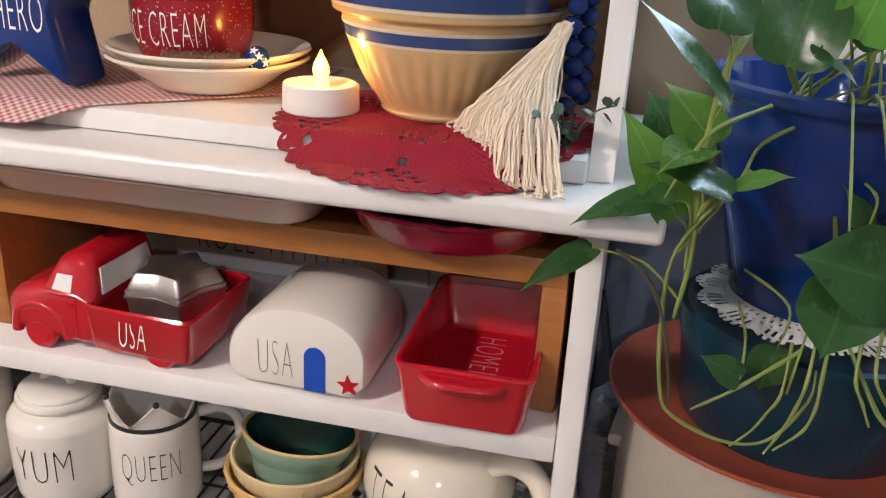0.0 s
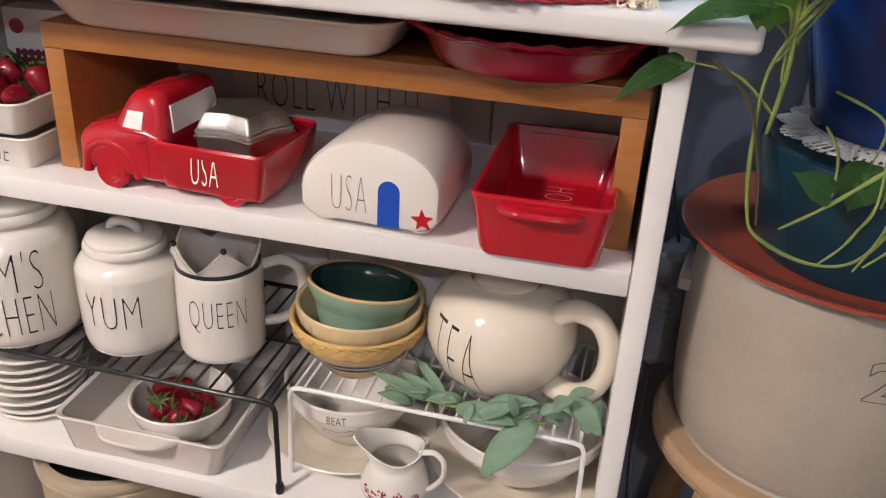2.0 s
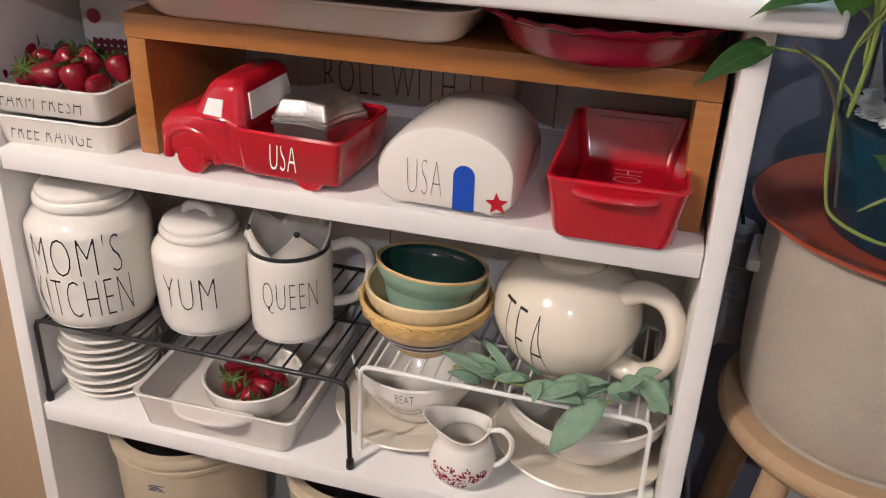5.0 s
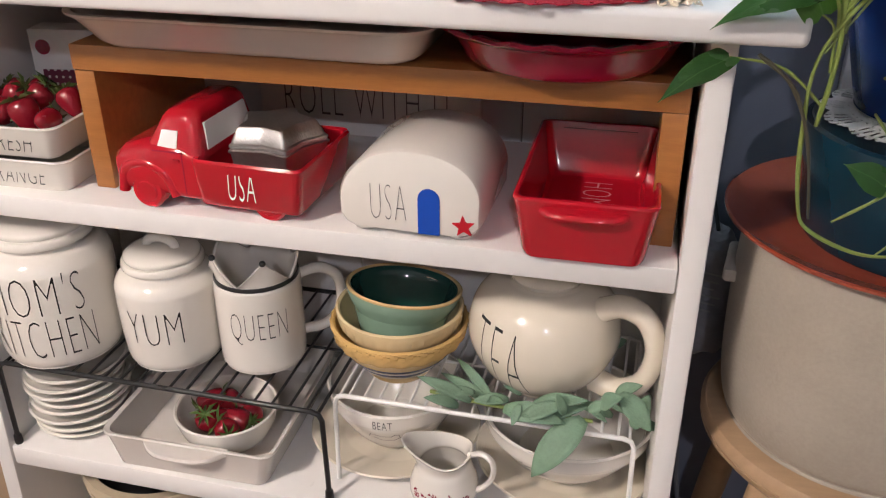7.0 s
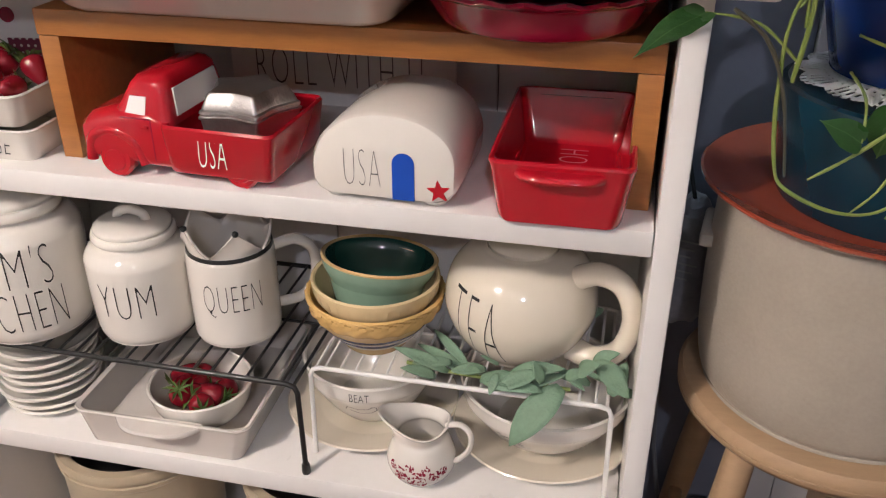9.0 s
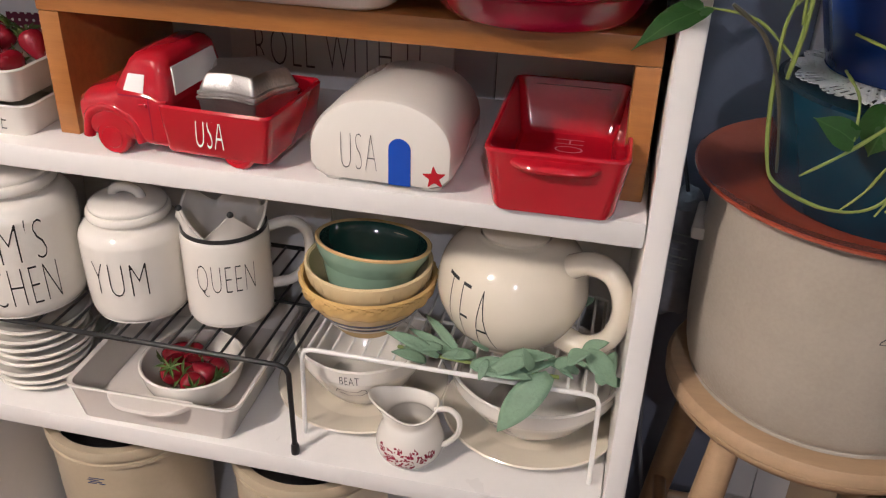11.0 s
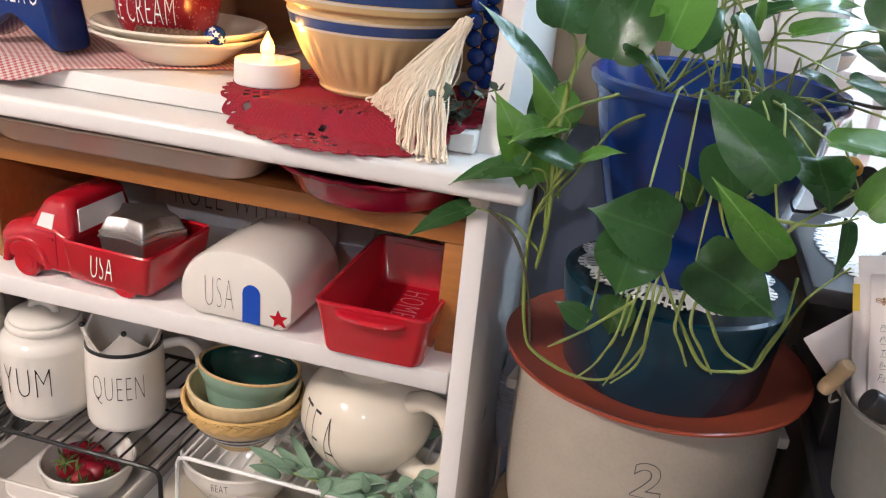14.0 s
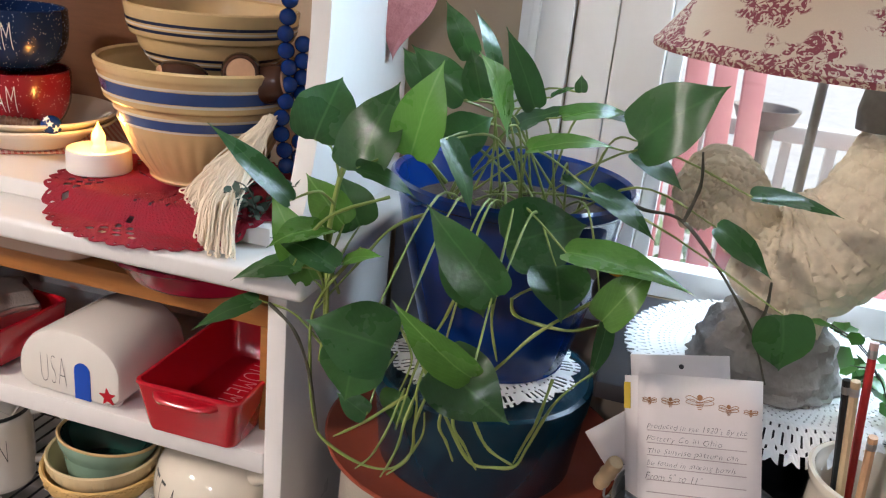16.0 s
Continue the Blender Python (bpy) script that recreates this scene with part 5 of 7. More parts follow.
for i in range(190):
    u = rt.random()
    ex = -0.100 + 0.108 * u + rt.uniform(-0.008, 0.008)
    ey = -0.038 - 0.088 * min(1.0, 1.35 * u) + rt.uniform(-0.012, 0.006)
    if ey > -0.083:
        ez = 0.0035
    else:
        ez = -0.0225
    ez += rt.random() * 0.008
    p0 = (-0.010 + rt.uniform(-0.006, 0.006), -0.017 + rt.uniform(-0.006, 0.004), 0.108 + rt.uniform(-0.004, 0.003))
    p1 = (-0.024 + 0.40 * (ex + 0.02) + rt.uniform(-0.005, 0.005), -0.046 + rt.uniform(-0.006, 0.004), 0.056 + rt.uniform(-0.006, 0.006))
    p2 = (ex * 0.8 - 0.01, ey * 0.75 - 0.006, 0.020 + rt.uniform(0, 0.010))
    p3 = (ex, ey, ez)
    way = smooth_profile([p0, p1, p2, (p3[0] * 0.9 + p2[0] * 0.1 + rt.uniform(-0.004, 0.004), p3[1] * 0.9 + p2[1] * 0.1, p3[2] + 0.003), p3], 4)
    ph, am = rt.uniform(0, 6.3), rt.uniform(0.0006, 0.0022)
    way = [(q[0] + am * math.sin(1.25 * n + ph), q[1] + am * math.cos(0.9 * n + ph), q[2] + 0.4 * am * (1 + math.sin(1.6 * n + ph))) for n, q in enumerate(way)]
    t1 = tube(way, rt.uniform(0.0009, 0.0015), 5, 2)
    me = bpy.data.meshes.new("strand")
    t1.to_mesh(me)
    bm.from_mesh(me)
    t1.free()
    bpy.data.meshes.remove(me)
tas = part("tassel", bm, COTTON, garland, "loose cream cotton strands fanning out")
tas["kind"] = "stuff"


def sprig(name, label, category, place, count, spread, leaf_len, mat, seed, up=1.0):
    """A little branching sprig with many small oval leaves."""
    rnd = random.Random(seed)
    sg = thing(name, label, category, place)
    for s in range(count):
        a = rnd.random() * 6.28
        end = Vector((math.cos(a) * spread, math.sin(a) * spread, up * spread * rnd.uniform(0.3, 1.3)))
        mid = end * 0.5 + Vector((0, 0, spread * 0.3))
        part("twig", tube([(0, 0, 0), tuple(mid), tuple(end)], 0.0008, 5, 4), STEM_DARK, sg)
        for k in range(7):
            t = (k + 1) / 7
            c = mid * (2 * t * (1 - t)) + end * (t * t)
            b = bmesh.new()
            m = Matrix.Translation(c) @ Euler((rnd.uniform(-1, 1), rnd.uniform(-1, 1), rnd.random() * 6.28)).to_matrix().to_4x4()
            L = leaf_len * rnd.uniform(0.7, 1.2)
            lo = [(0, 0, 0), (L * 0.35, L * 0.34, 0.001), (L * 0.75, L * 0.30, 0.0), (L, 0, -0.001), (L * 0.75, -L * 0.30, 0), (L * 0.35, -L * 0.34, 0.001)]
            ctr = b.verts.new(m @ Vector((L * 0.5, 0, -0.0012)))
            vs = [b.verts.new(m @ Vector(q)) for q in lo]
            for q in range(6):
                b.faces.new((ctr, vs[q], vs[(q + 1) % 6]))
            part("leaf", b, mat, sg)


sprig("greenery_sprig", "dark grey-green artificial sprig beside the beads", "sprig", (-0.070, 0.775, UP + 0.004), 9, 0.042, 0.013, EUCA, 3)


def sage_leaf(parent, base, tip, width, nrm):
    base, tip = Vector(base), Vector(tip)
    ax = tip - base
    L = ax.length
    ax.normalize()
    nrm = Vector(nrm)
    nrm = (nrm - ax * nrm.dot(ax)).normalized()
    side = ax.cross(nrm)
    rings = []
    n = 10
    for i in range(n + 1):
        t = i / n
        w = width * L * (math.sin(math.pi * min(1, 0.06 + 0.94 * t) ** 0.85) ** 0.8 if t < 1 else 0.02)
        c = base + ax * (L * t) - nrm * (0.10 * L * (2 * t - 1) ** 2)
        row = []
        for j in range(5):
            u = -1 + j / 2
            row.append(c + side * (u * w / 2) + nrm * (0.10 * w * abs(u) + 0.03 * w * math.sin(9 * t + 2 * u)))
        rings.append(row)
    bm = skin(rings, False, False, False)
    ob = part("leaf", bm, SAGE, parent)
    sol = ob.modifiers.new("thickness", "SOLIDIFY")
    sol.thickness = 0.0012


spray = thing("lambs_ear_spray", "soft grey-green artificial leaf spray lying on the rack", "artificial plant", (0, 0, 0))
UPV = (0, -0.5, 0.85)
sage_leaf(spray, (-0.271, 0.810, 0.557), (-0.343, 0.815, 0.580), 0.22, UPV)
sage_leaf(spray, (-0.269, 0.820, 0.563), (-0.318, 0.810, 0.562), 0.30, UPV)
sage_leaf(spray, (-0.249, 0.830, 0.550), (-0.305, 0.870, 0.578), 0.18, UPV)
sage_leaf(spray, (-0.247, 0.820, 0.549), (-0.322, 0.850, 0.566), 0.18, UPV)
sage_leaf(spray, (-0.133, 0.800, 0.561), (-0.188, 0.760, 0.493), 0.42, UPV)
sage_leaf(spray, (-0.196, 0.810, 0.565), (-0.129, 0.810, 0.584), 0.30, UPV)
sage_leaf(spray, (-0.230, 0.800, 0.562), (-0.152, 0.790, 0.561), 0.34, UPV)
sage_leaf(spray, (-0.161, 0.800, 0.578), (-0.213, 0.790, 0.551), 0.36, UPV)
sage_leaf(spray, (-0.114, 0.800, 0.585), (-0.089, 0.790, 0.609), 0.60, UPV)
sage_leaf(spray, (-0.090, 0.810, 0.599), (-0.050, 0.790, 0.566), 0.50, UPV)
sage_leaf(spray, (-0.097, 0.840, 0.576), (-0.067, 0.840, 0.594), 0.50, UPV)
sage_leaf(spray, (-0.114, 0.930, 0.583), (-0.090, 0.950, 0.587), 0.50, UPV)
sage_leaf(spray, (-0.153, 0.800, 0.562), (-0.165, 0.800, 0.594), 0.40, UPV)
sage_leaf(spray, (-0.209, 0.800, 0.570), (-0.215, 0.780, 0.550), 0.40, UPV)
sage_leaf(spray, (-0.127, 0.800, 0.575), (-0.102, 0.800, 0.591), 0.50, UPV)
sage_leaf(spray, (-0.072, 0.800, 0.559), (-0.057, 0.830, 0.590), 0.50, UPV)
rg = random.Random(31)
for i in range(16):
    bx, by = -0.285 + 0.0145 * i, 0.812 + rg.uniform(-0.008, 0.030)
    dx = rg.choice((-1, 1)) * rg.uniform(0.020, 0.045)
    sage_leaf(spray, (bx, by, 0.549 + rg.uniform(0, 0.006)), (bx + dx, by + rg.uniform(-0.022, 0.012), 0.551 + rg.uniform(-0.004, 0.022)), rg.uniform(0.24, 0.42), UPV)
part("stalk", tube([(-0.33, 0.83, 0.545), (-0.24, 0.815, 0.549), (-0.12, 0.812, 0.550)], 0.0025, 6), STEM, spray)

# ---- stool, crock and potted vine ----
CX, CY = 0.186, 0.875
ST = 0.572
stool = thing("wooden_stool", "round pale oak stool carrying a stoneware crock", "stool", (CX, CY, 0))
part("seat", lathe([(0.001, ST - 0.040), (0.150, ST - 0.040), (0.168, ST - 0.036), (0.178, ST - 0.024), (0.1785, ST - 0.019), (0.1768, ST - 0.018), (0.1785, ST - 0.017), (0.179, ST - 0.010), (0.174, ST - 0.002), (0.164, ST), (0.001, ST)], 72), STOOL_WOOD, stool)
for sx, sy in ((-1, -1), (1, -1), (1, 1), (-1, 1)):
    part("leg", tube([(0.105 * sx, 0.105 * sy, ST - 0.040), (0.135 * sx, 0.135 * sy, 0.28), (0.165 * sx, 0.165 * sy, 0.0)], lambda t: 0.021 - 0.004 * abs(2 * t - 0.8), 14), STOOL_WOOD, stool)
for a, b, z in (((-1, -1), (1, -1), 0.20), ((-1, 1), (1, 1), 0.20), ((-1, -1), (-1, 1), 0.25), ((1, -1), (1, 1), 0.25)):
    part("stretcher", tube([(0.142 * a[0], 0.142 * a[1], z), (0.142 * b[0], 0.142 * b[1], z)], 0.010, 10, 1), STOOL_WOOD, stool)

crock = thing("stoneware_crock", "grey stoneware crock with a faint stamped numeral", "crock", (CX, CY, ST))
co = smooth_profile([(0.001, 0), (0.140, 0.0), (0.150, 0.005), (0.158, 0.018), (0.164, 0.06), (0.1665, 0.14), (0.165, 0.20), (0.1635, 0.225), (0.1620, 0.238), (0.160, 0.243)], 4)
part("crock", lathe(co + [(0.155, 0.243), (0.150, 0.235), (0.150, 0.02), (0.001, 0.016)], 80), STONEWARE, crock)
numeral = part("numeral", wrap(lettering("2", 0.046, 0.034, 2, -0.034), co, 0.178, -85), INK_GREY, crock, "faded outline numeral")
part("numeral_middle", wrap(lettering("2", 0.0436, 0.0318, 2, -0.012), co, 0.178, -85, 0.0010), STONEWARE, numeral)
for a in (172, 8):
    d = Vector((math.cos(radians(a)), math.sin(radians(a)), 0))
    part("lug", moved(box(-0.008, 0.012, -0.040, 0.040, 0.165, 0.182, 0.005), Matrix.Translation(d * 0.164) @ Matrix.Rotation(radians(a), 4, "Z")), STONEWARE, crock)

saucer = thing("plant_saucer", "wide terracotta-coloured glazed saucer on the crock", "saucer", (CX, CY, ST + 0.2435))
part("dish", lathe([(0.001, 0.0), (0.150, 0.0), (0.165, 0.003), (0.184, 0.010), (0.1885, 0.013), (0.1885, 0.0155), (0.186, 0.0165), (0.160, 0.0085), (0.145, 0.0065), (0.001, 0.006)], 88), TERRACOTTA, saucer)

TZ = ST + 0.2500
tealpot = thing("round_tin", "dark teal round tin turned upside down as a stand", "tin", (CX + 0.008, CY - 0.022, TZ))
part("wall", lathe([(0.001, 0.0), (0.118, 0.0), (0.120, 0.003), (0.1295, 0.088), (0.001, 0.088)], 80), TEAL, tealpot)
part("lid", lathe([(0.122, 0.0885), (0.1315, 0.0885), (0.1335, 0.112), (0.1325, 0.1165), (0.127, 0.1185), (0.122, 0.1165), (0.001, 0.1165)], 80), TEAL, tealpot)

LZ = TZ + 0.1195


def lace_holes(i, j):
    if i < 16:
        return False
    s = j % 24
    if i >= 30:
        return 3 <= s <= 20 and j % 4 in (1, 2) and i % 3 != 0
    return i % 4 in (1, 2) and (j + 3 * (i // 4)) % 6 in (1, 2)


lace = crochet(CX + 0.005, CY - 0.008, 0.106, lambda x, y: LZ + 0.0012 + 0.0012 * math.sin(60 * x) * math.sin(55 * y), LACE, "lace_doily", "white lace doily under the blue pot", lace_holes, 14, 36, 336, edge=0.11)

BZ = LZ + 0.0040
BPX, BPY = CX + 0.010, CY + 0.012
bluepot = thing("flower_pot", "deep cobalt blue glazed flower pot with a vine", "flower pot", (BPX, BPY, BZ))
bo_ = smooth_profile([(0.001, 0), (0.078, 0.0), (0.086, 0.004), (0.094, 0.03), (0.118, 0.125), (0.133, 0.198), (0.142, 0.212), (0.143, 0.222)], 4)
part("pot", lathe(bo_ + [(0.139, 0.225), (0.134, 0.221), (0.1265, 0.188), (0.120, 0.169), (0.001, 0.169)], 80), BLUE_GLAZE, bluepot)
part("soil", lathe([(0.001, 0.188), (0.05, 0.192), (0.10, 0.187), (0.1245, 0.182), (0.12, 0.170), (0.001, 0.170)], 40, lambda a, r, z: (r, z + (0.003 * noise.noise(Vector((60 * r * math.cos(a), 60 * r * math.sin(a), 0))) if 0.001 < r < 0.12 else 0))), SOIL, bluepot, "dark crumbly potting soil")


def leaf_material(name, base, back):
    """Waxy leaf with a paler midrib and soft mottling."""
    m = pm(name, base, 0.28, 0.36, 16, 160, 0.24, spec=0.45, island=0.35)
    nt = m.node_tree
    b = nt.nodes["Principled BSDF"]
    old = b.inputs["Base Color"].links[0].from_socket
    uv = nt.nodes.new("ShaderNodeUVMap")
    sp_ = nt.nodes.new("ShaderNodeSeparateXYZ")
    nt.links.new(uv.outputs["UV"], sp_.inputs[0])
    ab = nt.nodes.new("ShaderNodeMath")
    ab.operation = "ABSOLUTE"
    nt.links.new(sp_.outputs["X"], ab.inputs[0])
    lt = nt.nodes.new("ShaderNodeMapRange")
    lt.inputs["From Min"].default_value, lt.inputs["From Max"].default_value = 0.015, 0.06
    lt.inputs["To Min"].default_value, lt.inputs["To Max"].default_value = 0.55, 0.0
    nt.links.new(ab.outputs[0], lt.inputs["Value"])
    # faint side veins running out and forward from the midrib
    vv = nt.nodes.new("ShaderNodeMath")
    vv.operation = "MULTIPLY_ADD"
    vv.inputs[1].default_value = -0.55
    nt.links.new(ab.outputs[0], vv.inputs[0])
    nt.links.new(sp_.outputs["Y"], vv.inputs[2])
    wv = nt.nodes.new("ShaderNodeMath")
    wv.operation = "MULTIPLY"
    wv.inputs[1].default_value = 62
    nt.links.new(vv.outputs[0], wv.inputs[0])
    sn = nt.nodes.new("ShaderNodeMath")
    sn.operation = "SINE"
    nt.links.new(wv.outputs[0], sn.inputs[0])
    vr = nt.nodes.new("ShaderNodeMapRange")
    vr.inputs["From Min"].default_value, vr.inputs["From Max"].default_value = 0.80, 1.0
    vr.inputs["To Min"].default_value, vr.inputs["To Max"].default_value = 0.0, 0.10
    nt.links.new(sn.outputs[0], vr.inputs["Value"])
    mxv = nt.nodes.new("ShaderNodeMath")
    mxv.operation = "MAXIMUM"
    nt.links.new(lt.outputs["Result"], mxv.inputs[0])
    nt.links.new(vr.outputs["Result"], mxv.inputs[1])
    mx = nt.nodes.new("ShaderNodeMix")
    mx.data_type = "RGBA"
    nt.links.new(mxv.outputs[0], mx.inputs["Factor"])
    nt.links.new(old, mx.inputs["A"])
    mx.inputs["B"].default_value = (*back, 1)
    nt.links.new(mx.outputs["Result"], b.inputs["Base Color"])
    b.inputs["Subsurface Weight"].default_value = 0.0
    # light passes through the blade
    tl = nt.nodes.new("ShaderNodeBsdfTranslucent")
    nt.links.new(mx.outputs["Result"], tl.inputs["Color"])
    ms = nt.nodes.new("ShaderNodeMixShader")
    ms.inputs["Fac"].default_value = 0.22
    nt.links.new(b.outputs["BSDF"], ms.inputs[1])
    nt.links.new(tl.outputs["BSDF"], ms.inputs[2])
    nt.links.new(ms.outputs["Shader"], nt.nodes["Material Output"].inputs["Surface"])
    return m


LEAF = leaf_material("pothos_leaf", (0.034, 0.104, 0.028), (0.075, 0.17, 0.055))
LEAF_BRIGHT = leaf_material("young_pothos_leaf", (0.090, 0.22, 0.035), (0.20, 0.36, 0.10))
vine = thing("pothos_vine", "trailing green pothos with waxy heart-shaped leaves", "plant", (0, 0, 0))
FLAT, FACE, SIDE = (0.0, -0.35, 0.94), (0.12, -0.80, 0.55), (0.75, -0.45, 0.45)
rl = random.Random(12)


def leaf(base, tip, width, hint, mat=None):
    """A heart-shaped blade from its stalk end to its tip, folded a little along the midrib."""
    base, tip = Vector(base), Vector(tip)
    ax = tip - base
    L = ax.length
    ax.normalize()
    nrm = Vector(hint) + Vector((rl.uniform(-0.25, 0.25), rl.uniform(-0.15, 0.15), rl.uniform(-0.15, 0.15)))
    nrm = (nrm - ax * nrm.dot(ax)).normalized()
    side = ax.cross(nrm)
    n, mcols = 22, 9
    fold, droop, wave = rl.uniform(0.06, 0.20), rl.uniform(0.06, 0.16), rl.uniform(0, 6)
    bm = bmesh.new()
    uvl = bm.loops.layers.uv.new("UVMap")
    V, UVS = {}, {}
    for i in range(n + 1):
        t = i / n
        half = 0.5 * width * L * 1.10 * (math.sin(math.pi * (t * 0.992 + 0.008) ** 0.64) ** (0.68 + 0.62 * t * t) * (1 - 0.2 * t ** 5) if t < 0.999 else 0.0)
        half = max(half, 0.0004)
        for j in range(mcols):
            u = -1 + 2 * j / (mcols - 1)
            back = -0.16 * L * abs(u) ** 1.4 * max(0, 1 - 2.6 * t) * min(1.0, 6 * t + 0.2)
            p = base + ax * (L * t + back) + side * (u * half)
            p += nrm * (fold * half * abs(u) ** 1.3 - droop * L * (1.6 * t - 0.6) ** 2 + 0.075 * half * math.sin(7 * t + wave + 2.2 * u) + 0.022 * half * math.sin(34 * t - 9 * abs(u)))
            V[i, j] = bm.verts.new(p)
            UVS[V[i, j]] = (u * half / (0.5 * width * L), t)
    for i in range(n):
        for j in range(mcols - 1):
            f = bm.faces.new((V[i, j], V[i + 1, j], V[i + 1, j + 1], V[i, j + 1]))
            for lp in f.loops:
                lp[uvl].uv = UVS[lp.vert]
    ob = part("leaf", bm, mat or (LEAF_BRIGHT if rl.random() < 0.12 else LEAF), vine)
    return ob


def stem(pts, r=0.0020, mat=None, name="stem"):
    part(name, tube(pts, lambda t: r * (1 + 0.16 * math.sin(23 * t + 90 * pts[0][0])) * (0.95 - 0.45 * t ** 3), 7, 6), mat or STEM, vine)


leaf((0.051, 0.606, 1.189), (-0.013, 0.577, 1.257), 0.24, SIDE)
leaf((0.041, 0.672, 1.232), (0.040, 0.735, 1.288), 0.66, FACE)
leaf((0.091, 0.658, 1.211), (0.112, 0.697, 1.294), 0.62, FACE)
leaf((0.137, 0.672, 1.230), (0.159, 0.669, 1.319), 0.52, FACE)
leaf((0.212, 0.753, 1.255), (0.204, 0.663, 1.335), 0.36, SIDE, LEAF_BRIGHT)
leaf((0.231, 0.770, 1.273), (0.199, 0.750, 1.348), 0.32, FACE)
leaf((0.329, 0.815, 1.247), (0.406, 0.796, 1.317), 0.66, FACE)
leaf((0.252, 0.813, 1.263), (0.320, 0.850, 1.274), 0.36, FLAT, LEAF_BRIGHT)
leaf((0.240, 0.708, 1.249), (0.317, 0.720, 1.266), 0.32, FLAT)
leaf((0.189, 0.617, 1.265), (0.223, 0.603, 1.209), 0.36, SIDE)
leaf((0.248, 0.607, 1.137), (0.172, 0.620, 1.203), 0.44, (-0.25, -0.75, 0.55))
leaf((0.232, 0.705, 1.153), (0.302, 0.775, 1.166), 0.72, FACE)
leaf((0.292, 0.688, 1.163), (0.412, 0.679, 1.156), 0.36, FLAT, LEAF_BRIGHT)
leaf((0.284, 0.693, 1.144), (0.302, 0.652, 1.109), 0.95, FACE)
leaf((0.334, 0.677, 1.104), (0.373, 0.687, 1.165), 0.50, FACE, LEAF_BRIGHT)
leaf((0.337, 0.742, 1.075), (0.333, 0.706, 1.024), 0.32, SIDE)
leaf((0.252, 0.529, 1.095), (0.191, 0.497, 1.156), 0.34, (-0.35, -0.75, 0.5), LEAF_BRIGHT)
leaf((0.196, 0.631, 1.048), (0.273, 0.608, 1.017), 0.72, FACE)
leaf((0.171, 0.566, 1.088), (0.104, 0.536, 1.111), 0.78, FACE)
leaf((0.141, 0.567, 1.084), (0.133, 0.554, 1.030), 0.98, FACE)
leaf((0.025, 0.685, 1.095), (-0.056, 0.677, 1.072), 0.42, FLAT)
leaf((-0.033, 0.706, 1.035), (-0.088, 0.659, 1.008), 0.36, FLAT)
leaf((0.045, 0.703, 1.136), (0.012, 0.638, 1.134), 0.50, FLAT)
leaf((0.034, 0.821, 1.097), (0.000, 0.828, 1.153), 0.80, FACE)
leaf((0.034, 0.700, 1.073), (-0.019, 0.700, 1.161), 0.40, FACE, LEAF_BRIGHT)
leaf((0.104, 0.631, 1.224), (0.152, 0.669, 1.198), 0.36, FLAT)
leaf((0.148, 0.751, 1.226), (0.187, 0.789, 1.256), 0.70, FACE)
leaf((0.152, 0.790, 1.267), (0.090, 0.791, 1.316), 0.46, FACE)
leaf((0.153, 0.800, 1.310), (0.120, 0.800, 1.362), 0.42, FACE)
leaf((0.181, 0.800, 1.302), (0.156, 0.800, 1.358), 0.36, SIDE)
leaf((0.303, 0.737, 1.211), (0.371, 0.726, 1.180), 0.40, FLAT)
leaf((0.446, 0.748, 1.228), (0.530, 0.761, 1.223), 0.32, FLAT)
leaf((0.423, 0.787, 1.181), (0.485, 0.781, 1.142), 0.42, FLAT)
leaf((0.496, 0.741, 1.119), (0.506, 0.744, 1.058), 0.85, FACE)
leaf((0.261, 0.861, 1.280), (0.258, 0.865, 1.298), 0.70, FACE)
leaf((0.326, 0.862, 1.226), (0.386, 0.853, 1.198), 0.50, FLAT)
leaf((0.135, 0.708, 0.962), (0.129, 0.720, 0.910), 0.70, FACE)
leaf((0.107, 0.690, 0.936), (0.071, 0.690, 0.954), 0.62, FACE)
leaf((0.201, 0.654, 1.152), (0.225, 0.674, 1.081), 0.62, FACE)
leaf((0.194, 0.820, 1.238), (0.244, 0.820, 1.267), 0.50, FLAT)
leaf((0.236, 0.820, 1.278), (0.260, 0.820, 1.293), 0.50, FLAT)
leaf((0.273, 0.870, 1.259), (0.326, 0.870, 1.256), 0.36, FLAT)
leaf((0.071, 0.670, 1.108), (-0.001, 0.670, 1.131), 0.45, FLAT)
leaf((0.265, 0.780, 1.205), (0.310, 0.780, 1.193), 0.40, FLAT)
leaf((0.056, 0.720, 1.133), (0.010, 0.720, 1.180), 0.60, FACE)
leaf((0.074, 0.680, 1.110), (0.114, 0.680, 1.127), 0.50, FLAT, LEAF_BRIGHT)
leaf((0.114, 0.800, 1.268), (0.078, 0.800, 1.310), 0.55, FACE)
leaf((0.173, 0.780, 1.273), (0.157, 0.780, 1.322), 0.60, FACE)
leaf((0.193, 0.740, 1.064), (0.171, 0.740, 1.104), 0.50, FACE)
leaf((0.215, 0.840, 1.245), (0.260, 0.840, 1.270), 0.45, FLAT)
stem([(0.085, 0.700, 1.119), (0.038, 0.700, 1.046), (0.034, 0.700, 0.977), (0.042, 0.700, 0.909), (0.056, 0.700, 0.884), (0.102, 0.700, 0.866), (0.141, 0.700, 0.874), (0.167, 0.700, 0.918), (0.168, 0.700, 0.950)])
stem([(0.150, 0.690, 0.971), (0.132, 0.690, 0.953), (0.102, 0.690, 0.924), (0.070, 0.690, 0.899)])
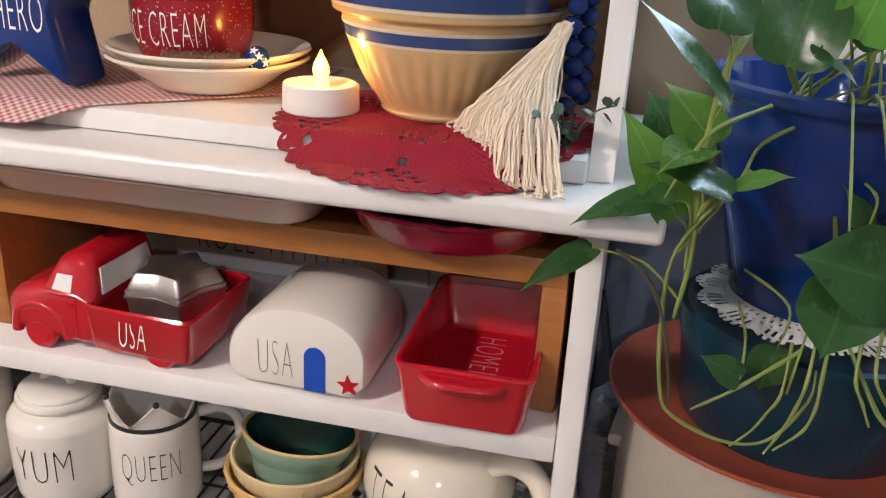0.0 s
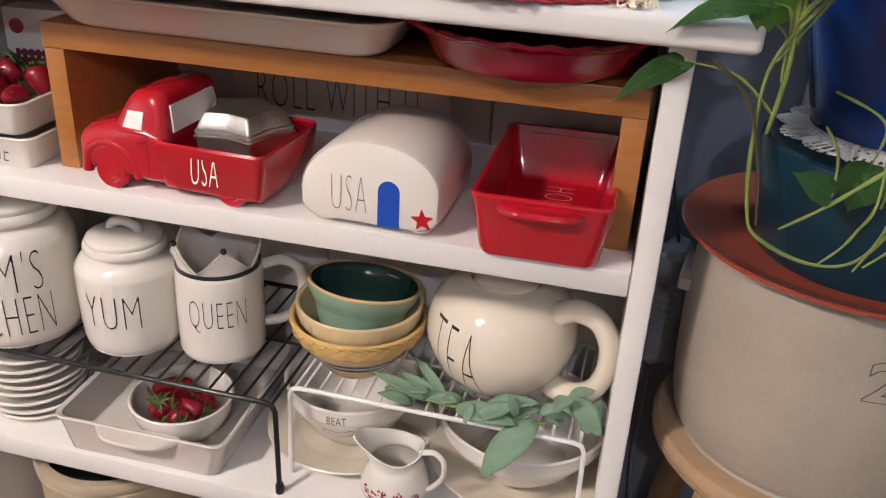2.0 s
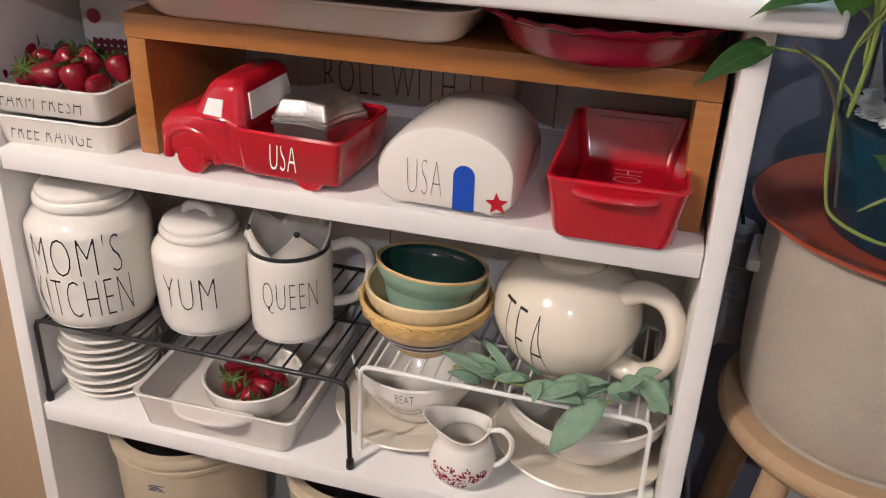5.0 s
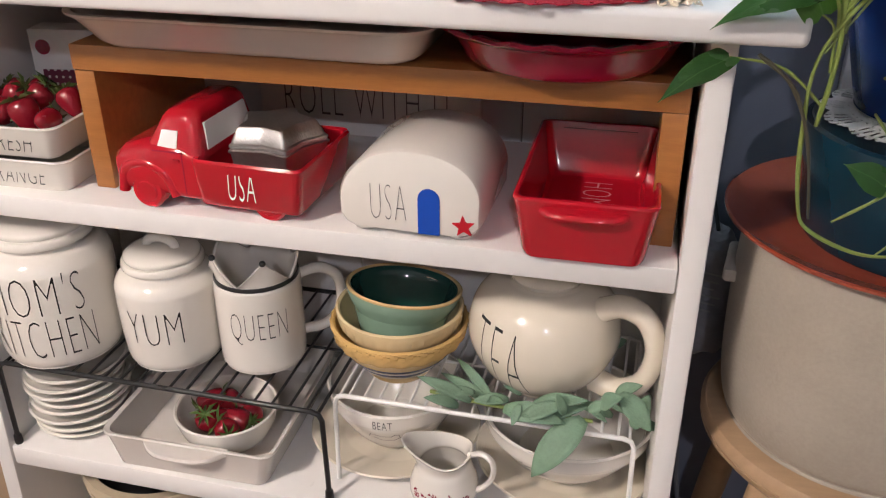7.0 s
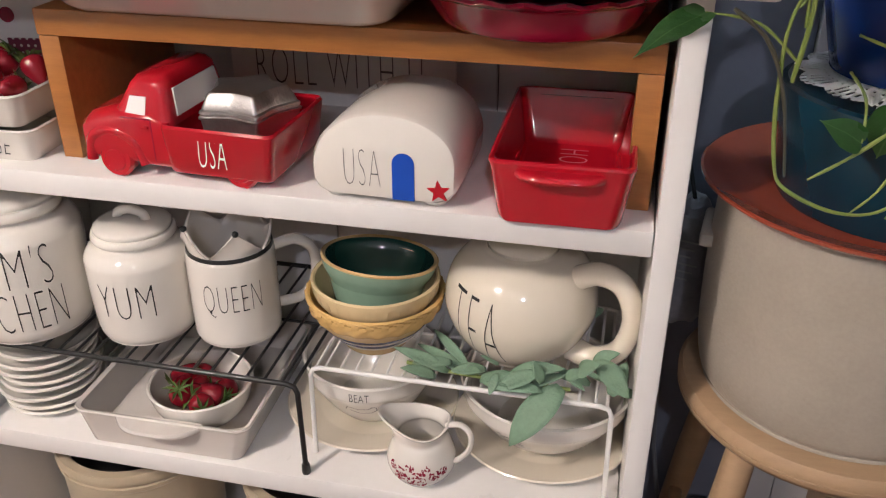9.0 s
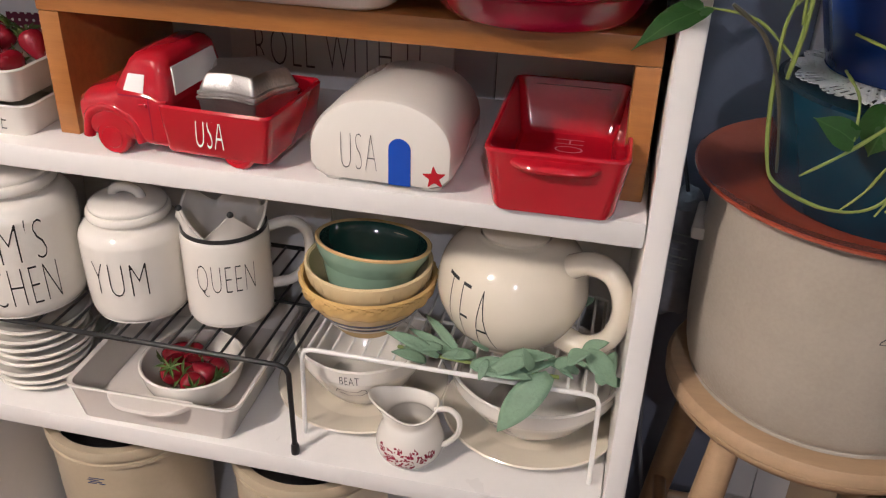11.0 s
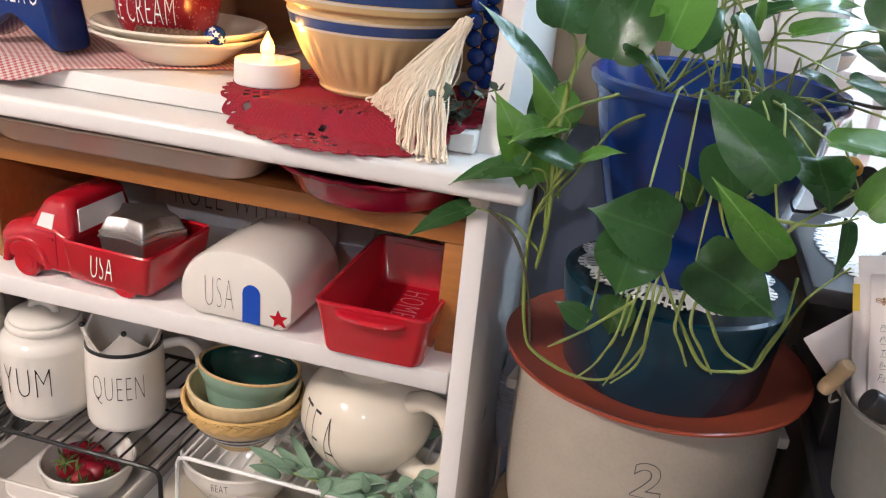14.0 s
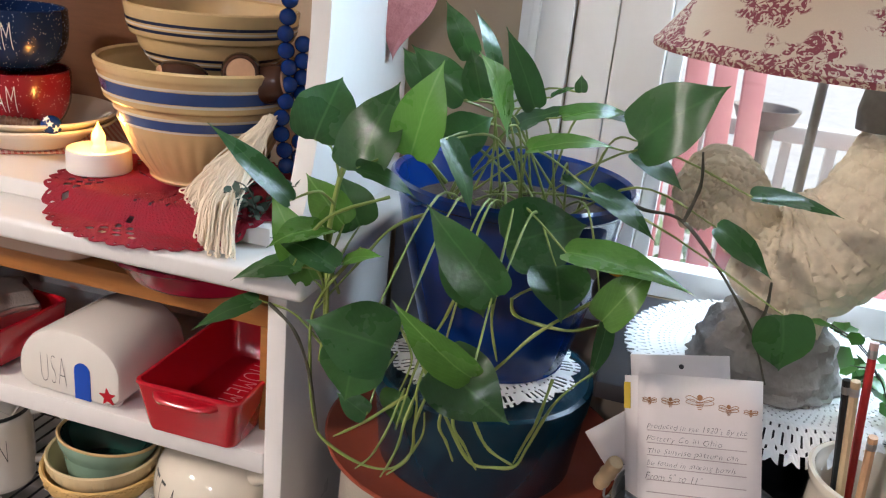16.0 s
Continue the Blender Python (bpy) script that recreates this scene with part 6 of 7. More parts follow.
stem([(0.165, 0.680, 1.019), (0.197, 0.680, 0.962), (0.226, 0.680, 0.919), (0.253, 0.680, 0.919), (0.274, 0.680, 0.927), (0.284, 0.680, 0.953), (0.305, 0.680, 1.010), (0.335, 0.680, 1.049)])
stem([(0.219, 0.680, 0.981), (0.242, 0.680, 0.941), (0.274, 0.680, 0.926)])
stem([(0.373, 0.740, 1.141), (0.318, 0.700, 1.108), (0.277, 0.680, 1.077), (0.245, 0.670, 1.037), (0.206, 0.660, 0.992)])
stem([(0.184, 0.840, 1.141), (0.145, 0.790, 1.147), (0.099, 0.760, 1.128), (0.078, 0.720, 1.098), (0.039, 0.700, 1.042)])
stem([(0.184, 0.860, 1.149), (0.174, 0.800, 1.084), (0.170, 0.740, 1.046), (0.156, 0.700, 1.007), (0.144, 0.680, 0.934)])
stem([(0.216, 0.860, 1.154), (0.213, 0.800, 1.085), (0.219, 0.740, 1.057), (0.238, 0.700, 1.028)])
stem([(0.236, 0.860, 1.158), (0.279, 0.800, 1.106), (0.242, 0.760, 1.080), (0.241, 0.720, 1.089)])
stem([(0.234, 0.760, 1.072), (0.249, 0.720, 1.072), (0.301, 0.700, 1.077), (0.332, 0.690, 1.094)])
stem([(0.097, 0.740, 1.165), (0.052, 0.700, 1.149), (0.032, 0.680, 1.121), (0.020, 0.680, 1.094)])
stem([(0.055, 0.720, 1.055), (0.052, 0.700, 1.093), (0.041, 0.700, 1.135)])
stem([(0.144, 0.700, 0.973), (0.138, 0.672, 0.938), (0.129, 0.672, 0.915), (0.120, 0.672, 0.897), (0.105, 0.672, 0.879)], 0.0015)
stem([(0.162, 0.700, 0.989), (0.156, 0.672, 0.954), (0.152, 0.672, 0.927), (0.145, 0.672, 0.903), (0.134, 0.672, 0.877)], 0.0018)
stem([(0.173, 0.700, 0.987), (0.167, 0.672, 0.952), (0.167, 0.672, 0.927), (0.161, 0.672, 0.905), (0.141, 0.672, 0.882)], 0.0018)
stem([(0.198, 0.700, 0.997), (0.192, 0.672, 0.962), (0.202, 0.672, 0.939), (0.211, 0.672, 0.919)], 0.0018)
stem([(0.212, 0.700, 1.002), (0.206, 0.672, 0.967), (0.222, 0.672, 0.939), (0.236, 0.672, 0.916)], 0.0018)
stem([(0.172, 0.700, 1.032), (0.166, 0.672, 0.997), (0.167, 0.672, 0.973), (0.166, 0.672, 0.948)], 0.0015)
stem([(0.296, 0.700, 1.022), (0.290, 0.672, 0.987), (0.282, 0.672, 0.963), (0.273, 0.672, 0.935)], 0.0018)
stem([(0.316, 0.860, 1.172), (0.349, 0.840, 1.170), (0.390, 0.800, 1.176), (0.438, 0.780, 1.133), (0.476, 0.780, 1.080), (0.499, 0.780, 1.028)], 0.0020, STEM_DARK)
stem([(0.476, 0.780, 1.080), (0.481, 0.760, 1.114), (0.479, 0.750, 1.147)], 0.0020, STEM_DARK)
stem([(0.390, 0.780, 1.182), (0.399, 0.780, 1.220), (0.395, 0.760, 1.257)], 0.0020, STEM_DARK)
stem([(-0.012, 0.690, 1.041), (0.019, 0.690, 1.015), (0.039, 0.690, 0.967), (0.051, 0.690, 0.900)], 0.0020, STEM_DARK)

stem([(0.130, 0.830, 1.165), (0.090, 0.770, 1.222), (0.058, 0.720, 1.205), (0.046, 0.704, 1.120), (0.050, 0.702, 1.040), (0.044, 0.702, 0.980)], 0.0034)

# stalks that carry the blades up out of the pot
rs = random.Random(21)
for ob in [c for c in vine.children if c.name.startswith("leaf")]:
    first = ob.data.vertices[4].co.copy()
    if first.x < 0.09 and first.z > 0.97:
        rz_ = min(1.20, max(0.99, first.z - rs.uniform(0.025, 0.05)))
        root = Vector((0.047 + 0.13 * max(0.0, rz_ - 1.12), 0.704, rz_))
        mid = root.lerp(first, 0.5) + Vector((0.004, 0.0, 0.012))
    elif first.y < 0.66 and first.z < 1.18:
        root = Vector((0.5 * first.x + 0.5 * BPX + rs.uniform(-0.03, 0.03), BPY - 0.07, BZ + 0.188))
        mid = Vector((0.6 * first.x + 0.4 * root.x, BPY - 0.165, max(first.z + 0.035, BZ + 0.235)))
    elif first.z > 1.10:
        a = rs.random() * 6.28
        root = Vector((BPX + 0.075 * math.cos(a), BPY + 0.06 * math.sin(a) - 0.01, BZ + 0.188))
        mid = root.lerp(first, 0.5) + Vector((0, 0, 0.035 + 0.02 * rs.random()))
    else:
        root = Vector((first.x + rs.uniform(-0.035, 0.035), BPY - 0.108, first.z + rs.uniform(0.02, 0.05)))
        mid = root.lerp(first, 0.5) + Vector((rs.uniform(-0.02, 0.02), -0.018, 0.012))
    stem([tuple(root), tuple(mid), tuple(first)], 0.0015, None, "stalk")

bee = thing("bee_ornament", "small dark resin bee with a yellow face on the pot", "ornament", (0.335, 0.806, 1.112))
part("body", moved(lathe([(0.0205 * math.sin(radians(a)) + 0.0003, -0.030 * math.cos(radians(a))) for a in range(0, 181, 15)], 24), pose(-0.004, 0.006, -0.026, 20, 15, 0)), BLACK_WOOD, bee)
face = part("head", lathe([(0.0135 * math.sin(radians(a)) + 0.0003, -0.0125 * math.cos(radians(a))) for a in range(0, 181, 15)], 24), pm("bee_yellow", (0.62, 0.30, 0.02), 0.3, 0.1), bee, "yellow face")
for s in (-1, 1):
    part("eye", moved(lathe([(0.0025 * math.sin(radians(a)) + 0.0002, -0.0025 * math.cos(radians(a))) for a in range(0, 181, 30)], 10), Matrix.Translation((s * 0.005, -0.0118, 0.004))), INK, face)
    part("wing", moved(lathe([(0.001, 0), (0.011, 0.0004), (0.012, 0.001), (0.001, 0.0015)], 20), pose(s * 0.022, 0.010, -0.010, 70, s * 20, 0)), BLACK_WOOD, bee)
part("clip", tube([(-0.006, 0.010, -0.045), (-0.02, 0.03, -0.062), (-0.045, 0.04, -0.066)], 0.002, 8), BLACK_WOOD, bee)

# ---- black desk by the window ----
desk = thing("desk", "black painted wooden desk with a raised back shelf", "desk", (0, 0, 0))
part("top", box(0.378, 1.36, 0.60, 1.085, 0.755, 0.780, 0.004), BLACK_WOOD, desk)
part("raised_shelf", box(0.330, 1.36, 0.800, 1.085, 0.958, 0.980, 0.004), BLACK_WOOD, desk)
part("upright", box(0.385, 0.405, 0.815, 1.08, 0.7805, 0.9575, 0.002), BLACK_WOOD, desk)
part("upright", box(1.335, 1.355, 0.815, 1.08, 0.7805, 0.9575, 0.002), BLACK_WOOD, desk)
part("back_panel", box(0.406, 1.334, 1.07, 1.08, 0.7805, 0.9575, 0.002), BLACK_WOOD, desk)
for x0 in (0.385, 1.31):
    for y0 in (0.615, 1.03):
        part("leg", box(x0, x0 + 0.045, y0, y0 + 0.045, 0.0, 0.7545, 0.003), BLACK_WOOD, desk)
part("apron", box(0.431, 1.309, 0.622, 0.640, 0.66, 0.7545, 0.002), BLACK_WOOD, desk)
part("side_board", box(0.390, 0.406, 0.661, 1.029, 0.30, 0.7545, 0.002), BLACK_WOOD, desk)

SH = 0.9805


def wide_holes(i, j):
    if i < 5:
        return False
    if i >= 53:
        return j % 8 in (3, 4)
    if i % 9 in (0, 1):
        return False
    return i % 2 == 0 and (j + i) % 4 == 1


def white_doily_z(x, y):
    return SH + 0.0015 if y > 0.797 else SH + 0.0015 - min(0.05, (0.797 - y) * 0.9)


crochet(0.53, 0.945, 0.178, white_doily_z, LACE, "crochet_doily", "white crocheted doily on the black shelf", wide_holes, 54, 56, 432, edge=0.03)

# rooster lamp
lamp = thing("table_lamp", "rooster-shaped table lamp with a red toile shade", "lamp", (0.508, 0.905, SH + 0.004))


def rough_up(bm, amount, scale_):
    for v in bm.verts:
        d = noise.noise(v.co * scale_) + 0.5 * noise.noise(v.co * scale_ * 2.7)
        v.co += v.co.normalized() * d * amount
    return bm


rock = rough_up(lathe(smooth_profile([(0.001, 0.0), (0.078, 0.0), (0.082, 0.010), (0.074, 0.045), (0.052, 0.072), (0.030, 0.082), (0.001, 0.084)], 8), 72), 0.010, 62)
part("rock_foot", rock, ROCK, lamp, "grey rocky plaster foot")


def feathers(bm, amount):
    for v in bm.verts:
        v.co += v.normal * (amount * abs(math.sin(v.co.z * 260 + 3 * noise.noise(v.co * 40))) + amount * 0.6 * noise.noise(v.co * 120))
    return bm


def blend(path, radii, flat, rows=11, cols=13):
    """A rounded form along a path, covered in rows of overlapping feather tips."""
    bm = tube(path, lambda t: np.interp(t, np.linspace(0, 1, len(radii)), radii), 78, 26, True, flat)
    bm.normal_update()
    bm.verts.ensure_lookup_table()
    count = len(bm.verts) // 78
    for i in range(count):
        row, v = divmod(rows * i / count, 1.0)
        for j in range(78):
            u = (cols * j / 78 + 0.5 * (row % 2)) % 1.0
            edge = abs(2 * u - 1) ** 2 * 0.80
            w = (v + edge) % 1.0
            q = bm.verts[i * 78 + j]
            q.co += q.normal * (0.0042 * (0.5 - 0.5 * math.cos(2 * math.pi * w)) ** 0.6 + 0.0008 * noise.noise(q.co * 90))
    return bm


body = blend([(-0.045, 0, 0.150), (-0.015, 0, 0.140), (0.025, 0, 0.150), (0.060, 0, 0.190), (0.072, 0, 0.250), (0.076, 0, 0.285)], [0.034, 0.058, 0.066, 0.060, 0.040, 0.032], 1.0)
tail = blend([(-0.040, 0, 0.155), (-0.070, 0, 0.205), (-0.092, 0, 0.222), (-0.108, 0, 0.195), (-0.104, 0, 0.160)], [0.028, 0.030, 0.026, 0.022, 0.012], 1.1)
legs = join(blend([(0.0, 0.015, 0.10), (0.004, 0.018, 0.07)], [0.026, 0.020], 1.0), blend([(0.02, -0.02, 0.11), (0.022, -0.022, 0.065)], [0.030, 0.022], 1.0))
whole = join(body, tail, legs)
whole.normal_update()
part("rooster_figure", feathers(whole, 0.0006), ROOSTER, lamp, "antiqued cream rooster figure")
part("pole", tube([(-0.004, 0.03, 0.150), (-0.004, 0.03, 0.50)], 0.0055, 10, 1), TIN, lamp)
part("socket", moved(lathe([(0.001, 0.0), (0.020, 0.0), (0.022, 0.02), (0.018, 0.05), (0.001, 0.052)], 24), Matrix.Translation((0.052, 0.0, 0.292))), ROCK, lamp)


SHZ = 1.338 - SH - 0.004


def toile():
    """Cream cloth printed with loose dark red foliage."""
    m = pm("toile_cloth", (0.68, 0.55, 0.42), 0.85, 0.06, 20, 600, 0.15)
    nt = m.node_tree
    b = nt.nodes["Principled BSDF"]
    old = b.inputs["Base Color"].links[0].from_socket
    tc = nt.nodes.new("ShaderNodeTexCoord")
    a = nt.nodes.new("ShaderNodeTexNoise")
    a.inputs["Scale"].default_value, a.inputs["Detail"].default_value = 17, 2.0
    c = nt.nodes.new("ShaderNodeTexNoise")
    c.inputs["Scale"].default_value, c.inputs["Detail"].default_value, c.inputs["Distortion"].default_value = 120, 5, 2.2
    for q in (a, c):
        nt.links.new(tc.outputs["Object"], q.inputs["Vector"])
    ra = nt.nodes.new("ShaderNodeMapRange")
    ra.inputs["From Min"].default_value, ra.inputs["From Max"].default_value = 0.50, 0.52
    nt.links.new(a.outputs["Fac"], ra.inputs["Value"])
    rc = nt.nodes.new("ShaderNodeMapRange")
    rc.inputs["From Min"].default_value, rc.inputs["From Max"].default_value = 0.47, 0.51
    nt.links.new(c.outputs["Fac"], rc.inputs["Value"])
    mu = nt.nodes.new("ShaderNodeMath")
    mu.operation = "MULTIPLY"
    sz = nt.nodes.new("ShaderNodeSeparateXYZ")
    nt.links.new(tc.outputs["Object"], sz.inputs[0])
    hem = nt.nodes.new("ShaderNodeMath")
    hem.operation = "LESS_THAN"
    hem.inputs[1].default_value = SHZ + 0.016
    nt.links.new(sz.outputs["Z"], hem.inputs[0])
    either = nt.nodes.new("ShaderNodeMath")
    either.operation = "MAXIMUM"
    nt.links.new(ra.outputs["Result"], either.inputs[0])
    nt.links.new(hem.outputs[0], either.inputs[1])
    nt.links.new(either.outputs[0], mu.inputs[0])
    nt.links.new(rc.outputs["Result"], mu.inputs[1])
    mx = nt.nodes.new("ShaderNodeMix")
    mx.data_type = "RGBA"
    nt.links.new(mu.outputs[0], mx.inputs["Factor"])
    nt.links.new(old, mx.inputs["A"])
    mx.inputs["B"].default_value = (0.27, 0.06, 0.075, 1)
    nt.links.new(mx.outputs["Result"], b.inputs["Base Color"])
    tl = nt.nodes.new("ShaderNodeBsdfTranslucent")
    nt.links.new(mx.outputs["Result"], tl.inputs["Color"])
    ms = nt.nodes.new("ShaderNodeMixShader")
    ms.inputs["Fac"].default_value = 0.3
    nt.links.new(b.outputs["BSDF"], ms.inputs[1])
    nt.links.new(tl.outputs["BSDF"], ms.inputs[2])
    nt.links.new(ms.outputs["Shader"], nt.nodes["Material Output"].inputs["Surface"])
    return m


part("shade", lathe([(0.1840, SHZ), (0.1845, SHZ + 0.006), (0.181, SHZ + 0.008), (0.135, SHZ + 0.070), (0.080, SHZ + 0.165), (0.078, SHZ + 0.165), (0.133, SHZ + 0.069), (0.179, SHZ + 0.007), (0.182, SHZ), (0.1840, SHZ)], 72, capped=False), toile(), lamp, "cream cloth shade printed in dark red")
part("shade_spider", join(tube([(-0.08, 0.03, SHZ + 0.155), (0.08, 0.0, SHZ + 0.155)], 0.002, 6, 1), tube([(0, -0.08, SHZ + 0.155), (0, 0.08, SHZ + 0.155)], 0.002, 6, 1)), TIN, lamp)

# galvanised bucket with notes
bucket = thing("bucket", "small galvanised metal bucket with turned wooden handles", "bucket", (0.462, 0.732, 0.7805))
part("pail", lathe(vessel([(0.070, 0.0), (0.073, 0.003), (0.082, 0.075), (0.088, 0.110), (0.0905, 0.113), (0.0905, 0.118)], 0.0025, 0.005), 64), GALV, bucket)
for s, px, py in ((-1, -0.098, 0.006), (1, 0.100, 0.012)):
    grip = part("handle", moved(lathe(smooth_profile([(0.001, -0.024), (0.0075, -0.023), (0.0088, -0.014), (0.0078, -0.008), (0.0092, 0.0), (0.0078, 0.008), (0.0088, 0.015), (0.0075, 0.023), (0.001, 0.024)], 3), 18), pose(px, py, 0.128, 20, s * -18, 0)), HANDLE_WOOD, bucket, "pale turned wooden handle")
    part("wire", tube([(px * 0.93, py - 0.004, 0.105), (px, py, 0.100), (px, py, 0.130)], 0.0014, 6), GALV, grip)


def sheet(name, label, corners, tilt, bow=0.0):
    """A thin sheet of paper set up in the bucket."""
    (x0, z0), w, h = corners
    bm = bmesh.new()
    V = {}
    for i in range(7):
        for j in range(7):
            u, v = i / 6, j / 6
            V[i, j] = bm.verts.new((w * u, -bow * math.sin(math.pi * u), h * v))
    for i in range(6):
        for j in range(6):
            bm.faces.new((V[i, j], V[i + 1, j], V[i + 1, j + 1], V[i, j + 1]))
    t = thing(name, label, "paper", (0, 0, 0))
    t.matrix_world = tilt
    ob = part("page", bm, PAPER, t)
    sol = ob.modifiers.new("thickness", "SOLIDIFY")
    sol.thickness, sol.offset = 0.0010, 0
    return t


def note_plane(x, y, z, lean, roll):
    return pose(x, y, z, 0, 0, 0) @ Matrix.Rotation(radians(-6), 4, "Z") @ Matrix.Rotation(radians(-lean), 4, "X") @ Matrix.Rotation(radians(-roll), 4, "Y")


note = sheet("note_pad", "white note pad with bee drawings and handwriting", ((0, 0), 0.122, 0.190), note_plane(0.408, 0.718, 0.836, 14, 11.5))
def scrawl(bm, k):
    """Slants and wavers flat lettering, as if written by hand."""
    for v in bm.verts:
        x = v.co.x
        v.co.x += 0.28 * v.co.y + 0.0003 * math.sin(900 * x + k)
        v.co.y += 0.0006 * math.sin(420 * x + 2 * k) + 0.0004 * math.sin(170 * x)
    return bm


lines = [("Produced in the 1920's By the", 0.098), ("Pottery Co in Ohio", 0.074), ("The Sunrise pattern can", 0.090), ("Be found in mixing bowls", 0.088), ("From 5\" to 11\"", 0.055)]
for k, (text, w) in enumerate(lines):
    part("handwriting", stand(scrawl(lettering(text, 0.0075, w, 0, 0.02), k), 0.010 + w / 2, -0.0012, 0.1355 - 0.0130 * k), INK_GREY, note)
for k in range(10):
    part("rule_line", box(0.010, 0.108, -0.0012, -0.0004, 0.131 - 0.0130 * k, 0.1316 - 0.0130 * k, 0), pm("pale_rule", (0.42, 0.34, 0.33), 0.8, 0.05) if k == 0 else bpy.data.materials["pale_rule"], note)
for bx, bz, s in ((0.012, 0.163, 0.6), (0.033, 0.163, 0.75), (0.062, 0.166, 1.15), (0.090, 0.160, 0.8), (0.111, 0.158, 0.55)):
    bb = []
    for q in range(5):
        wq = s * (0.0055 - 0.0009 * abs(q - 1))
        bb.append(box(bx - wq * 0.6, bx + wq * 0.6, -0.0013, -0.0009, bz - s * 0.0016 * (q + 1), bz - s * 0.0016 * (q + 1) + 0.0007, 0))
    for sgn in (-1, 1):
        for q in range(2):
            pts = [(bx, -0.0009, bz - q * 0.002 * s), (bx + sgn * s * 0.008, -0.0009, bz + s * (0.004 - 0.003 * q)), (bx + sgn * s * 0.012, -0.0009, bz + s * (0.002 - 0.004 * q)), (bx + sgn * s * 0.006, -0.0009, bz - s * (0.001 + 0.003 * q)), (bx, -0.0009, bz - s * 0.002 * (q + 1))]
            bb.append(tube(pts, 0.00035, 5, 4))
    bb.append(moved(lathe([(0.001, -0.0002), (s * 0.0024, -0.0002), (s * 0.0024, 0.0004), (0.001, 0.0004)], 12), pose(bx, -0.0009, bz + s * 0.003, 90, 0, 0)))
    part("bee_drawing", join(*bb), BROWN_INK, note, "brown line drawing of a bee")
tag = sheet("price_tag", "blank white card with a punched hole", ((0, 0), 0.100, 0.19), note_plane(0.405, 0.744, 0.846, 12, 14))
part("hole", moved(lathe([(0.001, -0.0003), (0.0026, -0.0003), (0.0026, 0.0003), (0.001, 0.0003)], 14), pose(0.052, -0.0009, 0.178, 90, 0, 0)), INK, tag, "small punched hole")
back = sheet("price_tag", "white paper card with faint writing, tilted", ((0, 0), 0.080, 0.120), note_plane(0.412, 0.752, 0.842, 12, 44))
for k in range(5):
    part("writing", box(0.012, 0.050 - 0.006 * (k % 3), -0.0012, -0.0004, 0.070 - 0.011 * k, 0.0707 - 0.011 * k, 0), INK_GREY, back)
edge = sheet("index_card", "card with a yellow edge among the notes", ((0, 0), 0.09, 0.175), note_plane(0.394, 0.733, 0.840, 13, 12))
part("edge_mark", box(-0.0006, 0.006, -0.0013, -0.0004, 0.140, 0.168, 0), pm("yellow_mark", (0.62, 0.45, 0.05), 0.7, 0.1), edge, "yellow edge mark")

bottle = thing("small_bottle", "small bottle with a black cap and tan label", "bottle", (0, 0, 0))
bottle.matrix_world = pose(0.392, 0.672, 0.918, 0, 118, 8)
part("cap", lathe([(0.001, -0.014), (0.012, -0.014), (0.013, -0.012), (0.013, 0.010), (0.001, 0.010)], 24), INK, bottle, "black screw cap")
part("glass", lathe([(0.001, 0.0105), (0.0105, 0.0105), (0.0105, 0.018), (0.015, 0.024), (0.0155, 0.075), (0.001, 0.076)], 24), TIN, bottle)
part("paper_label", lathe([(0.0152, 0.026), (0.0161, 0.0265), (0.0163, 0.068), (0.0152, 0.0685), (0.0152, 0.026)], 24, capped=False), TAN_END, bottle, "tan paper label")

penpot = thing("pen_pot", "cream stoneware pot holding pencils and brushes", "pot", (0.620, 0.735, 0.7805))
pp_ = vessel([(0.060, 0.0), (0.064, 0.004), (0.068, 0.10), (0.066, 0.17), (0.070, 0.19), (0.071, 0.197)], 0.006, 0.01)
part("pot", lathe(pp_, 56), IVORY, penpot)
rp = random.Random(3)
PENC = [(pm("red_pencil_paint", (0.45, 0.02, 0.02), 0.35, 0.1), 0.285), (BLACK_WIRE, 0.255), (HANDLE_WOOD, 0.270), (TAN_END, 0.235), (BROWN_WOOD, 0.262), (BLACK_WIRE, 0.240), (HANDLE_WOOD, 0.250)]
for k, (m, L) in enumerate(PENC):
    a = 2.2 + k * 0.62
    pc = thing("pencil" if k in (0, 2, 4) else "paint_brush", "pencil or brush standing in the cream pot", "pencil", (0.620 + 0.020 * math.cos(a), 0.735 + 0.020 * math.sin(a), 0.795), 0, "pencils in the pot")
    lean_ = Vector((0.035 * math.cos(a), 0.035 * math.sin(a), L))
    part("shaft", tube([(0, 0, 0), tuple(lean_)], 0.0042, 8, 1), m, pc)
    part("ferrule", tube([tuple(lean_), tuple(lean_ * 1.03)], 0.0046, 8, 1), TIN, pc)
    part("end", tube([tuple(lean_ * 1.03), tuple(lean_ * 1.055)], 0.0044, 8, 1), pm("eraser_pink", (0.62, 0.42, 0.38), 0.7, 0.1) if k == 0 else m, pc)

# small leafy plant beside the lamp
sprig("leafy_plant", "bright green small-leaved plant beside the lamp", "plant", (0.640, 0.84, SH + 0.002), 12, 0.085, 0.030, pm("holly_leaf", (0.06, 0.20, 0.035), 0.3, 0.2, 20, 150, coat=0.2, island=0.3), 8, 1.2)

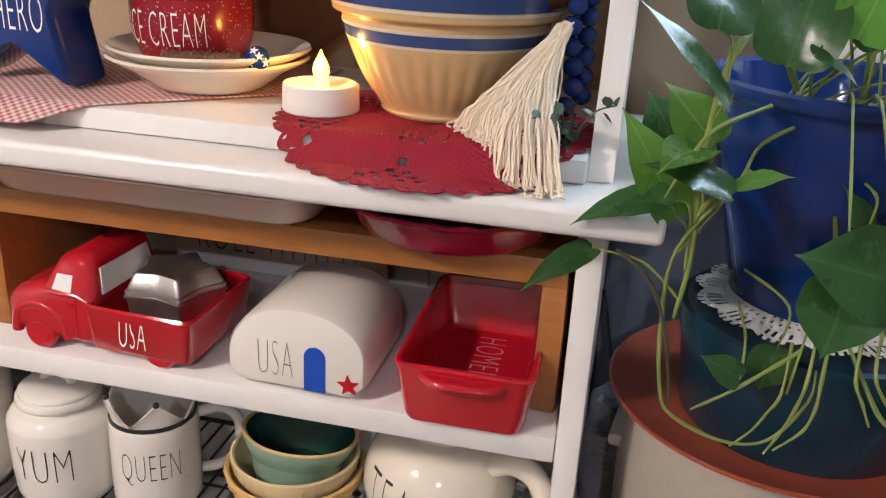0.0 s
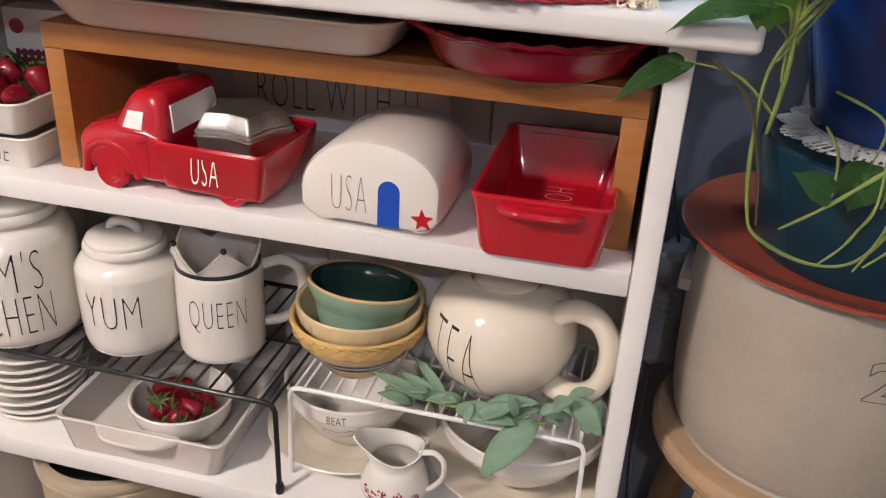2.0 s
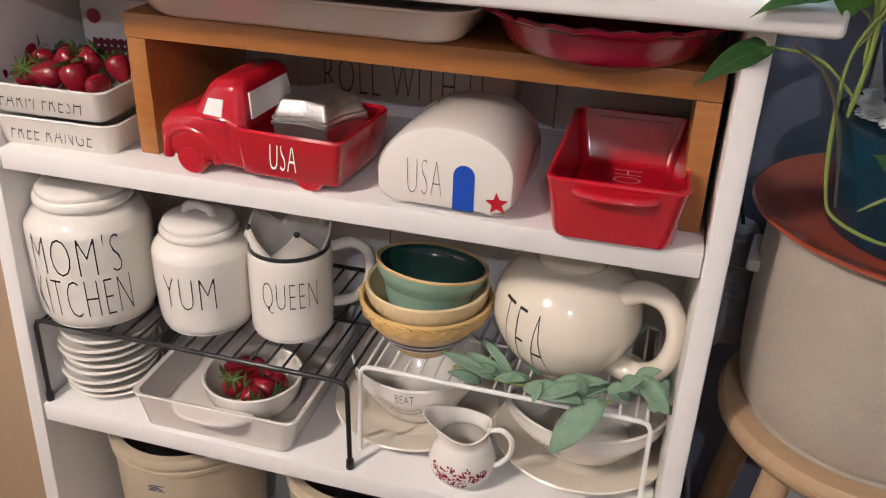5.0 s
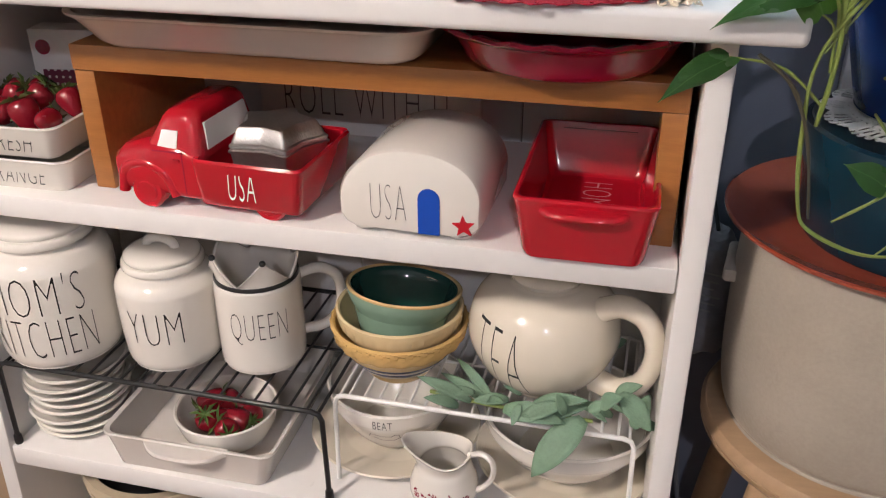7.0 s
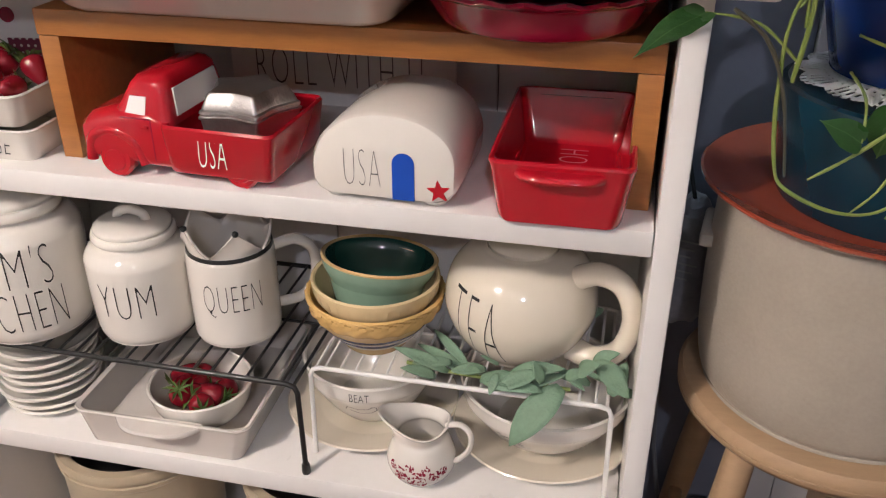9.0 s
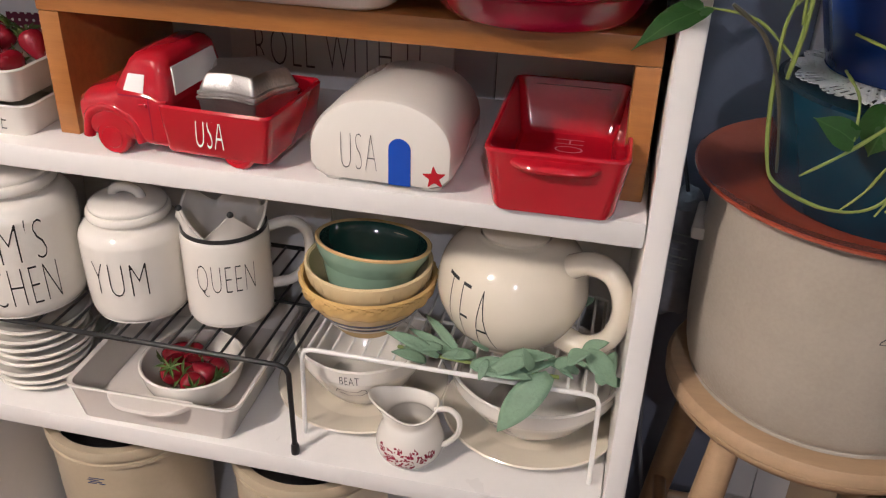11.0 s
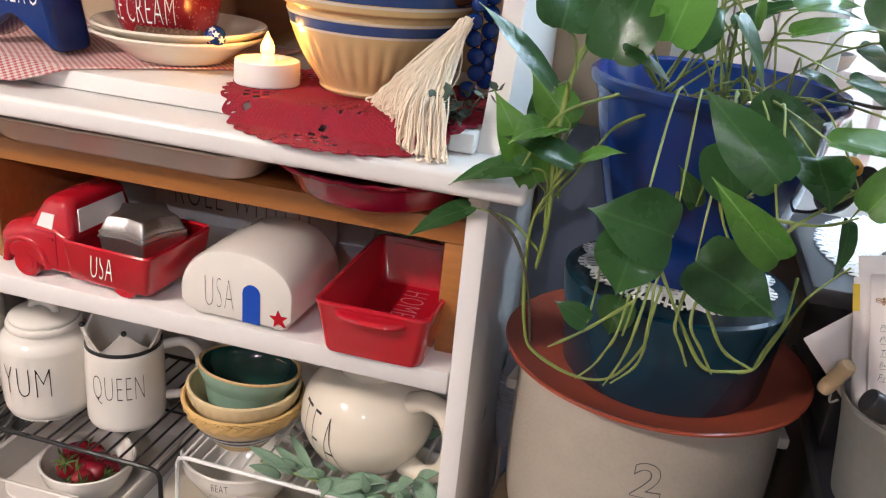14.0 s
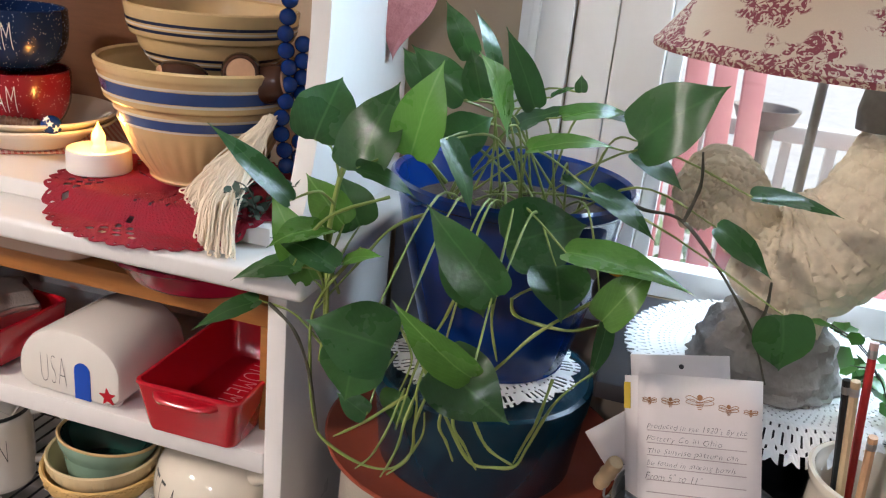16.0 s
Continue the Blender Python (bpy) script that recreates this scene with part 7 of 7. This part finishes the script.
# gingham heart hanging on the side of the hutch
heart = thing("hanging_heart", "red and white woven cloth heart hanging on the hutch", "ornament", (-0.016, 1.03, 1.335))
hp = []
for i in range(48):
    a = 2 * math.pi * i / 48
    hp.append((0.0034 * 16 * math.sin(a) ** 3, 0.0036 * (13 * math.cos(a) - 5 * math.cos(2 * a) - 2 * math.cos(3 * a) - math.cos(4 * a)) * 1.25))
rings = [[(x * s, y, z * s) for x, z in hp] for s, y in ((0.80, -0.010), (0.95, -0.007), (1.0, 0.0), (0.95, 0.007), (0.80, 0.010))]
WOVEN = pm("woven_red_cloth", (0.55, 0.22, 0.22), 0.9, 0.5, 90, 400, 0.5, tint=(0.30, 0.03, 0.04))
part("heart", moved(skin(rings), pose(0.0, 0, 0, 0, 0, 25)), WOVEN, heart)
part("ribbon", tube([(0, 0, 0.055), (0.001, 0.004, 0.12)], 0.0022, 6, 1), RED_GLAZE, heart)

# odds and ends between hutch and stool
bag = thing("plastic_bag", "crumpled grey plastic bag with printed label", "bag", (0.010, 1.02, 0.640))
part("bag", rough_up(lathe(smooth_profile([(0.001, -0.09), (0.030, -0.085), (0.036, -0.03), (0.034, 0.03), (0.022, 0.075), (0.010, 0.085), (0.001, 0.086)], 4), 28), 0.012, 38), pm("grey_plastic", (0.22, 0.22, 0.24), 0.35, 0.3, 30, 120, 0.3), bag)
for k in range(6):
    part("print_bar", moved(box(-0.022, 0.022 - 0.005 * (k % 3), -0.0395, -0.039, 0.040 - 0.011 * k, 0.0425 - 0.011 * k, 0), pose(0, 0, 0, 0, 0, -15)), GALV, bag)
part("hanger", tube([(0, 0, 0.085), (-0.02, 0.03, 0.16), (-0.030, 0.05, 0.20)], 0.003, 6), BLACK_WIRE, bag)
cord = thing("power_cord", "coiled grey power cord on the floor", "cable", (0.06, 1.02, 0.006))
pts = [(0.09 * math.cos(0.7 * i) * (1 - 0.02 * i), 0.06 * math.sin(0.7 * i), 0.002 * (i % 5)) for i in range(26)] + [(-0.05, 0.06, 0.25), (-0.055, 0.085, 0.50)]
part("cord", tube(pts, 0.0035, 7, 4), pm("grey_cord", (0.16, 0.16, 0.17), 0.5, 0.1), cord)
shoe = thing("floor_basket", "brown woven basket on the floor by the stool", "basket", (0.13, 0.98, 0.0))
part("weave", lathe(vessel([(0.07, 0.0), (0.075, 0.004), (0.09, 0.06), (0.095, 0.12)], 0.006, 0.008), 60, lambda a, r, z: r + 0.002 * math.sin(30 * a) * math.sin(z * 420)), BROWN_WOOD, shoe)
